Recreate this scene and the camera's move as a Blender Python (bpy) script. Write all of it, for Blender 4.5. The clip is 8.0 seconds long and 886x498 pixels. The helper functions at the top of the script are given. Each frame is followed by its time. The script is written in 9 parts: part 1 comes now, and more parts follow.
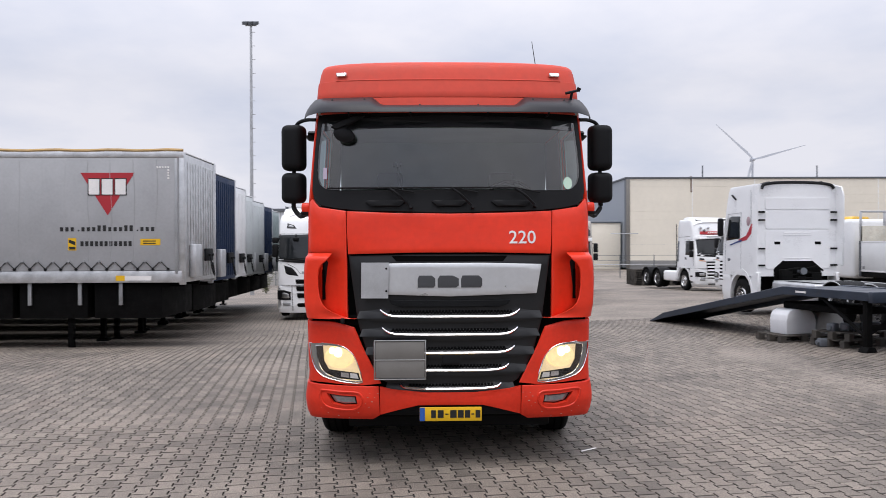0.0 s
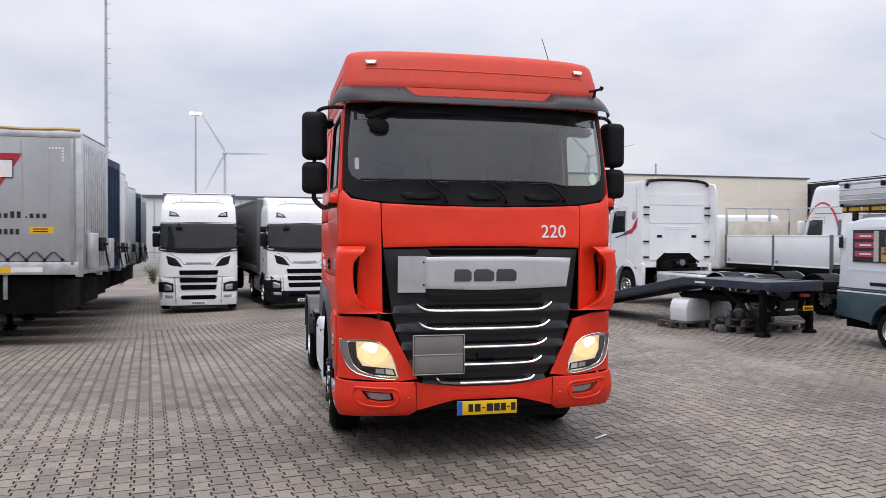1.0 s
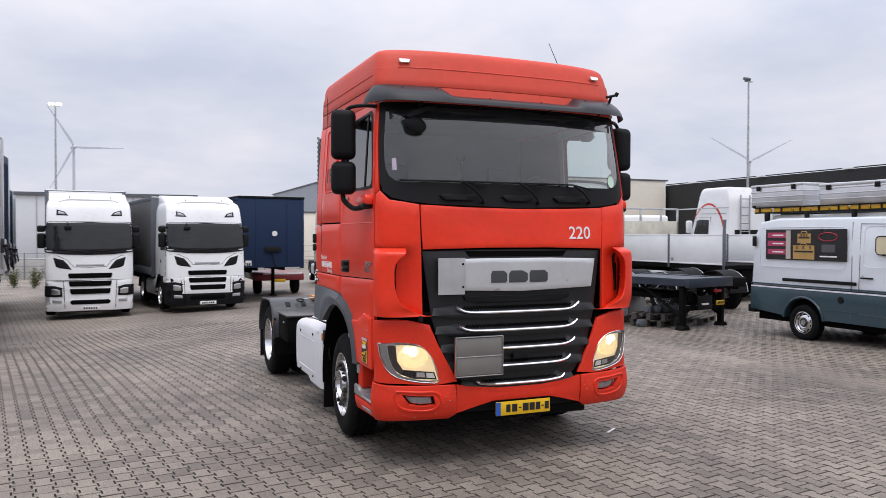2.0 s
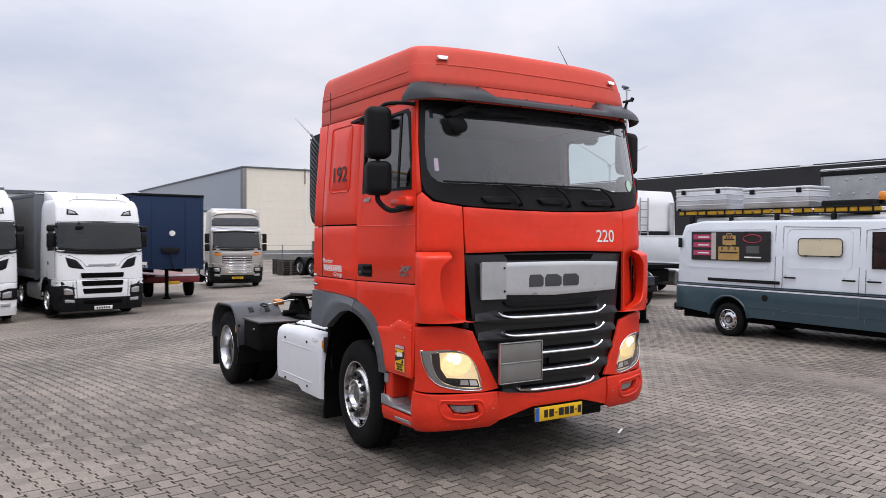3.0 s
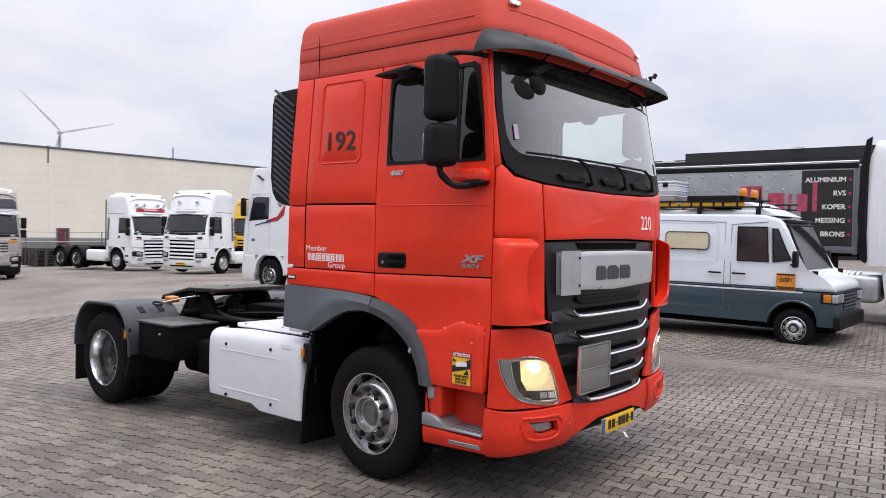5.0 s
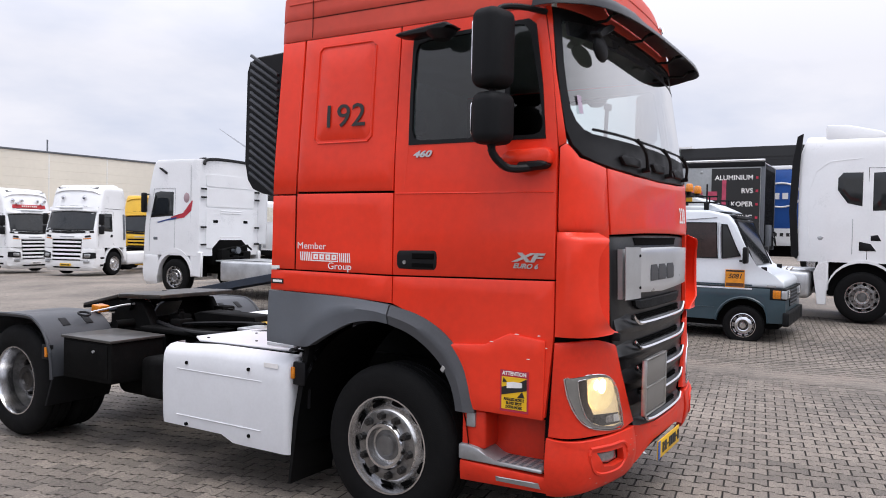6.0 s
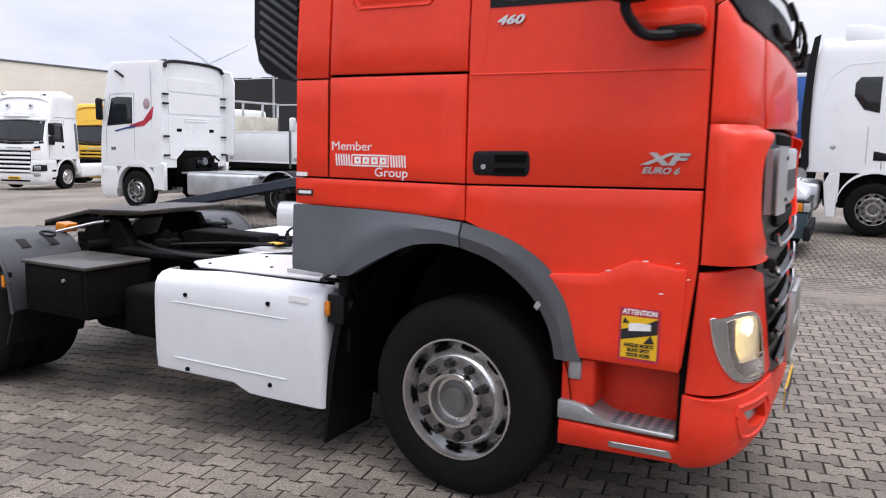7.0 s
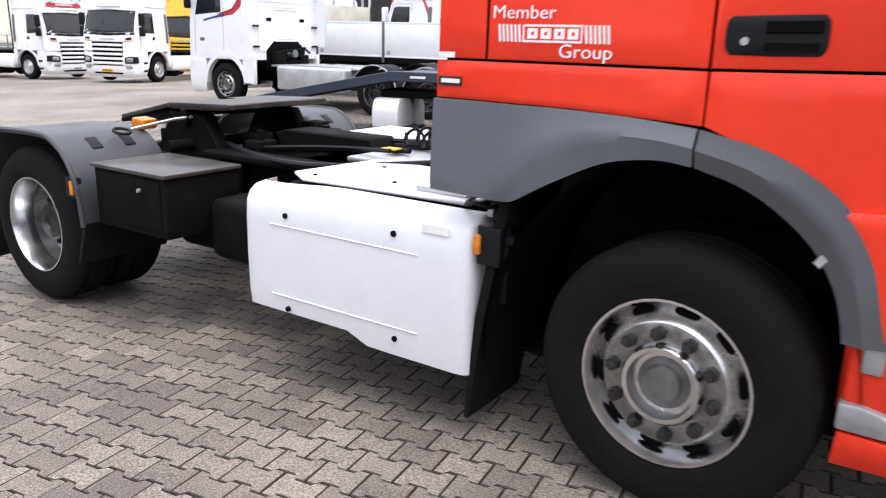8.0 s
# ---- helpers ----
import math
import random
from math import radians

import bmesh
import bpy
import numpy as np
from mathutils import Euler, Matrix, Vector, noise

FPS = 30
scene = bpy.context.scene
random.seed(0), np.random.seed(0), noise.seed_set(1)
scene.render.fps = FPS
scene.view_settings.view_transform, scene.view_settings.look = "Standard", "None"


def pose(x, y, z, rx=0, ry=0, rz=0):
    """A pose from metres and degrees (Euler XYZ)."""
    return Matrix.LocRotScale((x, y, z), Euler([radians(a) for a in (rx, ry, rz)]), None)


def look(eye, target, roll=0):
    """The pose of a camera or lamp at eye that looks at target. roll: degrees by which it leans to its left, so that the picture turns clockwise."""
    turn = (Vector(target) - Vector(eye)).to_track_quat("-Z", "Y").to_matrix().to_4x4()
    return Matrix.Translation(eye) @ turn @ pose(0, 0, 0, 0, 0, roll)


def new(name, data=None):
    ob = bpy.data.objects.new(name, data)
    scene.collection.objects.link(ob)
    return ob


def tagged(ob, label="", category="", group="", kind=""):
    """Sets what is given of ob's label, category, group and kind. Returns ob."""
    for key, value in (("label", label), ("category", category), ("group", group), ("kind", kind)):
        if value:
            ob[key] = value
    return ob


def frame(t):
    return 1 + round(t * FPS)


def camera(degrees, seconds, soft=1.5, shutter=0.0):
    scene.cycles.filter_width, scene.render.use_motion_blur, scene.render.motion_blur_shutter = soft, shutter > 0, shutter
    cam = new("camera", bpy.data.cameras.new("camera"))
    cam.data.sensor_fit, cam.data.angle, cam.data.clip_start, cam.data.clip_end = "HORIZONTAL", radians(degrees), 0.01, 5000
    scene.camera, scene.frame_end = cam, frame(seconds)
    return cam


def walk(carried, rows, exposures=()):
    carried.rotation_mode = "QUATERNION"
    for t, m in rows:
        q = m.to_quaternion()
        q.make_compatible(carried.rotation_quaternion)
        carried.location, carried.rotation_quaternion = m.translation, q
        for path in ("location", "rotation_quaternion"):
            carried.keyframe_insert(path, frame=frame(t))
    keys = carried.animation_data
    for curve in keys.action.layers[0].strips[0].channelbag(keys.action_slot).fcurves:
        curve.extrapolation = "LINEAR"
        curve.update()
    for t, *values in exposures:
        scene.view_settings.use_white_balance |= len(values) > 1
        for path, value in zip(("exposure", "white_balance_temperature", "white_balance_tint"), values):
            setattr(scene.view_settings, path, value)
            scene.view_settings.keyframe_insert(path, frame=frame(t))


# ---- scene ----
cam = camera(60.6, 8.0, soft=0.7, shutter=0.28)
METRES, EYE, TILT, LEAN, TURN = 10.80, 1.879, 0.0, 0.0, -1.3
ROWS = [
    (0.0, 0.0, 0.0, 0.0, -0.0, -0.2, 0.21),
    (0.5, -0.0699, 0.0082, 0.001, -5.59, -0.66, -0.06),
    (1.0, -0.1468, 0.0187, 0.0028, -11.47, -0.96, -0.25),
    (1.5, -0.2134, 0.0341, 0.0034, -16.65, -1.04, -0.19),
    (3.0, -0.3801, 0.1311, 0.007, -31.12, -1.02, -0.25),
    (3.5, -0.4253, 0.179, 0.007, -36.21, -1.2, -0.54),
    (4.0, -0.4522, 0.2351, 0.0054, -40.67, -1.68, -0.8),
    (4.5, -0.4722, 0.2889, 0.0016, -44.88, -2.05, -1.04),
    (6.0, -0.4555, 0.4651, -0.0054, -57.63, -1.42, -1.1),
    (6.5, -0.4268, 0.5183, -0.0093, -60.14, -4.15, -1.02),
    (7.0, -0.4003, 0.5651, -0.0144, -60.62, -7.89, -1.14),
    (7.5, -0.3656, 0.6072, -0.0199, -58.07, -11.65, -1.3),
    (8.0, -0.33, 0.6499, -0.0246, -54.2, -15.57, -1.41),
]
walk(cam, [(t, pose(0, 0, EYE, TILT, LEAN, TURN) @ pose(METRES * x, METRES * y, METRES * z, 90 + pitch, roll, yaw)) for t, x, y, z, yaw, pitch, roll in ROWS],
     exposures=[(0.0, 0.28), (3.0, 0.31), (4.5, 0.37), (6.0, 0.45), (7.0, 0.58), (7.5, 0.78), (8.0, 1.05)])


def ease(v):
    v = min(1.0, max(0.0, v))
    return v * v * (3 - 2 * v)


def gz(x, y):
    """Height of the yard: level under the red truck, a slight fall away from it."""
    z = -0.022 * max(0.0, min(y, 60) - 8)
    z += 0.03 * (min(12.0, max(-6.0, x)) - 4.5) * ease((y - 12) / 10)
    z += 0.02 * max(0.0, min(x, 25) - 6) * (1 - ease((y - 12) / 8))
    return z


# ---- light ----
world = bpy.data.worlds.new("world")
scene.world = world
world.use_nodes = True
wn, wl = world.node_tree.nodes, world.node_tree.links
wn.clear()


def wnode(kind, **kw):
    nd = wn.new(kind)
    for k, v in kw.items():
        nd.inputs[k].default_value = v
    return nd


sky = wn.new("ShaderNodeTexSky")
sky.sky_type, sky.sun_disc = "NISHITA", False
sky.sun_elevation, sky.sun_rotation = radians(73), radians(203)
sky.air_density, sky.dust_density = 1.0, 3.0
skybg = wnode("ShaderNodeBackground", Strength=0.10)
wl.new(sky.outputs[0], skybg.inputs[0])
tc = wn.new("ShaderNodeTexCoord")
sep = wn.new("ShaderNodeSeparateXYZ")
wl.new(tc.outputs["Generated"], sep.inputs[0])
# flatten the dome so that the cloud sheet stretches towards the horizon
addz = wn.new("ShaderNodeMath"); addz.operation = "ADD"; addz.inputs[1].default_value = 0.22
wl.new(sep.outputs[2], addz.inputs[0])
div = wn.new("ShaderNodeVectorMath"); div.operation = "DIVIDE"
comb = wn.new("ShaderNodeCombineXYZ")
for i in range(3):
    wl.new(addz.outputs[0], comb.inputs[i])
wl.new(tc.outputs["Generated"], div.inputs[0]); wl.new(comb.outputs[0], div.inputs[1])
cloud = wnode("ShaderNodeTexNoise", Scale=0.9, Detail=6.0, Roughness=0.55)
wl.new(div.outputs[0], cloud.inputs["Vector"])
cramp = wn.new("ShaderNodeValToRGB")
cramp.color_ramp.elements[0].position, cramp.color_ramp.elements[0].color = 0.36, (0.585, 0.625, 0.76, 1)
cramp.color_ramp.elements[1].position, cramp.color_ramp.elements[1].color = 0.60, (0.795, 0.792, 0.867, 1)
wl.new(cloud.outputs[0], cramp.inputs[0])
# an overcast sky is brighter overhead than at the horizon
lift = wn.new("ShaderNodeMapRange")
lift.inputs[1].default_value, lift.inputs[2].default_value = 0.20, 1.0
lift.inputs[3].default_value, lift.inputs[4].default_value = 0.86, 2.0
wl.new(sep.outputs[2], lift.inputs[0])
cloudbg = wn.new("ShaderNodeBackground")
wl.new(cramp.outputs[0], cloudbg.inputs[0]); wl.new(lift.outputs[0], cloudbg.inputs[1])
mixw = wnode("ShaderNodeMixShader", Fac=0.93)
wl.new(skybg.outputs[0], mixw.inputs[1]); wl.new(cloudbg.outputs[0], mixw.inputs[2])
wout = wn.new("ShaderNodeOutputWorld")
wl.new(mixw.outputs[0], wout.inputs[0])

sun_data = bpy.data.lights.new("sun", "SUN")
sun_data.energy, sun_data.angle, sun_data.color = 1.35, radians(40), (1.0, 0.97, 0.93)
sun = new("sun", sun_data)
sun.matrix_basis = look((-5, -4, 42), (0, 8, 0))


# ---- materials ----
def mat(name, color, rough=0.5, metal=0.0, vary=0.12, scale=3.0, bump=0.0, bscale=60.0, coat=0.0, dirt=0.0, dirt_color=(0.12, 0.10, 0.08), emit=None, estr=0.0, spec=0.5):
    """A surface with tone that varies at two scales, worn gloss, fine relief and patchy dirt."""
    m = bpy.data.materials.new(name)
    m.use_nodes = True
    n, l = m.node_tree.nodes, m.node_tree.links
    b = n["Principled BSDF"]
    b.inputs["Metallic"].default_value = metal
    b.inputs["Specular IOR Level"].default_value = spec
    b.inputs["Coat Weight"].default_value = coat
    b.inputs["Coat Roughness"].default_value = 0.08
    co = n.new("ShaderNodeTexCoord")
    big = n.new("ShaderNodeTexNoise"); big.inputs["Scale"].default_value = scale; big.inputs["Detail"].default_value = 5
    fine = n.new("ShaderNodeTexNoise"); fine.inputs["Scale"].default_value = scale * 14; fine.inputs["Detail"].default_value = 3
    l.new(co.outputs["Object"], big.inputs["Vector"]); l.new(co.outputs["Object"], fine.inputs["Vector"])
    add = n.new("ShaderNodeMath"); add.operation = "MULTIPLY_ADD"
    l.new(fine.outputs[0], add.inputs[0]); add.inputs[1].default_value = 0.45; l.new(big.outputs[0], add.inputs[2])
    rng = n.new("ShaderNodeMapRange")
    rng.inputs[1].default_value, rng.inputs[2].default_value = 0.45, 1.0
    rng.inputs[3].default_value, rng.inputs[4].default_value = 1 - vary, 1 + vary
    l.new(add.outputs[0], rng.inputs[0])
    mul = n.new("ShaderNodeVectorMath"); mul.operation = "SCALE"
    mul.inputs[0].default_value = color
    l.new(rng.outputs[0], mul.inputs["Scale"])
    out = mul.outputs[0]
    if dirt:
        dn = n.new("ShaderNodeTexNoise"); dn.inputs["Scale"].default_value = scale * 2.3; dn.inputs["Detail"].default_value = 8; dn.inputs["Roughness"].default_value = 0.7
        l.new(co.outputs["Object"], dn.inputs["Vector"])
        dr = n.new("ShaderNodeMapRange")
        dr.inputs[1].default_value, dr.inputs[2].default_value, dr.inputs[3].default_value, dr.inputs[4].default_value = 0.5, 0.8, 0.0, dirt
        l.new(dn.outputs[0], dr.inputs[0])
        mx = n.new("ShaderNodeMix"); mx.data_type = "RGBA"
        l.new(dr.outputs[0], mx.inputs["Factor"]); l.new(out, mx.inputs["A"]); mx.inputs["B"].default_value = (*dirt_color, 1)
        out = mx.outputs["Result"]
    l.new(out, b.inputs["Base Color"])
    rr = n.new("ShaderNodeMapRange")
    rr.inputs[1].default_value, rr.inputs[2].default_value = 0.4, 1.0
    rr.inputs[3].default_value, rr.inputs[4].default_value = max(0.02, rough * 0.8), min(1, rough * 1.25)
    l.new(add.outputs[0], rr.inputs[0]); l.new(rr.outputs[0], b.inputs["Roughness"])
    if bump:
        bn = n.new("ShaderNodeTexNoise"); bn.inputs["Scale"].default_value = bscale; bn.inputs["Detail"].default_value = 4
        l.new(co.outputs["Object"], bn.inputs["Vector"])
        bp = n.new("ShaderNodeBump"); bp.inputs["Strength"].default_value = bump; bp.inputs["Distance"].default_value = 0.01
        l.new(bn.outputs[0], bp.inputs["Height"]); l.new(bp.outputs[0], b.inputs["Normal"])
    if emit:
        b.inputs["Emission Color"].default_value = (*emit, 1)
        b.inputs["Emission Strength"].default_value = estr
    return m


def glass(name, tint, rough=0.0, base=0.06, slope=1.25):
    """A thin pane: tinted see-through with a mirror gloss on top."""
    m = bpy.data.materials.new(name)
    m.use_nodes = True
    n, l = m.node_tree.nodes, m.node_tree.links
    n.clear()
    tr = n.new("ShaderNodeBsdfTransparent"); tr.inputs[0].default_value = (*tint, 1)
    gl = n.new("ShaderNodeBsdfGlossy"); gl.inputs["Roughness"].default_value = rough
    lw = n.new("ShaderNodeLayerWeight"); lw.inputs[0].default_value = 0.5
    pw = n.new("ShaderNodeMath"); pw.operation = "POWER"; pw.inputs[1].default_value = 2.0
    fr = n.new("ShaderNodeMath"); fr.operation = "MULTIPLY_ADD"; fr.inputs[1].default_value = slope; fr.inputs[2].default_value = base
    l.new(lw.outputs["Facing"], pw.inputs[0]); l.new(pw.outputs[0], fr.inputs[0])
    mx = n.new("ShaderNodeMixShader"); o = n.new("ShaderNodeOutputMaterial")
    l.new(fr.outputs[0], mx.inputs[0]); l.new(tr.outputs[0], mx.inputs[1]); l.new(gl.outputs[0], mx.inputs[2]); l.new(mx.outputs[0], o.inputs[0])
    return m


RED = mat("red_paint", (0.80, 0.041, 0.015), 0.40, vary=0.12, scale=1.3, coat=0.32, spec=0.20, dirt=0.10, dirt_color=(0.30, 0.05, 0.035))
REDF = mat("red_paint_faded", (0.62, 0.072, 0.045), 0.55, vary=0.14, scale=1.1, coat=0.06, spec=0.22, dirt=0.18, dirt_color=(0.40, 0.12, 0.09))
REDW = mat("red_plastic_worn", (0.69, 0.034, 0.013), 0.48, spec=0.24, vary=0.14, scale=2.5, coat=0.10, dirt=0.22, dirt_color=(0.24, 0.06, 0.04), bump=0.05, bscale=40)
BLK = mat("black_plastic", (0.007, 0.007, 0.008), 0.5, vary=0.3, scale=6, spec=0.2, bump=0.12, bscale=400)
BLK2 = mat("black_grained_plastic", (0.009, 0.0095, 0.0105), 0.6, vary=0.25, scale=5, spec=0.13, bump=0.25, bscale=300)
GREY = mat("grey_plastic", (0.105, 0.115, 0.13), 0.6, vary=0.12, scale=4, bump=0.15, bscale=250, dirt=0.15)
DARK = mat("chassis_black", (0.005, 0.005, 0.005), 0.66, spec=0.06, vary=0.4, scale=5, dirt=0.3, dirt_color=(0.024, 0.022, 0.02), bump=0.15, bscale=80)
# near-black colour that stands in for shade inside gaps, arches and openings
VOID = mat("shade_black", (0.004, 0.004, 0.004), 0.9, spec=0.05)
BEZEL = mat("grey_lamp_bezel", (0.27, 0.265, 0.25), 0.45, vary=0.1, scale=6)
WINGM = mat("dark_grey_wing", (0.045, 0.048, 0.055), 0.42, vary=0.2, scale=4, spec=0.45, bump=0.1, bscale=200, dirt=0.25, dirt_color=(0.06, 0.057, 0.052))
LINING = mat("cab_trim", (0.58, 0.60, 0.59), 0.85, vary=0.1, bump=0.1, bscale=120)
SEATM = mat("seat_fabric", (0.10, 0.105, 0.11), 0.85, bump=0.2, bscale=300)
CHROME = mat("chrome", (0.82, 0.82, 0.84), 0.12, 1.0, vary=0.06)
SILVER = mat("silver_paint", (0.63, 0.64, 0.65), 0.30, 0.50, vary=0.08, scale=2, coat=0.3)
STEEL = mat("brushed_steel", (0.55, 0.55, 0.54), 0.32, 1.0, vary=0.14, scale=5, bump=0.05, bscale=150)
ALU = mat("worn_aluminium", (0.60, 0.61, 0.62), 0.42, 0.85, vary=0.2, scale=4, dirt=0.25, dirt_color=(0.25, 0.25, 0.24), bump=0.1, bscale=60)
# darkened copy of the grey plastic: shade of the forward arch piece in its colour
ARCH_SHADED = mat("grey_arch_plastic_shaded", (0.068, 0.071, 0.078), 0.5, vary=0.15, scale=5, spec=0.4, bump=0.08, bscale=220, dirt=0.2, dirt_color=(0.07, 0.066, 0.06))
RIM = mat("wheel_steel_silver", (0.62, 0.62, 0.63), 0.20, 1.0, vary=0.2, scale=7, dirt=0.35, dirt_color=(0.10, 0.09, 0.08))
TYRE = mat("tyre_rubber", (0.006, 0.006, 0.0062), 0.8, spec=0.14, vary=0.3, scale=8, dirt=0.25, dirt_color=(0.022, 0.021, 0.02), bump=0.2, bscale=120)
WHITE = mat("white_paint", (0.85, 0.855, 0.86), 0.3, vary=0.04, scale=1.6, coat=0.4, dirt=0.08, dirt_color=(0.5, 0.48, 0.45))
WHITEP = mat("white_plastic", (0.71, 0.72, 0.74), 0.42, vary=0.05, scale=3, dirt=0.10, dirt_color=(0.45, 0.43, 0.40), bump=0.04, bscale=30)
GLASS = glass("windscreen_glass", (0.91, 0.985, 0.96), base=0.10)
GLASSD = glass("tinted_glass", (0.32, 0.375, 0.39), base=0.05, slope=0.55)
LENS = glass("clear_lens", (0.93, 0.93, 0.92))
GLOW = mat("lamp_glow", (0.9, 0.85, 0.7), 0.3, emit=(1.0, 0.88, 0.62), estr=2.6)
GLOWS = mat("marker_glow", (0.9, 0.9, 0.8), 0.3, emit=(1.0, 0.95, 0.8), estr=1.4)
BROWN = mat("lamp_shroud", (0.035, 0.02, 0.016), 0.35, vary=0.2, scale=8)
# reflector and bowl emit to stand in for bulb light falling on them
REFL = mat("glowing_reflector", (0.80, 0.70, 0.50), 0.22, 0.5, vary=0.22, scale=14, emit=(1.0, 0.72, 0.38), estr=0.50)
REFLB = mat("glowing_bowl", (0.85, 0.76, 0.52), 0.18, 0.5, vary=0.25, scale=22, emit=(1.0, 0.74, 0.34), estr=0.68)
AMBER = mat("amber_lens", (0.62, 0.20, 0.015), 0.15, vary=0.3, scale=40)
REDL = mat("red_lens", (0.5, 0.02, 0.02), 0.2)
YELLOW = mat("yellow_plate", (0.80, 0.47, 0.01), 0.4, vary=0.05)
BLUE = mat("blue_band", (0.02, 0.10, 0.42), 0.4)
INK = mat("black_ink", (0.012, 0.012, 0.012), 0.5)
WINK = mat("white_ink", (0.82, 0.80, 0.78), 0.5)
PLATEG = mat("grey_sheet", (0.20, 0.19, 0.175), 0.5, 0.2, vary=0.1, scale=6)
REDS = mat("red_sticker", (0.45, 0.02, 0.05), 0.45)
SMOKE = mat("smoked_acrylic", (0.028, 0.028, 0.032), 0.34, vary=0.1, spec=0.2)
GRILLEM = mat("black_grille_plastic", (0.010, 0.0105, 0.0115), 0.36, vary=0.2, scale=5, spec=0.42, bump=0.06, bscale=300)
SCUFF = mat("scuffed_plastic", (0.52, 0.24, 0.19), 0.7, vary=0.4, scale=60)
SHEET = mat("bare_sheet_metal", (0.56, 0.57, 0.58), 0.34, 0.65, vary=0.12, scale=5)
GALV = mat("galvanised_steel", (0.42, 0.43, 0.44), 0.5, 0.7, vary=0.2, scale=3)


# ---- mesh helpers ----
def part(name, bm, material, parent=None, label="", sharp=38):
    me = bpy.data.meshes.new(name)
    bmesh.ops.recalc_face_normals(bm, faces=bm.faces)
    bm.to_mesh(me)
    bm.free()
    me.materials.append(material)
    me.polygons.foreach_set("use_smooth", [True] * len(me.polygons))
    me.set_sharp_from_angle(angle=radians(sharp))
    ob = new(name, me)
    ob.parent = parent
    return tagged(ob, label)


def thing(name, label, category, m=None, group="", kind=""):
    ob = new(name)
    ob.empty_display_size = 0.2
    if m is not None:
        ob.matrix_basis = m
    return tagged(ob, label, category, group, kind)


def join(*bms):
    a = bms[0]
    for b in bms[1:]:
        me = bpy.data.meshes.new("tmp")
        b.to_mesh(me)
        a.from_mesh(me)
        bpy.data.meshes.remove(me)
        b.free()
    return a


def moved(bm, m):
    bm.transform(m)
    return bm


def box(x0, x1, y0, y1, z0, z1, bev=0.0, seg=2):
    bm = bmesh.new()
    bmesh.ops.create_cube(bm, size=1, matrix=Matrix.Translation(((x0 + x1) / 2, (y0 + y1) / 2, (z0 + z1) / 2)) @ Matrix.Diagonal((abs(x1 - x0), abs(y1 - y0), abs(z1 - z0), 1)))
    if bev:
        bmesh.ops.bevel(bm, geom=bm.edges[:], offset=min(bev, 0.49 * min(abs(x1 - x0), abs(y1 - y0), abs(z1 - z0))), segments=seg, profile=0.5, affect="EDGES")
    return bm


def rod(p0, p1, r, r2=None, seg=14, cap=True):
    p0, p1 = Vector(p0), Vector(p1)
    d = p1 - p0
    bm = bmesh.new()
    bmesh.ops.create_cone(bm, cap_ends=cap, segments=seg, radius1=r, radius2=r if r2 is None else r2, depth=d.length,
                          matrix=Matrix.Translation((p0 + p1) / 2) @ d.to_track_quat("Z", "Y").to_matrix().to_4x4())
    return bm


def tube(pts, r, seg=8):
    """A round bar along a bent line."""
    pts = [Vector(p) for p in pts]
    bm = bmesh.new()
    rings, up = [], Vector((0.13, 0.29, 0.95))
    for i, p in enumerate(pts):
        d = (pts[min(i + 1, len(pts) - 1)] - pts[max(i - 1, 0)]).normalized()
        a = d.cross(up)
        a = a.normalized() if a.length > 1e-3 else d.orthogonal().normalized()
        b = d.cross(a)
        rings.append([bm.verts.new(p + r * (math.cos(k * math.tau / seg) * a + math.sin(k * math.tau / seg) * b)) for k in range(seg)])
    for q, s in zip(rings, rings[1:]):
        for k in range(seg):
            bm.faces.new((q[k], q[(k + 1) % seg], s[(k + 1) % seg], s[k]))
    bm.faces.new(rings[0]); bm.faces.new(rings[-1])
    return bm


def bend(pts, n=6):
    """Points of a soft line through the corners given (Catmull-Rom)."""
    p = [Vector(q) for q in pts]
    p = [2 * p[0] - p[1]] + p + [2 * p[-1] - p[-2]]
    out = []
    for i in range(1, len(p) - 2):
        for k in range(n):
            t = k / n
            out.append(0.5 * (2 * p[i] + (p[i + 1] - p[i - 1]) * t + (2 * p[i - 1] - 5 * p[i] + 4 * p[i + 1] - p[i + 2]) * t * t + (3 * p[i] - p[i - 1] - 3 * p[i + 1] + p[i + 2]) * t ** 3))
    return out + [p[-2]]


def lathe(profile, seg=32, axis="x"):
    """Turns (along, radius) pairs about an axis."""
    bm = bmesh.new()
    rings = []
    for a, r in profile:
        if r < 1e-5:
            rings.append([bm.verts.new((a, 0, 0))])
        else:
            rings.append([bm.verts.new((a, r * math.cos(k * math.tau / seg), r * math.sin(k * math.tau / seg))) for k in range(seg)])
    for q, s in zip(rings, rings[1:]):
        for k in range(seg):
            k2 = (k + 1) % seg
            if len(q) == 1 and len(s) > 1:
                bm.faces.new((q[0], s[k2], s[k]))
            elif len(s) == 1 and len(q) > 1:
                bm.faces.new((q[k], q[k2], s[0]))
            elif len(q) > 1:
                bm.faces.new((q[k], q[k2], s[k2], s[k]))
    if axis == "z":
        bm.transform(Matrix(((0, 0, 1, 0), (0, 1, 0, 0), (1, 0, 0, 0), (0, 0, 0, 1))))
    if axis == "y":
        bm.transform(Matrix(((0, 1, 0, 0), (1, 0, 0, 0), (0, 0, 1, 0), (0, 0, 0, 1))))
    return bm


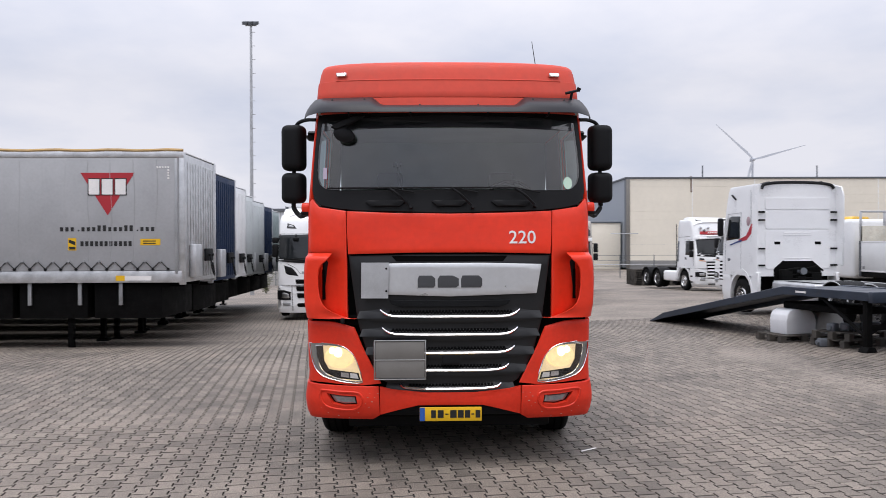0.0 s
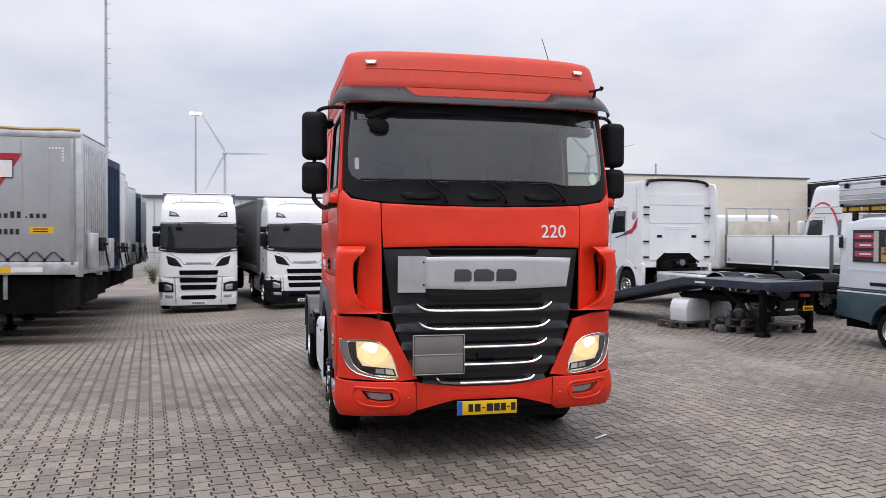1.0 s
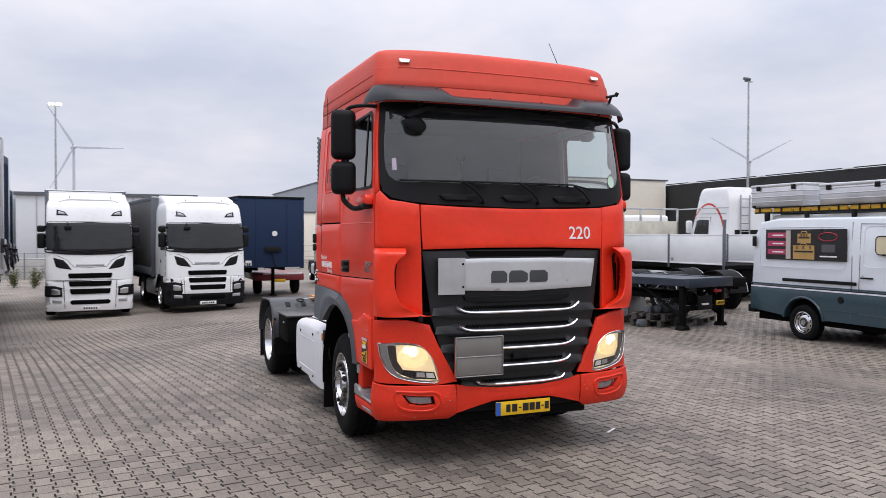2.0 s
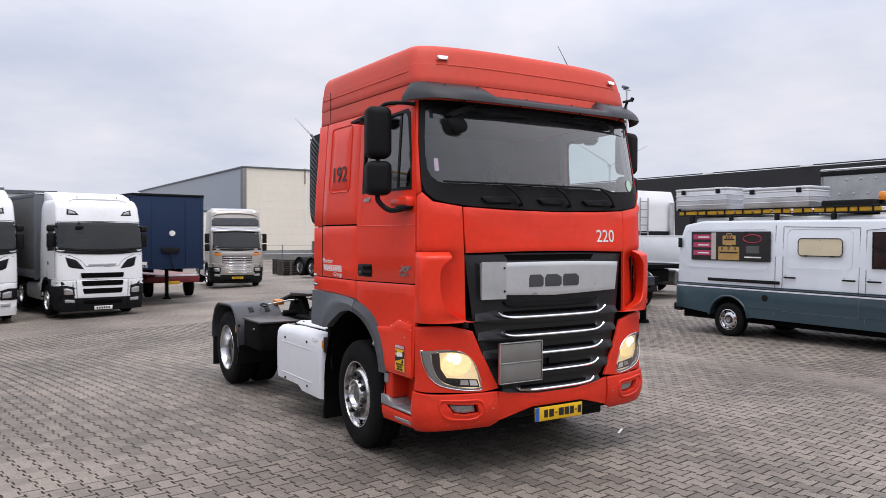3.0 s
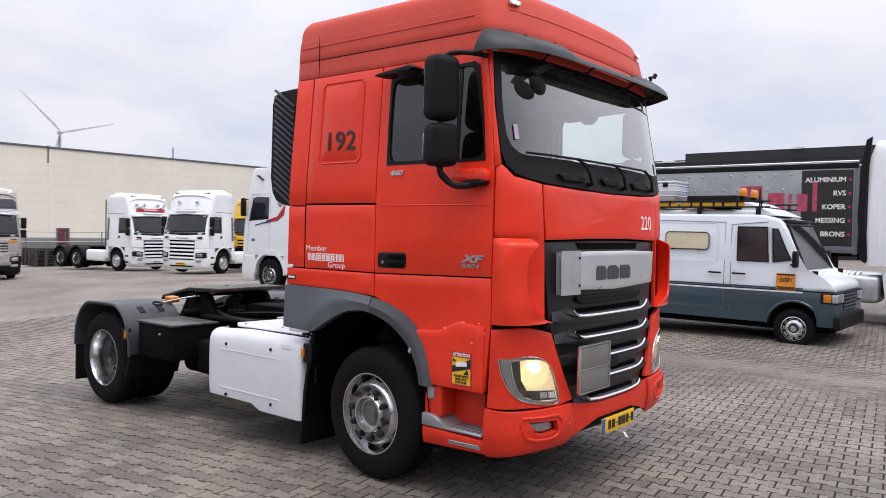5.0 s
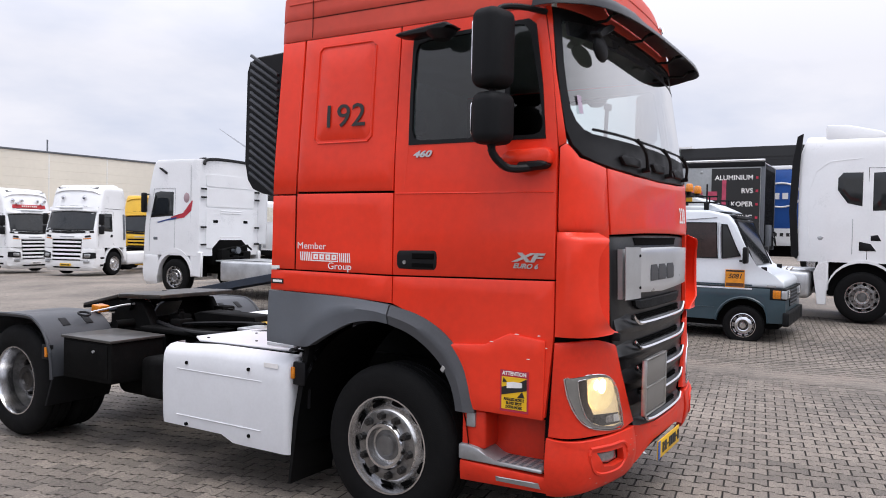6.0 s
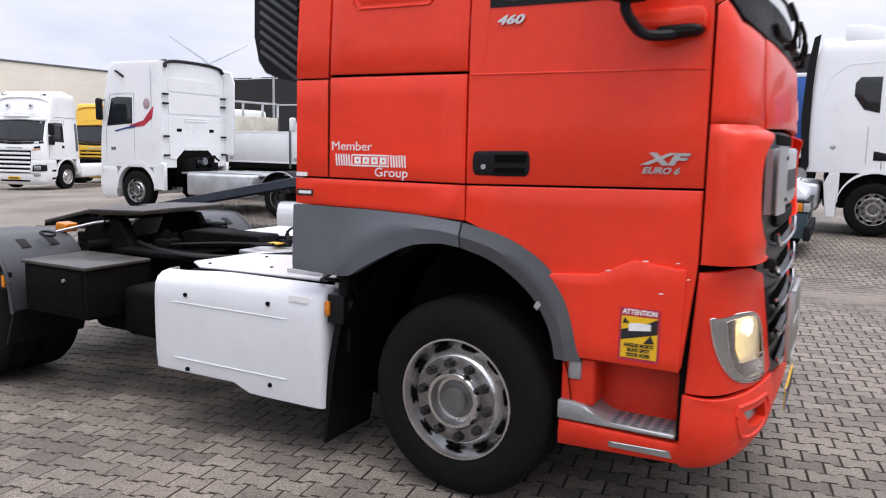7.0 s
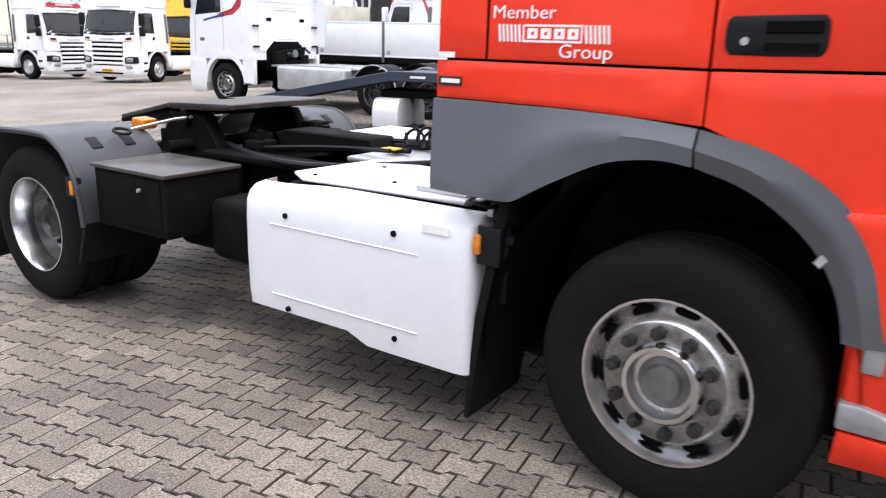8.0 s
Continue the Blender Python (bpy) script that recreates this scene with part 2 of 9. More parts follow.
def prism(pts, axis, a0, a1, bev=0.0, seg=1):
    """A flat outline given thickness: pts are (y, z) for axis x, (x, z) for y, (x, y) for z."""
    bm = bmesh.new()

    def at(p, a):
        return {"x": (a, p[0], p[1]), "y": (p[0], a, p[1]), "z": (p[0], p[1], a)}[axis]
    v0 = [bm.verts.new(at(p, a0)) for p in pts]
    v1 = [bm.verts.new(at(p, a1)) for p in pts]
    bm.faces.new(v0); bm.faces.new(v1[::-1])
    k = len(pts)
    for i in range(k):
        bm.faces.new((v0[i], v0[(i + 1) % k], v1[(i + 1) % k], v1[i]))
    if bev:
        bmesh.ops.bevel(bm, geom=bm.edges[:], offset=bev, segments=seg, profile=0.5, affect="EDGES")
    return bm


def rounded(x0, x1, z0, z1, r, n=5):
    """Outline of a rectangle with round corners."""
    out = []
    for cx, cz, a in ((x1 - r, z1 - r, 0), (x0 + r, z1 - r, 90), (x0 + r, z0 + r, 180), (x1 - r, z0 + r, 270)):
        out += [(cx + r * math.cos(radians(a + 90 * k / n)), cz + r * math.sin(radians(a + 90 * k / n))) for k in range(n + 1)]
    return out


def lettering(text, size, m, depth=0.002, align="CENTER", shear=0.0, stretch=1.0, bold=0.0):
    """Raised letters in the built-in font, reading along local x, facing local z."""
    cu = bpy.data.curves.new("letters", "FONT")
    cu.body, cu.size, cu.extrude, cu.align_x, cu.align_y, cu.shear, cu.offset = text, size, depth / 2, align, "CENTER", shear, bold
    cu.resolution_u = 3
    ob = bpy.data.objects.new("letters", cu)
    me = bpy.data.meshes.new_from_object(ob)
    bm = bmesh.new()
    bm.from_mesh(me)
    bpy.data.objects.remove(ob); bpy.data.curves.remove(cu); bpy.data.meshes.remove(me)
    bm.transform(m @ Matrix.Diagonal((stretch, 1, 1, 1)))
    return bm


class Skin:
    """The outer surface of a cab: a bowed front that turns into straight sides. Rows: height, front, depth of the corner, half width."""

    def __init__(self, rows, power=2.6):
        self.t = np.array(rows, float)
        self.n = power

    def at(self, z):
        t = self.t
        return [float(np.interp(z, t[:, 0], t[:, i])) for i in (1, 2, 3)]

    def raw(self, c, z):
        f, d, w = self.at(z)
        sg, a, n = (-1 if c < 0 else 1), abs(c), self.n
        if a >= 10:
            y = a - 10
            k = max(0.0, min(1.0, (f + d - y) / d))
            return Vector((sg * w * (1 - k ** n) ** (1 / n), max(y, f), z))
        x = min(a, w * 0.99999)
        return Vector((sg * x, f + d * (1 - (1 - (x / w) ** n) ** (1 / n)), z))

    def normal(self, c, z):
        p = self.raw(c, z)
        f, d, w = self.at(z)
        n = self.n
        k = max(0.0, (f + d - p.y) / d)
        nx, ny = (abs(p.x) / w) ** (n - 1) / w, -(k ** (n - 1)) / d
        v = Vector((nx * (1 if p.x >= 0 else -1), ny, 0)).normalized()
        slope = (self.raw(c, z + 0.01) - self.raw(c, z - 0.01)).dot(v) / 0.02
        v.z = -slope
        return v.normalized()

    def on(self, c, z, off=0.0):
        return self.raw(c, z) + off * self.normal(c, z)

    def key(self, c, z):
        """The way round the cab as one number: 0 in the middle of the front, 1 where the side begins, metres from there."""
        f, d, w = self.at(z)
        sg, a, n = (-1 if c < 0 else 1), abs(c), self.n
        if a < 10:
            return sg * math.asin(min(1, (min(a / w, 1)) ** (n / 2))) / (math.pi / 2)
        y = a - 10
        if y >= f + d:
            return sg * (1 + y - f - d)
        return sg * math.acos(min(1, max(0, (f + d - y) / d)) ** (n / 2)) / (math.pi / 2)

    def unkey(self, s, z):
        f, d, w = self.at(z)
        sg, a = (-1 if s < 0 else 1), abs(s)
        if a >= 1:
            return sg * (10 + f + d + a - 1)
        return sg * min(w * math.sin(a * math.pi / 2) ** (2 / self.n), 9)

    def resample(self, poly, counts):
        out = []
        for i, (c, z) in enumerate(poly):
            c2, z2 = poly[(i + 1) % len(poly)]
            mixed = (abs(c) >= 10) != (abs(c2) >= 10)
            if mixed:
                if abs(c) < 10:
                    c = math.copysign(10 + self.raw(c, z).y, c)
                else:
                    c2 = math.copysign(10 + self.raw(c2, z2).y, c2)
            for k in range(counts[i]):
                t = k / counts[i]
                zz = z + (z2 - z) * t
                out.append((self.key(c + (c2 - c) * t, zz), zz))
        return out

    def counts(self, poly, step):
        return [max(1, min(24, math.ceil((self.raw(*poly[i]) - self.raw(*poly[(i + 1) % len(poly)])).length / step))) for i in range(len(poly))]

    def patch(self, poly, off=0.0, thick=0.02, hole=None, rings=4, step=0.07, lip=0.005, rise=None):
        """A panel laid on the surface: an outline of (c, z), c being x on the front or 10 + y on a side, with a rounded lip and turned-in edge."""
        cn = self.counts(poly, step)
        outer = self.resample(poly, cn)
        if hole:
            inner = self.resample(hole, cn)
        else:
            cs, cz = sum(p[0] for p in outer) / len(outer), sum(p[1] for p in outer) / len(outer)
            inner = [(cs, cz)] * len(outer)
        bm = bmesh.new()
        k = len(outer)

        def point(s, z, o):
            c = self.unkey(s, z)
            return self.on(c, z, o + (rise(c, z) if rise else 0.0))

        def ring(t, o):
            return [bm.verts.new(point(a[0] + (b[0] - a[0]) * t, a[1] + (b[1] - a[1]) * t, o)) for a, b in zip(outer, inner)]
        size = max(0.05, 0.5 * max(max(p[1] for p in poly) - min(p[1] for p in poly), 0.05))
        e = min(0.25, 0.010 / size) if lip else 0
        loops = []
        if thick:
            loops.append(ring(0, off - thick))
        if lip:
            loops.append(ring(0, off - lip))
        steps = [e + (1 - e) * i / rings for i in range(rings + (1 if hole else 0))]
        loops += [ring(t, off) for t in steps]
        if hole:
            if lip:
                loops.append(ring(1, off - lip))
            loops.append(ring(1, off - max(thick, 0.01)))
        for q, s in zip(loops, loops[1:]):
            for i in range(k):
                bm.faces.new((q[i], q[(i + 1) % k], s[(i + 1) % k], s[i]))
        if not hole:
            mid = bm.verts.new(point(inner[0][0], inner[0][1], off))
            for i in range(k):
                bm.faces.new((loops[-1][i], loops[-1][(i + 1) % k], mid))
        return bm

    def band(self, cs, lo, hi, off, rows=5, thick=.008):
        """A bent sheet that runs round the cab between two edges."""
        bm = bmesh.new()
        cols = []
        for c in cs:
            col = [self.on(c, lo(c) + (hi(c) - lo(c)) * k / rows, off(c, k / rows)) for k in range(rows + 1)]
            col += [self.on(c, lo(c) + (hi(c) - lo(c)) * k / rows, off(c, k / rows) - thick) for k in range(rows, -1, -1)]
            cols.append([bm.verts.new(p) for p in col])
        for a, b in zip(cols, cols[1:]):
            for k in range(len(a)):
                bm.faces.new((a[k], a[(k + 1) % len(a)], b[(k + 1) % len(a)], b[k]))
        bm.faces.new(cols[0]); bm.faces.new(cols[-1])
        return bm

    def strip(self, line, r, off=0.0, seg=6):
        """A bar that follows the surface through (c, z) points."""
        return tube([self.on(c, z, off) for c, z in line], r, seg)


def mirror_poly(poly):
    return [(-c, z) for c, z in poly][::-1]


# ---- ground ----
def ground_sheet():
    xs = [-900, -400, -200] + [-120 + 4 * i for i in range(61)] + [200, 400, 900]
    ys = [-900, -400, -200] + [-100 + 4 * i for i in range(66)] + [260, 500, 2500]
    bm = bmesh.new()
    vs = [[bm.verts.new((x, y, gz(x, y) - 0.018)) for x in xs] for y in ys]
    for j in range(len(ys) - 1):
        for i in range(len(xs) - 1):
            bm.faces.new((vs[j][i], vs[j][i + 1], vs[j + 1][i + 1], vs[j + 1][i]))
    return bm


PITCH, ROW = 0.2, 0.14           # interlocking pavers, 36 to the square metre
LAY = (0.147, -0.989)            # the way the courses run
PLEFT, PRIGHT, PNEAR, PFAR = -11.0, 13.0, -3.0, 22.0


def paving_material(name, pieces):
    """Concrete paver. On single pieces the tone goes by piece; beyond them the sheet carries the same courses as fine relief."""
    m = bpy.data.materials.new(name)
    m.use_nodes = True
    n, l = m.node_tree.nodes, m.node_tree.links
    b = n["Principled BSDF"]

    def node(kind, op=None, **kw):
        nd = n.new(kind)
        if op:
            nd.operation = op
        for k, v in kw.items():
            nd.inputs[int(k[1:])].default_value = v
        return nd
    geo = n.new("ShaderNodeNewGeometry")
    noise_big = n.new("ShaderNodeTexNoise"); noise_big.inputs["Scale"].default_value = 0.45; noise_big.inputs["Detail"].default_value = 6
    noise_mid = n.new("ShaderNodeTexNoise"); noise_mid.inputs["Scale"].default_value = 5.0; noise_mid.inputs["Detail"].default_value = 6
    grain = n.new("ShaderNodeTexNoise"); grain.inputs["Scale"].default_value = 120.0; grain.inputs["Detail"].default_value = 3
    for q in (noise_big, noise_mid, grain):
        l.new(geo.outputs["Position"], q.inputs["Vector"])
    ramp = n.new("ShaderNodeValToRGB")
    e = ramp.color_ramp.elements
    e[0].position, e[0].color = 0.30, (0.108, 0.0915, 0.077, 1)
    e[1].position, e[1].color = 0.72, (0.236, 0.200, 0.166, 1)
    if pieces:
        if pieces == "object":
            oi = n.new("ShaderNodeObjectInfo"); rnd = oi.outputs["Random"]
        else:
            rnd = geo.outputs["Random Per Island"]
        s1 = node("ShaderNodeMath", "MULTIPLY_ADD", i1=0.30, i2=-0.15); l.new(rnd, s1.inputs[0])
        s2 = node("ShaderNodeMath", "ADD"); l.new(noise_big.outputs[0], s2.inputs[0]); l.new(s1.outputs[0], s2.inputs[1])
        tone = s2.outputs[0]
    else:
        tone = noise_big.outputs[0]
    s3 = node("ShaderNodeMath", "MULTIPLY_ADD", i1=0.35, i2=-0.175); l.new(noise_mid.outputs[0], s3.inputs[0])
    s4 = node("ShaderNodeMath", "ADD"); l.new(tone, s4.inputs[0]); l.new(s3.outputs[0], s4.inputs[1])
    l.new(s4.outputs[0], ramp.inputs[0])
    # pale grit and a rusty tint here and there
    gr = n.new("ShaderNodeMapRange"); gr.inputs[1].default_value, gr.inputs[2].default_value, gr.inputs[3].default_value, gr.inputs[4].default_value = 0.38, 0.66, 0.55, 1.60
    l.new(grain.outputs[0], gr.inputs[0])
    sc = n.new("ShaderNodeVectorMath"); sc.operation = "SCALE"
    l.new(ramp.outputs[0], sc.inputs[0]); l.new(gr.outputs[0], sc.inputs["Scale"])
    rust = n.new("ShaderNodeTexNoise"); rust.inputs["Scale"].default_value = 0.9; rust.inputs["Detail"].default_value = 4
    l.new(geo.outputs["Position"], rust.inputs["Vector"])
    rr = n.new("ShaderNodeMapRange"); rr.inputs[1].default_value, rr.inputs[2].default_value, rr.inputs[3].default_value, rr.inputs[4].default_value = 0.58, 0.80, 0.0, 0.30
    l.new(rust.outputs[0], rr.inputs[0])
    mx = n.new("ShaderNodeMix"); mx.data_type = "RGBA"; mx.inputs["B"].default_value = (0.21, 0.145, 0.115, 1)
    l.new(rr.outputs[0], mx.inputs["Factor"]); l.new(sc.outputs[0], mx.inputs["A"])
    out = mx.outputs["Result"]
    height = grain.outputs[0]
    if not pieces:
        # courses: joints across the lay and along it
        sp = n.new("ShaderNodeSeparateXYZ"); l.new(geo.outputs["Position"], sp.inputs[0])
        u1 = node("ShaderNodeMath", "MULTIPLY", i1=LAY[0]); l.new(sp.outputs[0], u1.inputs[0])
        u = node("ShaderNodeMath", "MULTIPLY_ADD", i1=LAY[1]); l.new(sp.outputs[1], u.inputs[0]); l.new(u1.outputs[0], u.inputs[2])
        v1 = node("ShaderNodeMath", "MULTIPLY", i1=-LAY[1]); l.new(sp.outputs[0], v1.inputs[0])
        v = node("ShaderNodeMath", "MULTIPLY_ADD", i1=LAY[0]); l.new(sp.outputs[1], v.inputs[0]); l.new(v1.outputs[0], v.inputs[2])
        wave = node("ShaderNodeMath", "PINGPONG", i1=PITCH / 2); l.new(u.outputs[0], wave.inputs[0])
        wob = node("ShaderNodeMath", "MULTIPLY_ADD", i1=0.25); l.new(wave.outputs[0], wob.inputs[0]); l.new(v.outputs[0], wob.inputs[2])
        fl = node("ShaderNodeMath", "PINGPONG", i1=ROW / 2); l.new(wob.outputs[0], fl.inputs[0])
        jr = n.new("ShaderNodeMapRange"); jr.inputs[1].default_value, jr.inputs[2].default_value, jr.inputs[3].default_value, jr.inputs[4].default_value = 0.002, 0.016, 0.42, 1.22
        l.new(fl.outputs[0], jr.inputs[0])
        sc2 = n.new("ShaderNodeVectorMath"); sc2.operation = "SCALE"
        l.new(out, sc2.inputs[0]); l.new(jr.outputs[0], sc2.inputs["Scale"])
        out = sc2.outputs[0]
    l.new(out, b.inputs["Base Color"])
    b.inputs["Roughness"].default_value = 0.68
    bp = n.new("ShaderNodeBump"); bp.inputs["Strength"].default_value = 0.6; bp.inputs["Distance"].default_value = 0.004
    l.new(height, bp.inputs["Height"]); l.new(bp.outputs[0], b.inputs["Normal"])
    return m


JOINT = mat("joint_dirt", (0.060, 0.052, 0.044), 0.9, vary=0.35, scale=9, bump=0.3, bscale=200)
PAVE_FAR = paving_material("paving_far", "")
PAVE_ISLE = paving_material("paving", "island")
PAVE_OB = paving_material("paver_concrete", "object")
ground = part("ground", ground_sheet(), PAVE_FAR, None, "grey-brown concrete block paving of a truck yard", sharp=180)
tagged(ground, kind="structure")
bed = bmesh.new()
bx, by = [PLEFT + (PRIGHT - PLEFT) * i / 12 for i in range(13)], [PNEAR + (PFAR - PNEAR) * j / 12 for j in range(13)]
bv = [[bed.verts.new((x, y, gz(x, y) - 0.012)) for x in bx] for y in by]
for j in range(12):
    for i in range(12):
        bed.faces.new((bv[j][i], bv[j][i + 1], bv[j + 1][i + 1], bv[j + 1][i]))
tagged(part("joint_sand", bed, mat("joint_sand", (0.022, 0.0195, 0.017), 0.9, vary=0.3, scale=4, bump=0.3, bscale=200), ground, "dark sand in the joints", sharp=180), kind="structure")


# ---- wheels ----
def tyre_mesh(r=0.495, w=0.29, rim=0.298, seg=48):
    h = w / 2
    return lathe([(-h + .012, rim - .004), (-h, rim + .03), (-h - .004, rim + .06), (-h - .002, r * .86), (-h + .016, r * .945), (-h + .04, r * .985), (-h + .055, r),
                  (-.075, r), (-.072, r - .012), (-.060, r - .012), (-.057, r), (-.006, r), (-.003, r - .012), (.003, r - .012), (.006, r), (.057, r), (.060, r - .012), (.072, r - .012), (.075, r),
                  (h - .055, r), (h - .03, r * .97), (h, r * .86), (h, rim + .03), (h - .012, rim - .004)], seg)


def one_nut(k, count, ring, a, r, length, way=-1):
    t = k * math.tau / count + 0.15
    y, z = ring * math.cos(t), ring * math.sin(t)
    return join(rod((a, y, z), (a + way * length, y, z), r, r * 0.9, 6), rod((a + way * length, y, z), (a + way * (length + 0.012), y, z), r * 0.62, r * 0.5, 8))


def one_vent(k, count, ring, a, ry, rz):
    """A dark oval hand hole in a wheel disc."""
    t = k * math.tau / count + 0.15 + math.pi / count
    e = bmesh.new()
    bmesh.ops.create_uvsphere(e, u_segments=12, v_segments=6, radius=1, matrix=Matrix.Rotation(t, 4, "X") @ Matrix.Translation((a, ring, 0)) @ Matrix.Diagonal((0.012, ry, rz, 1)))
    return e


DULL = mat("dull_wheel_steel", (0.26, 0.255, 0.25), 0.34, 0.85, vary=0.45, scale=15, dirt=0.5, dirt_color=(0.03, 0.028, 0.026))
DISC = mat("dull_disc_steel", (0.66, 0.655, 0.645), 0.24, 0.95, vary=0.3, scale=9, dirt=0.4, dirt_color=(0.06, 0.055, 0.05))
NUT = mat("greasy_dark_steel", (0.055, 0.053, 0.052), 0.30, 0.75, vary=0.3, scale=20)
CAPM = mat("grey_hub_cap", (0.15, 0.147, 0.143), 0.42, 0.6, vary=0.4, scale=14)


def add_wheel(parent, x, y, z, kind="front", r=0.495, side=-1, rim_mat=None, steer=0.0, k=1.0, detail=True):
    """A truck wheel on a part of its own; its outer face looks to the side given."""
    rim_mat = rim_mat or RIM
    m = pose(x, y, z, 0, 0, steer) @ (Matrix.Identity(4) if side < 0 else Matrix.Rotation(math.pi, 4, "Z")) @ Matrix.Diagonal((k, k, k, 1))
    tyre = part("wheel", moved(tyre_mesh(r / k), m), TYRE, parent, "black rubber tyre")
    if kind == "front":
        prof = [(-.128, .306), (-.142, .302), (-.142, .292), (-.118, .282), (-.060, .270), (-.048, .268), (-.060, .260), (-.088, .244), (-.116, .230), (-.130, .216), (-.130, .118), (-.122, .112), (-.122, 0)]
        disc_a, vr, va = -.130, .249, -.080
        hub = [(-.120, .150), (-.150, .147), (-.165, .136), (-.165, .120), (-.125, .112), (-.112, .10), (-.112, 0)]
    else:
        prof = [(-.128, .306), (-.142, .302), (-.142, .292), (-.118, .282), (-.010, .268), (.060, .258), (.085, .235), (.072, .205), (.060, .190), (.060, .118), (.066, .11), (.066, 0)]
        disc_a, vr, va = .060, .222, .078
        hub = [(.062, .125), (-.03, .118), (-.045, .105), (-.05, .06), (-.035, .05), (-.035, 0)]
    part("rim", moved(lathe(prof[:5], 40), m), rim_mat, tyre, "silver steel rim with worn paint")
    # rear disc lies deep in the dish, that shade is in the darker steel
    part("wheel_disc", moved(lathe(prof[4:], 40), m), DISC if kind == "front" else DULL, tyre, "dull steel wheel disc")
    if detail:
        for k in range(10):
            part("wheel_nut", moved(one_nut(k, 10, .182 if kind == "front" else .1675, disc_a, .027, .034), m), NUT, tyre)
            part("hand_hole", moved(one_vent(k, 10, vr, va, .025, .043), m), VOID, tyre)
    if kind == "front" and detail:
        # flat darker ring stands in for the shaded groove between the nuts
        part("nut_ring", moved(lathe([(-.1305, .216), (-.1325, .212), (-.1325, .150), (-.1305, .146)], 32), m), DULL, tyre, "dull ring with the nut groove's shade in its colour")
    part("hub", moved(lathe(hub, 28), m), rim_mat if kind == "front" else NUT, tyre, "metal wheel hub")
    if kind == "front" and detail:
        part("hub_cap", moved(lathe([(-.112, .098), (-.124, .094), (-.130, .07), (-.146, .06), (-.150, 0)], 24), m), CAPM, tyre, "dull grey hub cap")
    return tyre


# ---- the red tractor unit ----
FRONT = 6.41
MIDX = 0.205
CAB = Skin([(0.28, .12, .25, 1.17), (0.36, .07, .26, 1.205), (0.45, .030, .27, 1.235), (0.56, .012, .28, 1.245), (0.70, .022, .28, 1.24), (0.80, .030, .27, 1.232), (1.0, .035, .27, 1.235), (1.25, .045, .26, 1.24),
            (1.8, .060, .24, 1.24), (2.17, .090, .21, 1.238), (2.30, .110, .20, 1.232), (2.60, .155, .21, 1.215), (3.00, .215, .22, 1.19), (3.10, .235, .22, 1.185), (3.25, .265, .22, 1.178),
            (3.36, .292, .22, 1.170), (3.44, .316, .22, 1.158), (3.49, .336, .22, 1.144), (3.52, .362, .23, 1.120), (3.54, .405, .25, 1.08), (3.55, .48, .27, 1.02)], 2.5)


def S(y):
    return -(10 + y)


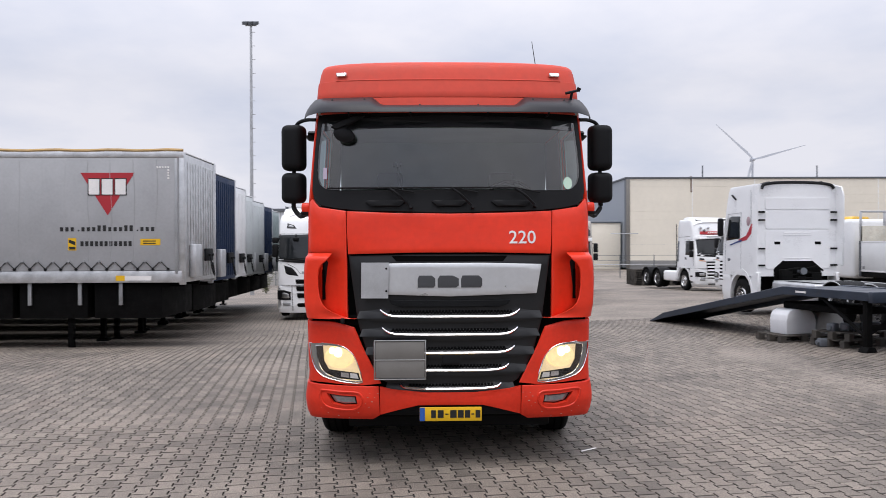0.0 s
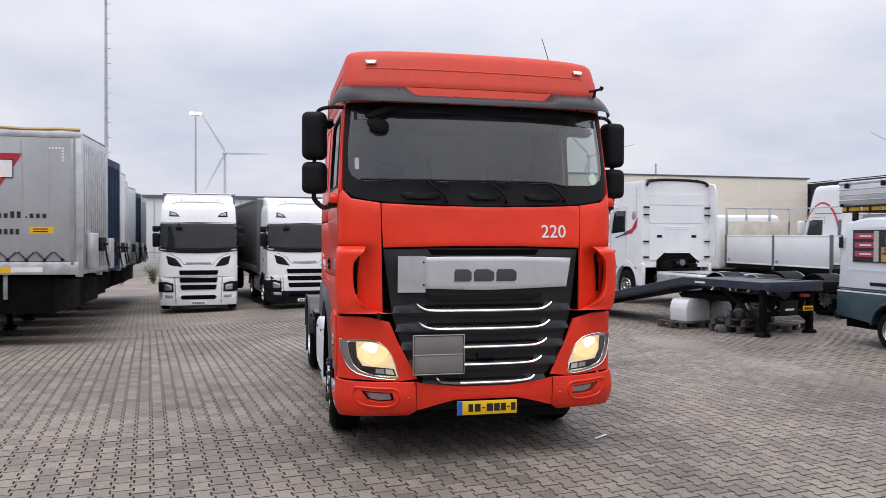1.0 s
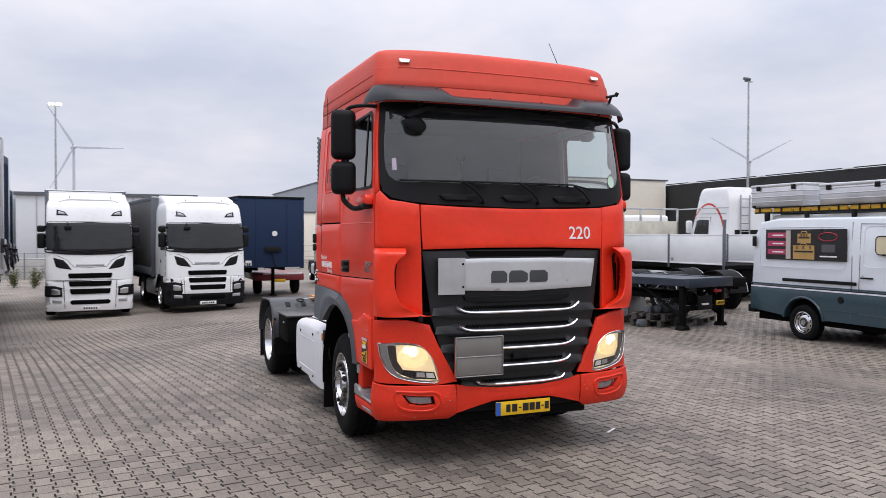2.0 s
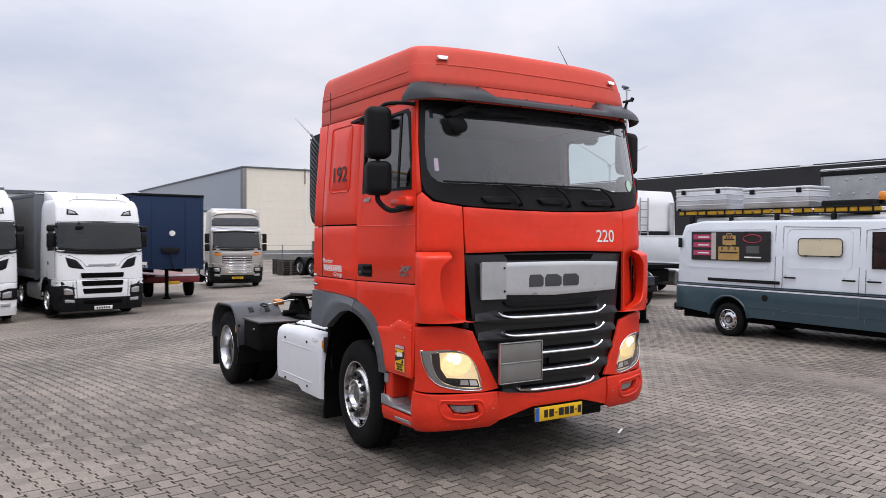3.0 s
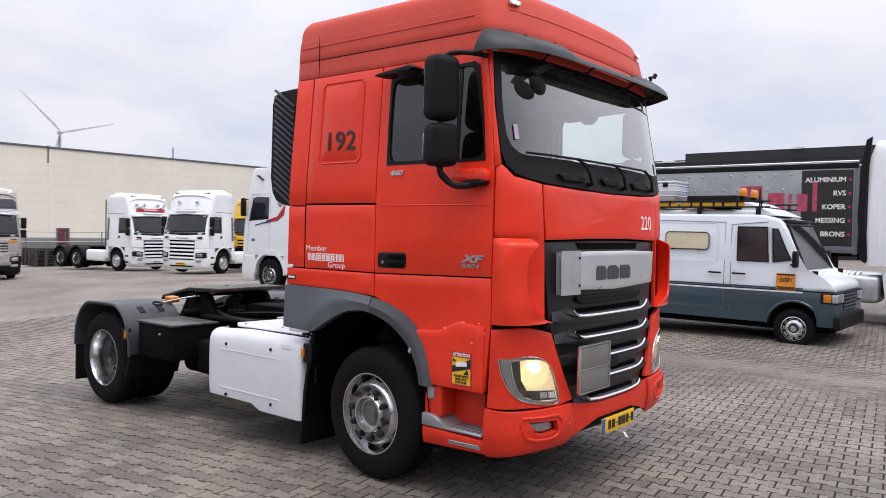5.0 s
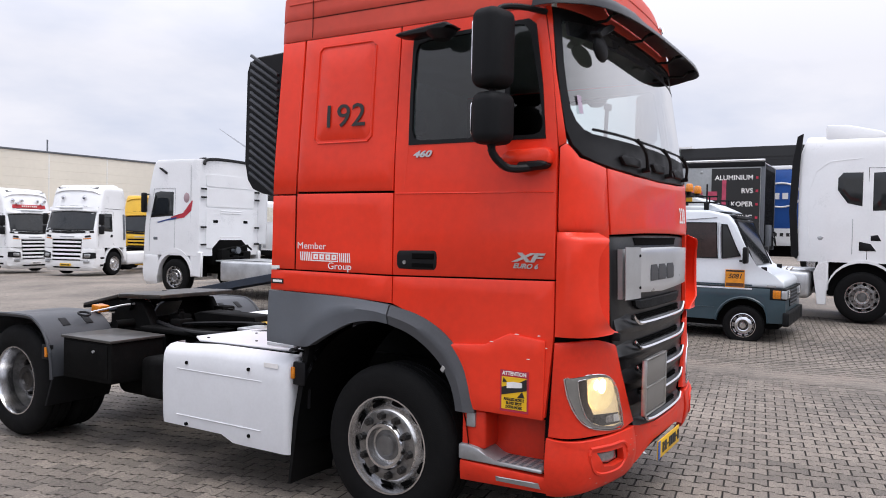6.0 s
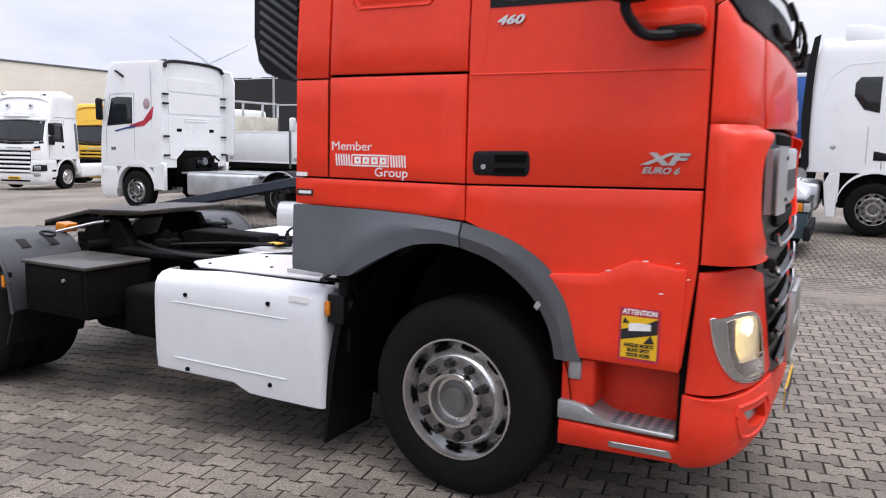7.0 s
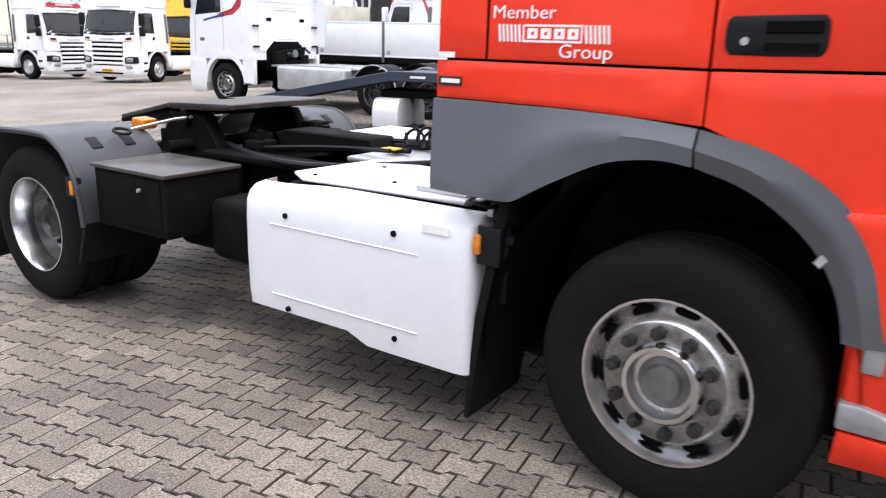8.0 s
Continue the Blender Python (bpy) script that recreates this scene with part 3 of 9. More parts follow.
def red_truck():
    t = thing("tractor_unit", "orange-red cab-over tractor unit with lit headlights on block paving", "truck", pose(MIDX, FRONT, 0))

    def two(name, poly, material, label="", parent=None, **kw):
        a = part(name, CAB.patch(poly, **kw), material, parent or t, label)
        b = part(name, CAB.patch(mirror_poly(poly), **({**kw, "hole": mirror_poly(kw["hole"])} if kw.get("hole") else kw)), material, parent or t, label)
        return a, b

    # roof: a hollow cap lofted from the door tops upwards
    def roof_ring(z, back, off=0.0, n=11):
        f, d, w = CAB.at(z)
        half = [CAB.on(CAB.unkey(i / n * 0.999, z), z, off) for i in range(n + 1)]
        ys = [f + d + (back - 0.08 - f - d) * k / 5 for k in range(1, 6)]
        half += [Vector((w + off, y, z)) for y in ys]
        half += [Vector((w + off - 0.03, back - 0.02, z)), Vector((w + off - 0.09, back, z))]
        return half + [Vector((-p.x, p.y, p.z)) for p in half[1:]][::-1]

    def roof_loft(zs, name, label, cap, off=0.0, lip=True):
        bm = bmesh.new()
        rows = [(zs[0], off - 0.012)] if lip else []
        rows += [(zs[0], off - 0.002), (zs[0] + 0.003, off)] if lip else [(zs[0], off)]
        rows += [(z, off) for z in zs[1:-1]]
        rows += [(zs[-1] - 0.003, off), (zs[-1], off - 0.003)] if not cap else [(zs[-1], off)]
        loops = []
        for z, o in rows:
            back = 2.35 - max(0, z - 3.46) * .6
            loops.append([bm.verts.new(p) for p in roof_ring(z, back, o)])
        for a, b in zip(loops, loops[1:]):
            for i in range(len(a)):
                bm.faces.new((a[i], a[(i + 1) % len(a)], b[(i + 1) % len(a)], b[i]))
        if cap:
            c = bm.verts.new((0, 1.35, zs[-1] + 0.012))
            a = loops[-1]
            for i in range(len(a)):
                bm.faces.new((a[i], a[(i + 1) % len(a)], c))
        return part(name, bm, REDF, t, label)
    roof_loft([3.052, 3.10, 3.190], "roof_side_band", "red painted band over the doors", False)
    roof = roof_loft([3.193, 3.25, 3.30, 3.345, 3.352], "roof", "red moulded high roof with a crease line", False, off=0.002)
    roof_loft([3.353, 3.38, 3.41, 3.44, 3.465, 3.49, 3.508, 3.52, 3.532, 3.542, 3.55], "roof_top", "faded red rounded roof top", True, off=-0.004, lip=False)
    part("roof_seam", tube([(-1.182, y, 3.19) for y in np.linspace(.48, 2.05, 12)], 0.0025, 6), DARK, roof, "thin dark seam")
    for sx in (-1, 1):
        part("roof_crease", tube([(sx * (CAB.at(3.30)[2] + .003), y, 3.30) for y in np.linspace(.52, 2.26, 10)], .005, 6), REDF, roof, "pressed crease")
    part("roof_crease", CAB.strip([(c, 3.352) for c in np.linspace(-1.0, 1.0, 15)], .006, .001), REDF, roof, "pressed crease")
    part("roof_seam", tube([(-1.168 - .018, 2.05, z) for z in np.linspace(3.06, 3.36, 8)], 0.0025, 6), DARK, roof, "thin dark seam")
    # front panel under the windscreen
    part("front_panel", CAB.patch([(-.872, 1.815), (-.3, 1.828), (.3, 1.828), (.872, 1.815), (.882, 2.0), (.885, 2.185), (.5, 2.168), (0, 2.160), (-.5, 2.168), (-.885, 2.185), (-.882, 2.0)], 0.0, .03, rings=5), RED, t, "smooth red hood panel")
    # corners beside it, behind the air scoops
    two("corner_panel", [(-.880, 1.272), (S(.285), 1.272), (S(.285), 2.275), (-1.208, 2.30), (-1.135, 2.225), (-.893, 2.188), (-.888, 1.8)], RED, "red corner panel", off=-0.006, thick=.03, rings=6, step=.045, rise=lambda c, z: -.058 * ease(((abs(c) if abs(c) < 10 else 1.2) - .885) / .13) * (1 - ease((z - 1.74) / .12)))

    # air scoops: stand proud of the corner, turn in at a sharp upright edge, lip sweeping inwards at the foot
    def scoop(side):
        zs = [1.262, 1.264, 1.275, 1.295, 1.32, 1.35, 1.39, 1.45, 1.54, 1.63, 1.69, 1.73, 1.755, 1.775, 1.79, 1.803, 1.814, 1.822]
        edge = lambda z: float(np.interp(z, [1.262, 1.275, 1.30, 1.33, 1.37, 1.43, 1.54, 1.66, 1.715, 1.755, 1.78, 1.822], [.83, .885, .955, 1.015, 1.062, 1.092, 1.106, 1.106, 1.09, 1.045, 1.02, 1.02]))
        us = [0, .012, .05, .12, .22, .34, .46, .58, .70, .80, .88, .94, .98, 1.0]
        bm = bmesh.new()
        loops = []
        for n, z in enumerate(zs):
            a, b = CAB.key(-(10.283), z), CAB.key(-edge(z), z)
            top = ease((1.826 - z) / .045)
            foot = .30 + .70 * ease((z - 1.262) / .10)
            row = [CAB.on(CAB.unkey(a, z), z, -.03)]
            for u in us:
                h = .074 * top * ease(u / .62 + .10) * (1 - u ** 3 * (1 - foot)) + .003
                row.append(CAB.on(CAB.unkey(a + (b - a) * u, z), z, h - (.006 if n == 0 else 0)))
            h = .074 * top * foot + .003
            for dx, dh in ((-.004, .006), (-.002, .016), (.012, .024), (.05, .10)):
                row.append(CAB.on(-(edge(z) + dx), z, max(-.055, h - dh)))
            loops.append([bm.verts.new((p.x * side, p.y, p.z)) for p in row])
        for p, q in zip(loops, loops[1:]):
            for k in range(len(p) - 1):
                bm.faces.new((p[k], p[k + 1], q[k + 1], q[k]))
        base = [bm.verts.new((v.co.x * .93, v.co.y + .05, v.co.z)) for v in loops[0]]
        for k in range(len(base) - 1):
            bm.faces.new((loops[0][k], loops[0][k + 1], base[k + 1], base[k]))
        return bm
    for side in (1, -1):
        sp = part("air_scoop", scoop(side), RED, t, "red moulded air scoop", sharp=45)
        fl = (lambda q: q) if side == 1 else mirror_poly
        # near-black patch in place of the shade inside the duct
        part("duct_mouth", CAB.patch(fl([(-1.092, 1.42), (-1.125, 1.42), (-1.125, 1.68), (-1.098, 1.68)]), -.045, 0, rings=1, lip=0), VOID, sp, "near-black patch for the shade in the duct mouth")
    # grille
    gr = part("grille", CAB.patch([(-.878, 1.805), (-.80, 1.25), (-.735, 1.02), (-.66, .84), (-.58, .74), (-.47, .675), (-.2, .652), (.2, .652), (.47, .675), (.58, .74), (.66, .84), (.735, 1.02), (.80, 1.25), (.878, 1.805), (.3, 1.818), (-.3, 1.818)], -0.035, .03, rings=5, step=.1), GRILLEM, t, "black plastic grille surround")
    part("badge_band", CAB.patch([(-.735, 1.44), (-.73, 1.475), (0, 1.452), (.745, 1.475), (.79, 1.725), (.3, 1.737), (-.3, 1.737), (-.74, 1.73)], 0.004, .035, rings=4), SILVER, gr, "silver painted grille band")
    part("band_lower_lip", CAB.patch([(-.50, 1.385), (-.42, 1.36), (.42, 1.36), (.50, 1.385), (.52, 1.42), (-.52, 1.42)], -.005, .03, rings=2), BLK2, gr, "black ledge")
    part("band_upper_slot", CAB.patch([(-.46, 1.752), (.46, 1.752), (.50, 1.80), (-.50, 1.80)], -.026, .01, rings=2), VOID, gr, "dark slot")
    # maker's mark: three plain dark blocks
    for x0, x1, cut in ((-.275, -.125, .03), (-.105, .075, .05), (.095, .275, .03)):
        part("badge_mark", CAB.patch([(x0, 1.528), (x1 - cut * .5, 1.528), (x1, 1.545), (x1, 1.605), (x1 - cut, 1.63), (x0 + cut * .4, 1.63), (x0, 1.6)], .010, .008, rings=2, lip=.001), mat("mark_grey", (.05, .052, .056), .45) if x0 < -.2 else bpy.data.materials["mark_grey"], gr, "dark grey block mark")
    part("cover_sheet", CAB.patch([(-.755, 1.438), (-.525, 1.438), (-.518, 1.742), (-.752, 1.742)], .026, .004, rings=2, lip=0), SHEET, gr, "bare sheet-metal plate screwed on")
    for z in (1.5, 1.69):
        part("rivet", rod(CAB.on(-.54, z, .026), CAB.on(-.54, z, .032), .009, seg=8), DARK, gr)
    for i, (xe, ze, zb) in enumerate(((.595, 1.337, 1.278), (.575, 1.182, 1.125), (.548, 1.026, .971), (.497, .874, .822), (.43, .713, .668))):
        wide = (.80, .775, .735, .675, .56)[i]
        ln = [(-xe, ze), (-xe + .035, ze - .026), (-xe + .09, zb + .010), (-xe + .2, zb + .002), (0, zb), (xe - .2, zb + .002), (xe - .09, zb + .010), (xe - .035, ze - .026), (xe, ze)]
        ln = [(p.x, p.y) for p in bend([(c, z, 0) for c, z in ln], 4)]
        lv = part("louvre", CAB.patch([(-wide, zb - .015), (-xe - .02, zb - .04), (-.2, zb - .052), (.2, zb - .052), (xe + .02, zb - .04), (wide, zb - .015), (wide - .02, zb + .05), (xe + .02, ze + .012), (xe - .05, ze - .012), (-xe + .05, ze - .012), (-xe - .02, ze + .012), (-wide + .02, zb + .05)], -.004, .05, rings=3, step=.08, rise=lambda c, z, a=zb: -.028 * ease((z - a + .01) / .05)), GRILLEM, gr, "black louvre blade")
        bmc = bmesh.new()
        rows = []
        for c, z in ln:
            p = CAB.on(c, z, .012)
            k = .010
            rows.append([bmc.verts.new(p + Vector((0, 0, k))), bmc.verts.new(p + Vector((0, -.008, 0))), bmc.verts.new(p + Vector((0, 0, -k))), bmc.verts.new(p + Vector((0, .02, 0)))])
        for a, b in zip(rows, rows[1:]):
            for k in range(4):
                bmc.faces.new((a[k], a[(k + 1) % 4], b[(k + 1) % 4], b[k]))
        bmc.faces.new(rows[0]); bmc.faces.new(rows[-1])
        part("trim_strip", bmc, CHROME, lv, "chrome trim strip", sharp=60)
        mesh = []
        for r in range(3):
            for k in range(int(xe * 2 / .028)):
                x = -xe + .06 + .028 * k + (.014 if r % 2 else 0)
                if abs(x) < xe - .06:
                    mesh.append((x, ze - .013 - .014 * r))
        hb = bmesh.new()
        for x, z in mesh:
            if z > zb + .012:
                p = CAB.on(x, z, -.024)
                bmesh.ops.create_cone(hb, cap_ends=True, segments=6, radius1=.011, radius2=.006, depth=.012, matrix=Matrix.Translation(p) @ Matrix.Rotation(math.pi / 2, 4, "X"))
        part("mesh_insert", hb, VOID, lv, "honeycomb mesh")
    part("sensor", CAB.patch([(-.07, .87), (.08, .87), (.08, .95), (-.07, .95)], .004, .03, rings=2), BLK, gr, "square radar sensor cover")
    # hazard boards
    hz = part("hazard_frame", join(*[box(a, b, .0, .03, c, d, .004) for a, b, c, d in ((-.645, -.205, 1.082, 1.092), (-.645, -.205, .758, .768), (-.645, -.636, .758, 1.092), (-.214, -.205, .758, 1.092), (-.645, -.205, .920, .930))]), STEEL, t, "bright metal frame for hazard boards")
    hz.location = (0, -.045, 0)
    part("hazard_board", box(-.632, -.218, .006, .012, .930, 1.078, .003), PLATEG, hz, "blank grey board")
    part("hazard_board", box(-.632, -.218, .006, .012, .772, .922, .003), PLATEG, hz, "blank grey board")
    # headlamp pods with a real opening
    hl = [(-1.220, 1.040), (-1.08, 1.050), (-.95, 1.035), (-.875, 1.0), (-.82, .94), (-.785, .86), (-.748, .722), (-.85, .716), (-.97, .733), (-1.09, .765), (-1.165, .83), (-1.207, .94)]
    pod = [(S(.288), 1.228), (-1.10, 1.238), (-1.0, 1.232), (-.9, 1.210), (-.822, 1.188), (-.75, 1.02), (-.59, .715), (-.76, .696), (-.90, .702), (-1.05, .712), (S(.314), .720), (S(.304), .95)]
    two("headlamp_pod", pod, REDW, "red plastic headlamp surround", hole=hl, thick=.03, rings=4, step=.06)
    ins = lambda k, dx=0, dz=0: [(-.955 + (c + .955) * k + dx, .90 + (z - .90) * k + dz) for c, z in hl]
    for sgn in (1, -1):
        fl = (lambda q: q) if sgn == 1 else mirror_poly
        lamp = part("headlamp", CAB.patch(fl(ins(.99)), -.002, .05, hole=fl([(-.930 + (c + .955) * .87, .897 + (z - .90) * .90) for c, z in hl]), rings=2, step=.05), BEZEL, t, "grey headlamp bezel")
        # glow of the bulbs on the reflector is set as emission, stronger in the bowl
        part("reflector", CAB.patch(fl([(-.945 + (c + .955) * 1.0, .900 + (z - .90) * 1.0) for c, z in hl]), -.010, 0, rings=4, step=.05, lip=0, rise=lambda c, z: -.018 * (1 - min(1, ((abs(c) - .95) / .15) ** 2 + ((z - .92) / .1) ** 2))), REFL, lamp, "warm metallic reflector, bulb light put in as emission")
        part("reflector_bowl", CAB.patch(fl([(-.960 + .125 * math.cos(k * math.pi / 8), .930 + .092 * math.sin(k * math.pi / 8)) for k in range(16)]), -.006, 0, rings=3, step=.04, lip=0), REFLB, lamp, "bowl patch with the bulb's glow put in as emission")
        for x, z, r in ((-1.012, .985, .032), (-.955, .972, .046)):
            p = CAB.on(sgn * x, z, -.010)
            part("bulb", moved(lathe([(0, r), (-.008, r * .8), (-.013, r * .4), (-.014, 0)], 18, "y"), Matrix.Translation(p)), GLOW, lamp, "lit lamp")
        part("lamp_shroud", CAB.patch(fl([(-1.168, 1.020), (-1.098, 1.026), (-1.088, .90), (-1.03, .805), (-1.075, .790), (-1.135, .865)]), -.004, .004, rings=2, lip=0), BROWN, lamp, "dark brown shroud")
        part("lamp_baffle", CAB.patch(fl([(-1.075, .795), (-.97, .752), (-.765, .738), (-.785, .800), (-.90, .812), (-1.04, .826)]), -.002, .006, rings=2), BLK, lamp, "dark lower baffle")
        part("lamp_chip", CAB.patch(fl([(-.935, .766), (-.862, .760), (-.868, .800), (-.935, .804)]), .001, .004, rings=1, lip=0), CHROME, lamp, "small clear lamp")
        part("lamp_chip", CAB.patch(fl([(-.852, .758), (-.782, .752), (-.798, .794), (-.855, .798)]), .001, .004, rings=1, lip=0), WINK, lamp, "small clear lamp")
        ri = [CAB.on(c, z, .001) for c, z in fl([(-.930 + (c + .955) * .87, .897 + (z - .90) * .90) for c, z in hl])]
        part("bezel_edge", tube(bend(ri + ri[:1], 2), .0035, 6), CHROME, lamp, "thin chrome edge")
        part("lens", CAB.patch(fl([(-.955 + (c + .955) * .985, .90 + (z - .90) * .985) for c, z in hl]), .004, 0, rings=4, step=.05, lip=0), LENS, lamp, "clear plastic lens")
        ed = [CAB.on(c, z, .003) for c, z in fl(hl)]
        part("lens_edge", tube(bend(ed + ed[:1], 2), .004, 6), CHROME, lamp, "thin chrome edge")
        # fog lamp and bumper corner
        fg = [(-1.055, .625), (-.93, .612), (-.80, .606), (-.785, .535), (-.90, .525), (-1.0, .545)]
        bc = [(S(.322), .712), (-.90, .692), (-.61, .690), (-.60, .448), (-.66, .408), (S(.322), .395)]
        bump = part("bumper_corner", CAB.patch(fl(bc), .008, .04, hole=fl(fg), rings=4, step=.05, rise=lambda c, z: .012 * math.sin(max(0, min(1, (z - .40) / .31)) * math.pi)), REDW, t, "scuffed red bumper corner")
        part("fog_lamp", CAB.patch(fl(fg), -.02, .01, rings=3, lip=.004), BLK, bump, "black fog lamp housing")
        part("fog_lens", CAB.patch(fl([(-.92 + (c + .92) * .82, .572 + (z - .572) * .8) for c, z in fg]), -.012, .01, rings=3), mat("fog_lens", (.35, .36, .37), .15, .6, vary=.3, scale=30), bump, "clear fog lamp lens")
        rim_pts = [CAB.on(c, z, .016) for c, z in fl([(-1.10, .65), (-.93, .64), (-.78, .632), (-.745, .57), (-.80, .50), (-.93, .492), (-1.06, .52), (-1.11, .60)])]
        part("fog_surround", tube(bend(rim_pts + rim_pts[:1], 3), .012, 6), REDW, bump, "moulded red ridge")
        for c, z, s in ((-.70, .60, .008), (-.665, .565, .010), (-.72, .55, .006), (-.95, .445, .009), (-.68, .63, .005), (-.64, .60, .006), (-.615, .635, .007), (-.69, .52, .005), (-.78, .47, .008), (-1.04, .46, .006), (-1.10, .50, .005), (-.86, .43, .006)):
            part("scrape", CAB.patch(fl([(c - s, z - s * .25), (c + s * .9, z - s * .35), (c + s * .6, z + s * .3), (c - s * .4, z + s * .4)]), .0215, .001, rings=1, lip=0), SCUFF, bump, "pale scrape mark")
    part("bumper_middle", CAB.patch([(-.598, .450), (-.56, .485), (-.50, .525), (-.3, .532), (.3, .532), (.50, .525), (.56, .485), (.598, .450), (.60, .690), (.50, .668), (.2, .640), (-.2, .640), (-.50, .668), (-.60, .690)], .008, .03, rings=3), REDW, t, "red bumper strip")
    part("lower_beam", CAB.patch([(-.92, .41), (.92, .41), (.74, .56), (-.74, .56)], -.05, .08, rings=2), BLK2, t, "black lower beam")
    # near-black sheet gives the gap above the pod its shade
    part("pod_gap", CAB.patch([(-1.12, 1.20), (-.79, 1.20), (-.79, 1.29), (-1.12, 1.29)], -.05, .02, rings=2), VOID, t, "near-black sheet for the shade in a gap")
    part("catch", box(-.93, -.90, .03, .08, 1.225, 1.27, .004), BLK, t, "black catch")
    # number plate with unreadable marks
    pl = part("number_plate", box(-.262, .262, -.020, -.012, .405, .522, .003), YELLOW, t, "yellow number plate with black marks")
    part("plate_band", box(-.261, -.218, -.023, -.0195, .407, .520), BLUE, pl, "blue band")
    for x0, x1 in ((-.165, -.125), (-.11, -.06), (-.045, -.02), (-.005, .05), (.06, .11), (.12, .165), (.175, .198), (.21, .25)):
        part("plate_mark", box(x0, x1, -.0225, -.0195, .432 if x1 - x0 > .03 else .458, .497 if x1 - x0 > .03 else .468), INK, pl)
    # windscreen, apron, pillars
    half_ws = [(.8, 2.365), (1.0, 2.368), (1.08, 2.385), (1.13, 2.425), (1.155, 2.49), (1.158, 2.60), (1.15, 2.75), (1.125, 2.975), (.7, 3.02)]
    ws = [(0, 2.372)] + half_ws + [(0, 3.03)] + [(-c, z) for c, z in half_ws[::-1]]
    half_fr = [(.8, 2.19), (1.0, 2.212), (1.12, 2.24), (1.18, 2.29), (1.202, 2.37), (1.198, 2.55), (1.186, 2.75), (1.16, 3.05), (.7, 3.055)]
    wsf = part("windscreen_frame", CAB.patch([(0, 2.166)] + half_fr + [(0, 3.06)] + [(-c, z) for c, z in half_fr[::-1]], -.006, .03, hole=ws, rings=2), BLK, t, "black windscreen surround and wiper panel")
    wsg = part("windscreen", CAB.patch(ws, -.010, 0, rings=6, lip=0, step=.06), GLASS, wsf, "tinted windscreen")
    two("pillar", [(-1.211, 2.30), (S(.290), 2.28), (S(.312), 2.45), (S(.352), 2.75), (S(.405), 3.05), (-1.163, 3.05), (-1.195, 2.7)], RED, "red front pillar", off=0, thick=.03, rings=3)
    two("pillar_trim", [(-1.20, 2.27), (S(.33), 2.27), (S(.35), 2.45), (S(.39), 2.75), (S(.44), 3.05), (-1.15, 3.05), (-1.178, 2.7)], BLK, "dark inner pillar trim", off=-.034, thick=0, rings=2, lip=0)
    for x0, x1 in ((-.72, -.38), (-.15, .15), (.36, .70)):
        part("wiper_cover", CAB.patch([(x0 + .05, 2.222), (x1 - .05, 2.222), (x1, 2.262), (x1 - .03, 2.275), (x0 + .03, 2.275), (x0, 2.262)], .022, .035, rings=2), BLK, wsf, "black moulded cover")
    for x0, z0, x1, z1, xe in ((-.33, 2.215, -.52, 2.375, -1.05), (.20, 2.215, .02, 2.37, -.52), (.74, 2.225, .56, 2.37, 0.02)):
        a, b, e = CAB.on(x0, z0, .03), CAB.on(x1, z1, .05), CAB.on(xe, 2.378, .03)
        w = part("wiper", tube(bend([a, (a + b) / 2 + Vector((0, -.02, .01)), b], 4), .011, 6), BLK, wsf, "black wiper arm")
        part("wiper_blade", join(tube([CAB.on(xe + (x1 - xe) * k / 8, 2.378, .030) for k in range(9)], .008, 6), tube([CAB.on(x1 + .22 * k / 4, 2.378 - .01 * k, .030) for k in range(5)], .007, 6)), BLK, w, "rubber blade")
        part("pivot", rod(CAB.on(x0, z0, -.01), CAB.on(x0, z0, .045), .016, seg=10), BLK, w)
    part("inspection_sticker", CAB.patch([(1.04 + .042 * math.cos(a * math.tau / 12), 2.43 + .055 * math.sin(a * math.tau / 12)) for a in range(12)], -.004, 0, rings=1, lip=0), mat("sticker_green", (.55, .72, .58), .5), wsg, "round pale green sticker")
    part("toll_tag", CAB.patch([(-1.10, 2.47), (-1.065, 2.47), (-1.065, 2.57), (-1.10, 2.57)], -.004, 0, rings=1, lip=0), mat("sticker_mauve", (.45, .36, .45), .5), wsg, "small mauve sticker")
    # sun visor
    half = [0, .15, .3, .45, .56, .60, .63, .67, .70, .80, .90, 1.0, 1.06, 1.10] + [10 + y for y in (.375, .40, .425, .44)]
    cs = [-c for c in half[:0:-1]] + half
    edge = lambda c: min(1.2, abs(c)) if abs(c) < 10 else 1.2
    wrap = lambda c: ease((CAB.raw(c, 3.1).y - .272) / .12)
    visor_low = lambda c: 2.985 + .005 * ease(edge(c) / 1.2) + .03 * wrap(c)
    visor_high = lambda c: 3.115 + .075 * ease((edge(c) - .57) / .11)
    visor_off = lambda c, k: (.010 + .05 * wrap(c) + .205 * (1 - k ** 1.8)) * (1 - .62 * wrap(c))
    vz = part("sun_visor", CAB.band(cs, visor_low, visor_high, visor_off, 6, .008), SMOKE, t, "dark smoked acrylic sun visor")
    # one dark band for the tinted strip and the shade under the visor
    part("sun_strip", CAB.patch([(-1.10, 2.90), (0, 2.925), (1.10, 2.90), (1.10, 3.0), (0, 3.03), (-1.10, 3.0)], -.0085, 0, rings=3, lip=0), SMOKE, wsf, "dark tinted strip with the visor's shade in it")
    for x in (-.85, -.33, .33, .85):
        part("visor_bracket", tube([CAB.on(x, 3.02, -.01), CAB.on(x, 3.0, .09), CAB.on(x, 3.02, .13)], .009, 6), BLK, vz, "black bracket")
        part("visor_bolt", rod(CAB.on(x, 3.02, .135), CAB.on(x, 3.02, .185), .010, seg=8), DARK, vz)
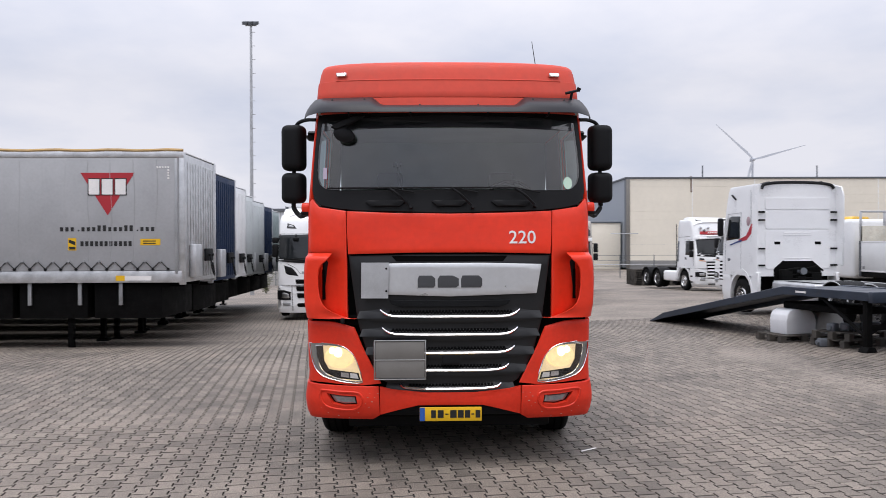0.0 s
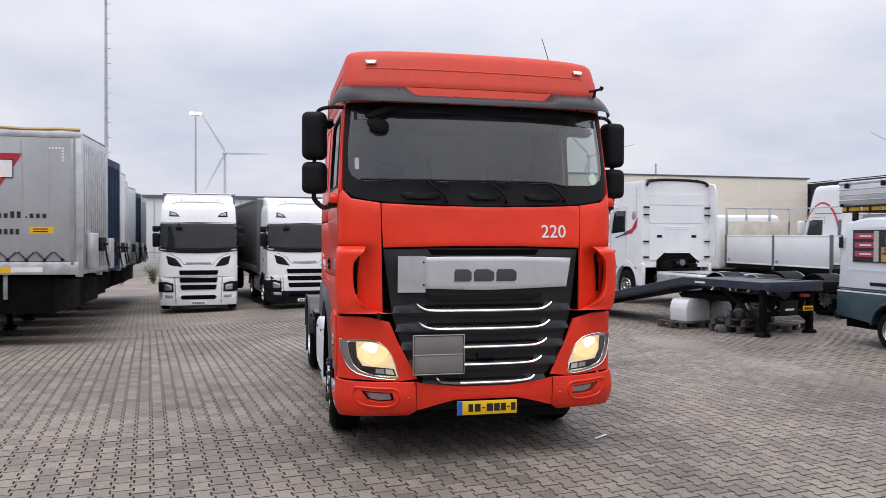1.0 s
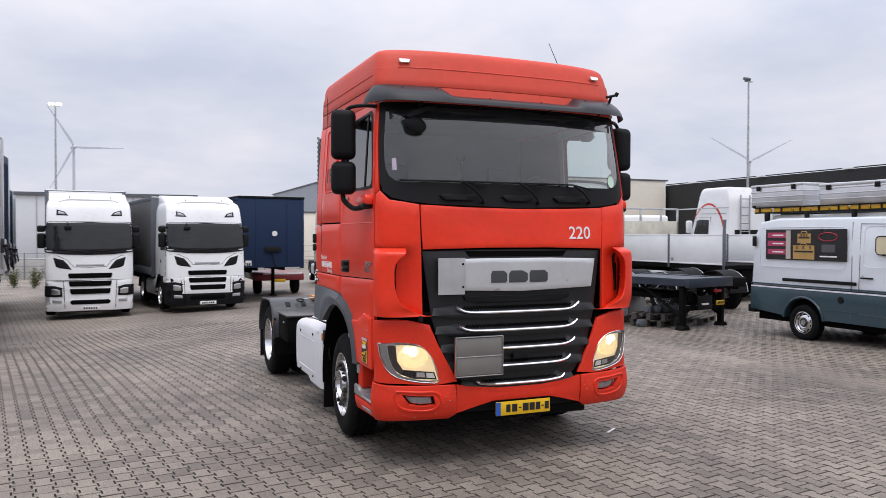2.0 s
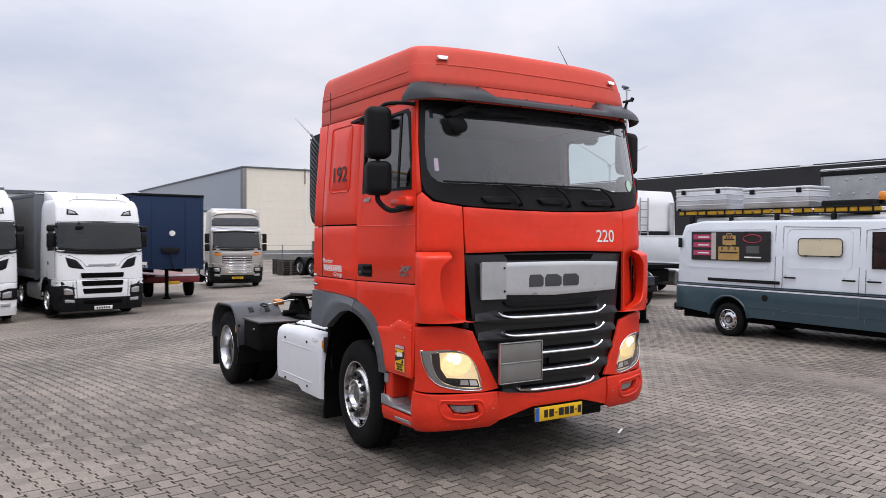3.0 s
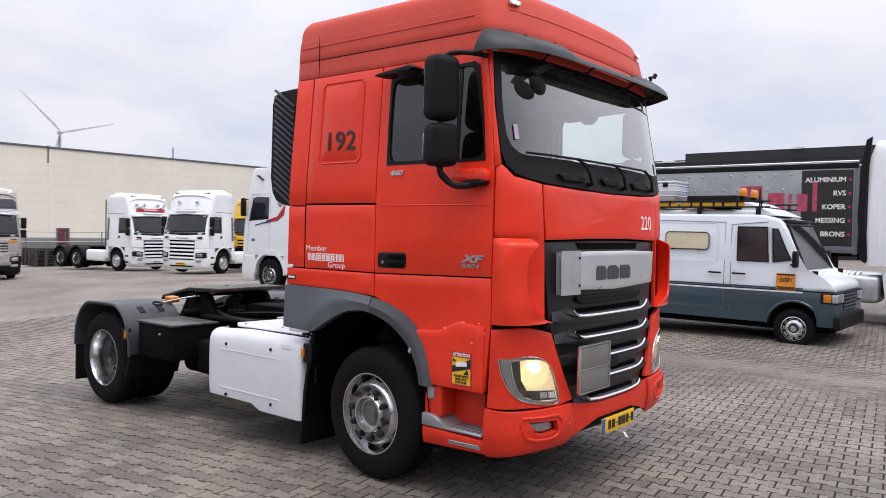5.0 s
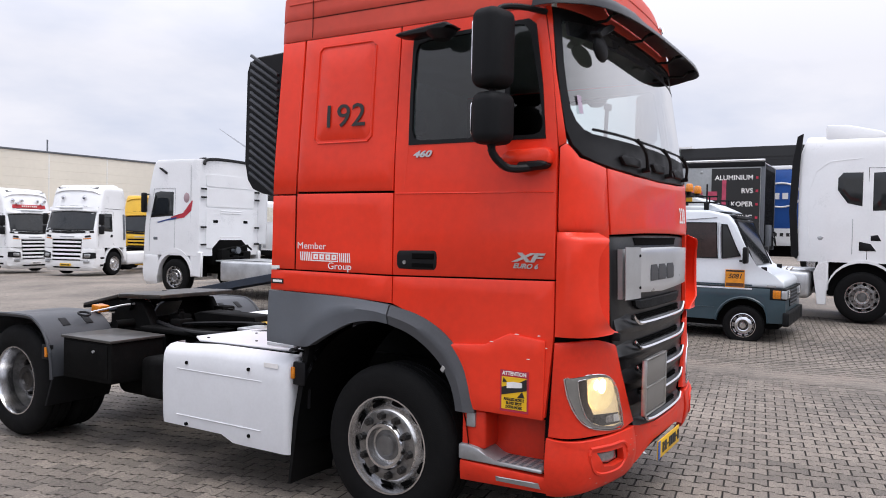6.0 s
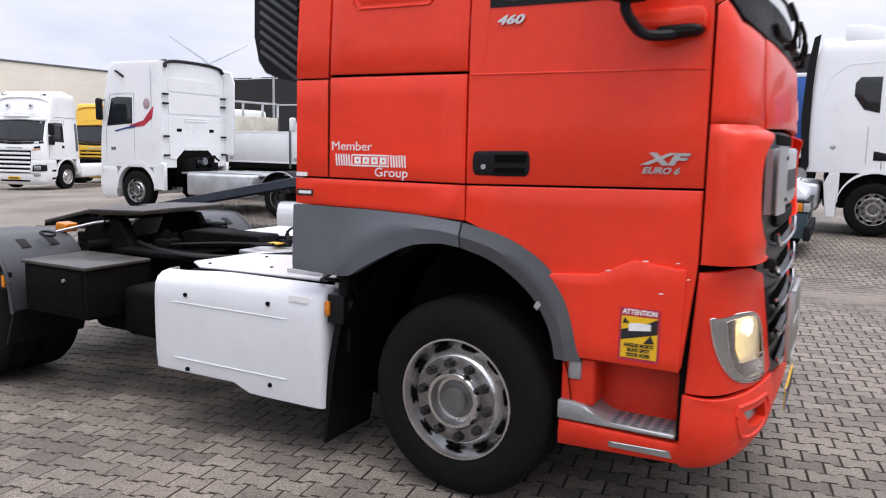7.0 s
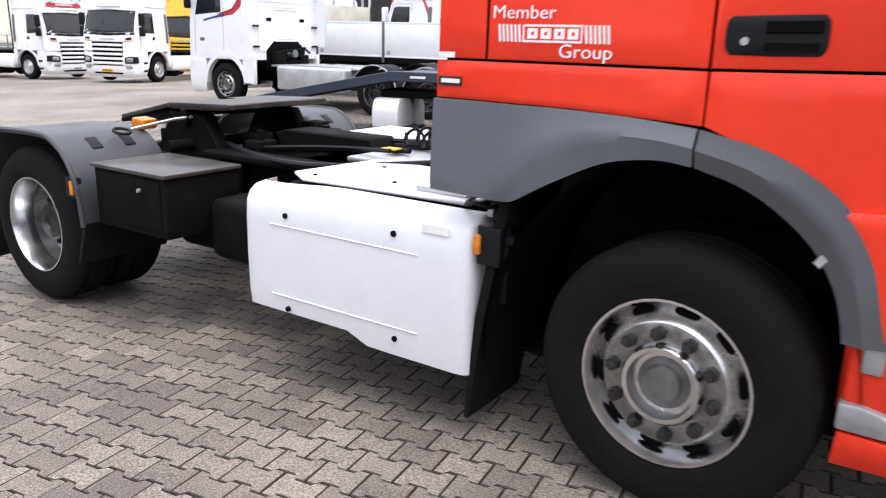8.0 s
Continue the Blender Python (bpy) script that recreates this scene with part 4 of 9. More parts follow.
    for c in (-.99, -.72, -.25, .25, .72, .99):
        z0, z1 = visor_low(c), visor_high(c)
        h = visor_off(c, .72)
        z = z0 + (z1 - z0) * .72
        part("visor_screw", rod(CAB.on(c, z, h - .004), CAB.on(c, z, h + .005), .009, seg=8), INK, vz)
    # roof marker lamps, aerials, camera bracket
    for sgn in (-1, 1):
        p = CAB.on(sgn * .945, 3.405, .012)
        ml = part("marker_lamp", moved(box(-.048, .048, -.012, .012, -.018, .018, .007), Matrix.Translation(p) @ Matrix.Rotation(sgn * .18, 4, "Z")), CHROME, t, "chrome-framed roof marker lamp")
        part("marker_lens", moved(box(-.036, .036, -.018, -.010, -.010, .010, .005), Matrix.Translation(p) @ Matrix.Rotation(sgn * .18, 4, "Z")), GLOWS, ml, "lit marker lens")
    part("aerial", join(rod((.85, .80, 3.50), (.85, .80, 3.57), .014, .008), rod((.85, .80, 3.57), (.84, 1.0, 3.88), .0045, .003, 6)), BLK, t, "thin black aerial")
    part("roof_knob", rod((-.80, .60, 3.51), (-.80, .60, 3.555), .012, .006, 8), BLK, t)
    p = CAB.on(1.07, 3.17, .045)
    part("camera_bracket", join(rod(p, p + Vector((.01, -.02, .06)), .012), rod(p + Vector((-.05, -.03, .05)), p + Vector((.07, -.02, .08)), .012), rod(p + Vector((.06, -.02, .07)), p + Vector((.075, -.03, .10)), .018)), BLK, t, "small black camera bracket")
    # forward mirror under the visor
    p = CAB.on(-.86, 2.935, .065)
    fm = part("front_mirror_arm", moved(prism([(-.16, -.03), (-.10, -.055), (.10, .035), (.15, .075), (.05, .06), (-.08, .02)], "y", -.03, .03, .01), Matrix.Translation(p)), BLK, t, "black mirror arm")
    bmm = bmesh.new()
    bmesh.ops.create_uvsphere(bmm, u_segments=18, v_segments=10, radius=1, matrix=Matrix.Translation(p + Vector((-.04, .0, -.095))) @ Matrix.Rotation(.35, 4, "Y") @ Matrix.Diagonal((.098, .03, .066, 1)))
    part("front_mirror", bmm, BLK, fm, "black bowl-shaped mirror")
    # doors and side panels, both sides
    for sgn in (1, -1):
        fl = (lambda q: q) if sgn == 1 else mirror_poly
        win = [(S(.37), 2.33), (S(1.245), 2.33), (S(1.25), 2.62), (S(1.245), 2.955), (S(.50), 2.985), (S(.455), 2.95), (S(.40), 2.62)]
        square = [(S(.376), 2.38), (S(.37), 2.33), (S(.42), 2.33), (S(1.19), 2.33), (S(1.245), 2.33), (S(1.246), 2.39), (S(1.25), 2.62), (S(1.246), 2.90), (S(1.245), 2.955), (S(1.19), 2.957), (S(.55), 2.983), (S(.50), 2.985), (S(.455), 2.95), (S(.40), 2.62)]
        round_ = [(S(.384), 2.40), (S(.402), 2.362), (S(.44), 2.348), (S(1.16), 2.348), (S(1.212), 2.362), (S(1.230), 2.41), (S(1.234), 2.62), (S(1.230), 2.88), (S(1.212), 2.925), (S(1.16), 2.941), (S(.57), 2.966), (S(.525), 2.960), (S(.485), 2.915), (S(.42), 2.62)]
        dr = part("door", CAB.patch(fl([(S(.295), 1.568), (S(1.343), 1.545), (S(1.343), 2.3), (S(1.338), 3.048), (S(.41), 3.048), (S(.345), 2.70), (S(.297), 2.30)]), 0, .03, hole=fl(win), rings=3, step=.09), RED, t, "red cab door")
        part("door_trim", CAB.patch(fl([(S(.30), 2.20), (S(1.335), 2.20), (S(1.335), 2.62), (S(1.33), 3.04), (S(.415), 3.04), (S(.35), 2.70), (S(.302), 2.30)]), -.034, 0, hole=fl([(-10.80 + (c + 10.80) * .99, 2.65 + (z - 2.65) * .99) for c, z in win]), rings=2, lip=0), LINING, dr, "grey inner door trim")
        part("window_seal", CAB.patch(fl([(-10.80 + (c + 10.80) * 1.012, 2.65 + (z - 2.65) * 1.02) for c, z in square]), .004, .02, hole=fl(round_), rings=1), BLK, dr, "black window seal")
        part("side_window", CAB.patch(fl(win), -.012, 0, rings=3, lip=0), GLASSD if sgn == 1 else GLASS, dr, "dark side window")
        if sgn == 1:
            part("window_bar", CAB.patch(fl([(S(.60), 2.345), (S(.63), 2.345), (S(.63), 2.97), (S(.60), 2.97)]), -.006, .01, rings=1), BLK, dr, "black quarter-light bar")
        part("door_crease", CAB.strip(fl([(S(y), 2.036) for y in np.linspace(.31, 1.33, 12)]), .004, .001), RED, dr, "pressed crease")
        hb = part("door_handle", CAB.patch(fl([(S(1.034 + (1.312 - 1.034) * u), z) for u, z in ((.06, 1.588), (.5, 1.585), (.94, 1.586), (.985, 1.600), (1, 1.62), (1, 1.66), (.985, 1.682), (.94, 1.694), (.5, 1.698), (.06, 1.700), (.015, 1.688), (0, 1.668), (0, 1.62), (.015, 1.602))]), .008, .02, rings=2), BLK, dr, "black recessed door handle")
        part("handle_slot", CAB.patch(fl([(S(1.055), 1.600), (S(1.20), 1.599), (S(1.20), 1.622), (S(1.055), 1.624)]), .0125, .004, rings=1, lip=0), VOID, hb, "lower recess")
        part("handle_bar", CAB.patch(fl([(S(1.05), 1.65), (S(1.20), 1.648), (S(1.20), 1.682), (S(1.05), 1.684)]), .016, .02, rings=1), VOID, hb, "grip")
        part("door_lock", rod(CAB.on(sgn * S(1.255), 1.625, 0), CAB.on(sgn * S(1.255), 1.625, .012), .012, seg=10), STEEL, hb, "steel key lock")
        # lower door with its raised step panel
        arch = [(1.345, 1.372), (1.20, 1.315), (1.05, 1.225), (.93, 1.11), (.845, .97), (.79, .81)]
        part("lower_door", CAB.patch(fl([(S(.295), 1.558), (S(.295), 1.27), (S(.34), .815), (S(.77), .815)] + [(S(a), b) for a, b in arch[::-1]] + [(S(1.343), 1.535)]), 0, .03, rings=4, step=.08), RED, t, "red lower door panel")
        ld = part("step_panel", CAB.patch(fl([(S(.335), 1.235), (S(.345), .805), (S(.775), .805), (S(.83), .95), (S(.90), 1.08), (S(.965), 1.165), (S(.70), 1.185), (S(.60), 1.235), (S(.55), 1.258)]), .016, .03, rings=3, step=.06), RED, t, "raised red panel with chipped edges")
        for y, z, s in ((.50, 1.260, .014), (.655, 1.207, .012), (.37, 1.262, .008), (.95, 1.135, .006), (.43, 1.13, .010), (.325, 1.20, .006)):
            part("chip", CAB.patch(fl([(S(y - s), z - .002), (S(y + s), z - .003), (S(y + s * .6), z + .0025), (S(y - s * .7), z + .002)]), .0185, .001, rings=1, lip=0), WINK, ld, "chipped paint")
        # rear side panels
        part("side_panel", CAB.patch(fl([(S(1.355), 2.055), (S(2.118), 2.055), (S(2.10), 3.048), (S(1.35), 3.048)]), 0, .03, rings=4, step=.1), RED, t, "red sleeper side panel")
        rc = [(S(1.56), 2.362), (S(1.95), 2.362), (S(1.985), 2.395), (S(1.975), 2.955), (S(1.945), 2.985), (S(1.56), 2.985), (S(1.525), 2.955), (S(1.527), 2.395)]
        part("locker_recess", tube([CAB.on(c, z, .003) for c, z in fl(rc) + fl(rc)[:2]], .005, 6), RED, t, "pressed frame of the locker flap")
        part("locker_flap", CAB.patch(fl([(-11.752 + (c + 11.752) * .93, 2.675 + (z - 2.675) * .95) for c, z in rc]), .004, .01, rings=2), RED, t, "red locker flap")
        part("side_panel_low", CAB.patch(fl([(S(1.355), 1.545), (S(2.125), 1.545), (S(2.118), 2.040), (S(1.355), 2.040)]), 0, .03, rings=3, step=.1), RED, t, "red lower side panel")
        part("rear_corner", CAB.patch(fl([(S(2.135), 1.545), (S(2.335), 1.545), (S(2.33), 2.03), (S(2.128), 2.03)]), 0, .03, rings=2, step=.1), RED, t, "red rear corner strip")
        part("rear_corner", CAB.patch(fl([(S(2.128), 2.04), (S(2.33), 2.04), (S(2.30), 3.048), (S(2.11), 3.048)]), 0, .03, rings=3, step=.1), RED, t, "red rear corner strip")
        part("sill_panel", CAB.patch(fl([(S(1.353), 1.372), (S(1.8), 1.394), (S(2.34), 1.402), (S(2.34), 1.535), (S(1.353), 1.535)]), 0, .03, rings=3, step=.1), RED, t, "red sill panel")
        # grey wheel arch trim in two pieces
        low1 = [(2.345, 1.055), (2.20, 1.05), (2.06, 1.046), (1.99, 1.052), (1.938, 1.082), (1.854, 1.13), (1.739, 1.19), (1.66, 1.225), (1.58, 1.246), (1.458, 1.258), (1.362, 1.248)]
        mid1 = [(2.345, 1.10), (2.20, 1.09), (2.06, 1.075), (1.99, 1.15), (1.938, 1.212), (1.854, 1.272), (1.739, 1.314), (1.66, 1.322), (1.58, 1.325), (1.458, 1.320), (1.362, 1.306)]
        top1 = [(2.345, 1.396), (2.20, 1.396), (2.06, 1.394), (1.99, 1.393), (1.938, 1.393), (1.854, 1.392), (1.739, 1.389), (1.66, 1.386), (1.58, 1.382), (1.458, 1.372), (1.362, 1.362)]
        part("arch_trim", arch_band(fl, low1, mid1, top1), GREY, t, "grey plastic wheel arch trim with a moulded ridge")
        low2 = [(1.352, 1.247), (1.222, 1.210), (1.108, 1.151), (.995, 1.058), (.924, .950), (.892, .860), (.878, .785)]
        top2 = [(1.352, 1.361), (1.169, 1.322), (1.03, 1.262), (.92, 1.180), (.837, 1.066), (.793, .935), (.762, .785)]
        mid2 = [(a[0] + (b[0] - a[0]) * .48, a[1] + (b[1] - a[1]) * .48) for a, b in zip(low2, top2)]
        # front piece faces forward and down, its shade is in the darker grey
        tr = part("arch_trim", arch_band(fl, low2, mid2, top2), ARCH_SHADED, t, "grey plastic wheel arch trim with a moulded ridge")
        part("reflector", CAB.patch(fl([(S(.965), .995), (S(.985), 1.012), (S(.965), 1.045), (S(.942), 1.028)]), .03, .01, rings=1), ALU, tr, "pale scuffed reflector")
        x = 1.235 * (-sgn)
        # wheel housing, the arch's shade put into its near-black colour
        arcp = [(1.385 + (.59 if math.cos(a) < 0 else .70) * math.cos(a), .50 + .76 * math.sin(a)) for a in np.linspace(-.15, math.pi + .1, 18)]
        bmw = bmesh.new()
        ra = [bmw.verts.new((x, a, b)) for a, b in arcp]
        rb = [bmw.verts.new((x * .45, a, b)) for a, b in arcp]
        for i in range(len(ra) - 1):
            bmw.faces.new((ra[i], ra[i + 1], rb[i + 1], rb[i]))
        part("wheel_housing", bmw, VOID, t, "near-black wheel housing with the arch's shade in its colour")
        part("mud_flap", prism([(2.00, 1.16), (2.05, 1.16), (2.16, .55), (2.20, .10), (2.175, .10), (2.12, .55)], "x", x * .97, x * .62, .004), TYRE, t, "black rubber mud flap")
        # side step
        st = part("side_step", CAB.patch(fl([(S(.31), .405), (S(.86), .385), (S(.85), .505), (S(.31), .495)]), .006, .05, rings=2, step=.08), REDW, t, "red side step fairing")
        part("step_riser", box(min(-sgn * 1.06, -sgn * 1.02), max(-sgn * 1.06, -sgn * 1.02), .33, .88, .50, .83, .006), REDW, st, "red recessed riser")
        x0, x1 = sorted((-sgn * 1.222, -sgn * 1.03))
        part("step_cheek", box(x0, x1, .70, .855, .58, .80, .02, 3), REDW, st, "red step cheek")
        x0, x1 = sorted((-sgn * 1.245, -sgn * 1.04))
        part("step_tread", prism([(.34, .512), (.86, .512), (.86, .600), (.80, .602), (.735, .590), (.69, .560), (.655, .540), (.62, .535), (.34, .535)], "x", x0, x1, .010, 2), GALV, st, "grey ribbed step tread rising to the rear")
        for i in range(5):
            for k in range(6):
                xs_ = -sgn * 1.15 + .034 * (i - 2)
                part("tread_slot", box(xs_ - .013, xs_ + .013, .37 + .045 * k, .395 + .045 * k, .534, .5362), GREY, st)
        part("step_bracket", box(-sgn * 1.21 - .025, -sgn * 1.21 + .025, .76, .82, .70, .79, .01), GALV, t, "grey bracket")
        part("scuff_strip", CAB.patch(fl([(S(.35), .43), (S(.62), .428), (S(.62), .455), (S(.36), .462)]), .013, .004, rings=1), GALV, st, "scuffed bare metal strip")
        # mirrors
        mx = -sgn * 1.415
        arm = part("mirror_arm", tube(bend([(-sgn * 1.18, .40, 3.015), (-sgn * 1.28, .50, 3.03), (-sgn * 1.37, .58, 3.015), (mx, .60, 2.95)], 4), .017, 8), BLK, t, "black mirror arm")
        part("mirror_link", tube([(mx, .60, 2.62), (mx, .60, 2.51)], .018, 8), BLK, arm, "black link")
        part("lower_arm", tube(bend([(mx, .60, 2.31), (mx, .59, 2.235), (-sgn * 1.355, .54, 2.165), (-sgn * 1.315, .46, 2.158), (-sgn * 1.27, .40, 2.175)], 4), .022, 8), BLK, arm, "black lower arm")
        part("mirror_housing", moved(rounded_block(.212, .18, .42, .055), pose(mx, .595, 2.787, 0, 0, sgn * -14)), BLK2, arm, "black grained mirror housing")
        part("mirror_housing", moved(rounded_block(.212, .18, .278, .055), pose(mx, .59, 2.418, 0, 0, sgn * -14)), BLK2, arm, "black grained wide-angle mirror housing")
        for zz, hh in ((2.787, .34), (2.418, .20)):
            part("mirror_glass", moved(prism(rounded(-.085, .085, -hh / 2, hh / 2, .04), "y", .082, .087), pose(mx, .592, zz, 0, 0, sgn * -14)), CHROME, arm, "mirror glass")
        part("mirror_foot", prism([(.315, 2.185), (.60, 2.195), (.615, 2.225), (.56, 2.262), (.34, 2.272), (.315, 2.25)], "x", -sgn * 1.225, -sgn * 1.305, .018, 2), RED, arm, "red mirror foot")
        part("mirror_socket", prism([(.318, 2.188), (.34, 2.16), (.46, 2.15), (.50, 2.17), (.50, 2.195), (.36, 2.202)], "x", -sgn * 1.23, -sgn * 1.315, .012), BLK, arm, "black arm socket")
        part("kerb_mirror", moved(prism([(.95, 3.0), (1.27, 2.97), (1.30, 2.955), (1.22, 2.94), (.98, 2.955), (.90, 2.97)], "x", -sgn * 1.22, -sgn * 1.34, .01), Matrix.Identity(4)), BLK, arm, "black kerb mirror")
        part("kerb_mirror_bowl", moved(lathe([(-.05, .0), (-.045, .05), (-.01, .085), (0.0, .09)], 14, "z"), Matrix.Translation((-sgn * 1.29, 1.0, 2.955))), BLK, arm, "black mirror bowl")
        # side air deflector behind the cab
        df = part("side_deflector", prism([(2.345, 2.02), (2.52, 2.05), (2.625, 2.085), (2.675, 2.15), (2.695, 2.28), (2.69, 2.90), (2.665, 2.97), (2.60, 3.0), (2.345, 3.01)], "x", -sgn * 1.14, -sgn * 1.10, .008), BLK, t, "black ribbed side air deflector")
        for k in range(17):
            z = 2.12 + k * .051
            part("deflector_rib", moved(box(-.012, .012, -.150, .150, -.010, .010, .004), pose(-sgn * 1.146, 2.515, z, 32)), WINGM, df)
        part("locker_seam", CAB.strip(fl([(S(2.128), z) for z in np.linspace(1.545, 3.04, 8)]), .003, -.004), DARK, t, "dark seam")
    # near-black sheets behind the panel gaps, standing in for the shade there
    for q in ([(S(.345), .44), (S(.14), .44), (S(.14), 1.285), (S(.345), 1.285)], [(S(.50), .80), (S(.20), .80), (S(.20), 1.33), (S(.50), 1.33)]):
        part("gap_liner", CAB.patch(q, -.032, 0, rings=2, lip=0), VOID, t, "near-black sheet for the shade in a gap")
        part("gap_liner", CAB.patch(mirror_poly(q), -.032, 0, rings=2, lip=0), VOID, t, "near-black sheet for the shade in a gap")
    part("cab_liner", CAB.patch([(S(2.32), 1.40), (S(.33), 1.28), (S(.33), 2.26), (S(2.32), 2.28)], -.036, 0, rings=2, lip=0), VOID, t, "near-black sheet with the hollow's shade in its colour")
    part("cab_liner", CAB.patch(mirror_poly([(S(2.32), 1.40), (S(.33), 1.28), (S(.33), 2.26), (S(2.32), 2.28)]), -.036, 0, rings=2, lip=0), VOID, t, "near-black sheet with the hollow's shade in its colour")
    part("cab_liner", CAB.patch([(S(2.30), 2.30), (S(1.33), 2.30), (S(1.33), 3.04), (S(2.28), 3.04)], -.036, 0, rings=2, lip=0), VOID, t, "near-black sheet with the hollow's shade in its colour")
    part("cab_liner", CAB.patch(mirror_poly([(S(2.30), 2.30), (S(1.33), 2.30), (S(1.33), 3.04), (S(2.28), 3.04)]), -.036, 0, rings=2, lip=0), VOID, t, "near-black sheet with the hollow's shade in its colour")
    part("cab_liner", CAB.patch([(S(.29), .72), (-.6, .60), (.6, .60), (-S(.29), .72), (-S(.29), 2.2), (0, 2.2), (S(.29), 2.2)], -.11, 0, rings=4, lip=0), VOID, t, "near-black sheet with the hollow's shade in its colour")
    part("headliner", box(-1.16, 1.16, .36, 2.28, 3.05, 3.075), LINING, t, "grey roof lining")
    part("back_wall", box(-1.165, 1.165, 2.27, 2.30, 1.15, 3.06, .01), RED, t, "red rear cab wall")
    part("inner_back_wall", box(-1.16, 1.16, 2.20, 2.24, 1.3, 3.08), mat("bunk_curtain", (.36, .41, .40), .85, vary=.15, scale=4), t, "grey interior wall")
    part("cab_floor", box(-1.17, 1.17, .30, 2.28, 1.27, 1.33), VOID, t, "dark cab floor")
    dash = part("dashboard", prism([(.20, 2.10), (.24, 2.30), (.50, 2.33), (.62, 2.26), (.66, 1.9), (.55, 1.5), (.22, 1.5)], "x", -1.12, 1.12, .03), BLK, t, "dark dashboard")
    part("steering_wheel", moved(torus(.225, .016), pose(.60, .72, 2.30, 62)), BLK, dash, "dark steering wheel")
    part("steering_column", rod((.60, .55, 2.1), (.60, .72, 2.30), .04), BLK, dash)
    for sx in (-.58, .60):
        se = part("seat", box(sx - .26, sx + .26, 1.05, 1.55, 1.60, 1.80, .06), SEATM, t, "dark seat cushion")
        part("backrest", moved(box(sx - .25, sx + .25, -.07, .07, 0, .72, .06), pose(0, 1.52, 1.76, -10)), SEATM, se, "dark backrest")
        part("headrest", moved(box(sx - .14, sx + .14, -.05, .05, .74, .92, .05), pose(0, 1.52, 1.76, -10)), SEATM, se, "dark headrest")
    part("phone_mount", join(rod((-.42, .32, 2.33), (-.45, .30, 2.60), .012), box(-.49, -.42, .28, .31, 2.58, 2.62, .005)), BLK, t, "thin black phone mount")
    # writing
    part("fleet_number", lettering("220", .157, moved_pose(CAB.on(.625, 1.95, .0035), CAB.normal(.625, 1.95)), .002, stretch=1.02, bold=.001), WINK, t, "white number 220")
    part("locker_number", lettering("192", .205, moved_pose(CAB.on(S(1.748), 2.522, .0125), CAB.normal(S(1.748), 2.522)), .002, stretch=1.16, bold=.001), INK, t, "black number 192")
    part("power_badge", lettering("460", .052, moved_pose(CAB.on(S(1.15), 2.265, .006), CAB.normal(S(1.15), 2.265)), .006, shear=.3, stretch=1.55, bold=.002), STEEL, t, "chrome badge reading 460")
    part("model_badge", lettering("XF", .066, moved_pose(CAB.on(S(.455), 1.678, .006), CAB.normal(S(.455), 1.678)), .006, shear=.3, stretch=2.0, bold=.003), STEEL, t, "chrome badge reading XF")
    part("emission_badge", lettering("EURO 6", .036, moved_pose(CAB.on(S(.465), 1.632, .006), CAB.normal(S(.465), 1.632)), .005, shear=.3, stretch=1.2, bold=.001), STEEL, t, "chrome badge reading EURO 6")
    for word, y, z in (("Member", 1.985, 1.702), ("Group", 1.752, 1.578)):
        part("side_lettering", lettering(word, .062, moved_pose(CAB.on(S(y), z, .003), CAB.normal(S(y), z)), .001, stretch=1.16), WINK, t, "white word " + word)
    lg = part("group_mark", CAB.patch([(S(1.765), 1.606), (S(1.985), 1.606), (S(1.985), 1.664), (S(1.765), 1.664)], .003, .002, hole=[(S(1.770), 1.613), (S(1.980), 1.613), (S(1.980), 1.657), (S(1.770), 1.657)], rings=1, lip=0), WINK, t, "plain white striped mark")
    for k in range(4):
        y = 1.798 + .050 * k
        part("mark_block", CAB.patch([(S(y - .019), 1.618), (S(y + .019), 1.618), (S(y + .019), 1.652), (S(y - .019), 1.652)], .003, .002, hole=[(S(y - .006), 1.629), (S(y + .006), 1.629), (S(y + .006), 1.641), (S(y - .006), 1.641)], rings=1, lip=0), WINK, lg)
    for k in range(6):
        for y in (1.996 + .0155 * k, 1.672 + .0155 * k):
            part("mark_stripe", CAB.patch([(S(y - .005), 1.606), (S(y + .003), 1.606), (S(y + .009), 1.664), (S(y + .001), 1.664)], .003, .002, rings=1, lip=0), WINK, lg)
    part("body_tag", CAB.patch([(S(2.225), 1.445), (S(2.33), 1.445), (S(2.33), 1.478), (S(2.225), 1.478)], .004, .002, rings=1, lip=0), INK, t, "small black tag with a white bar")
    part("body_tag_bar", CAB.patch([(S(2.235), 1.455), (S(2.315), 1.455), (S(2.315), 1.470), (S(2.235), 1.470)], .006, .002, rings=1, lip=0), WINK, t, "white bar")
    part("small_label", CAB.patch([(S(2.26), 1.545), (S(2.33), 1.545), (S(2.33), 1.565), (S(2.26), 1.565)], .004, .002, rings=1, lip=0), WINK, t, "small white label")
    stk = part("blind_spot_sticker", CAB.patch([(S(.425), .828), (S(.597), .828), (S(.597), 1.058), (S(.425), 1.058)], .0185, .001, rings=1, lip=0), REDS, t, "yellow and purple blind-spot warning sticker")
    part("sticker_field", CAB.patch([(S(.435), .842), (S(.587), .842), (S(.587), 1.022), (S(.435), 1.022)], .0205, .001, rings=1, lip=0), YELLOW, stk, "yellow field")
    part("sticker_stripe", CAB.patch([(S(.435), .955), (S(.587), .918), (S(.587), .962), (S(.50), .985), (S(.435), 1.02)], .0220, .001, rings=1, lip=0), INK, stk, "black diagonal")
    part("sticker_lorry", CAB.patch([(S(.463), .968), (S(.555), .958), (S(.555), .990), (S(.52), .997), (S(.463), .995)], .0235, .001, rings=1, lip=0), WINK, stk, "white lorry shape")
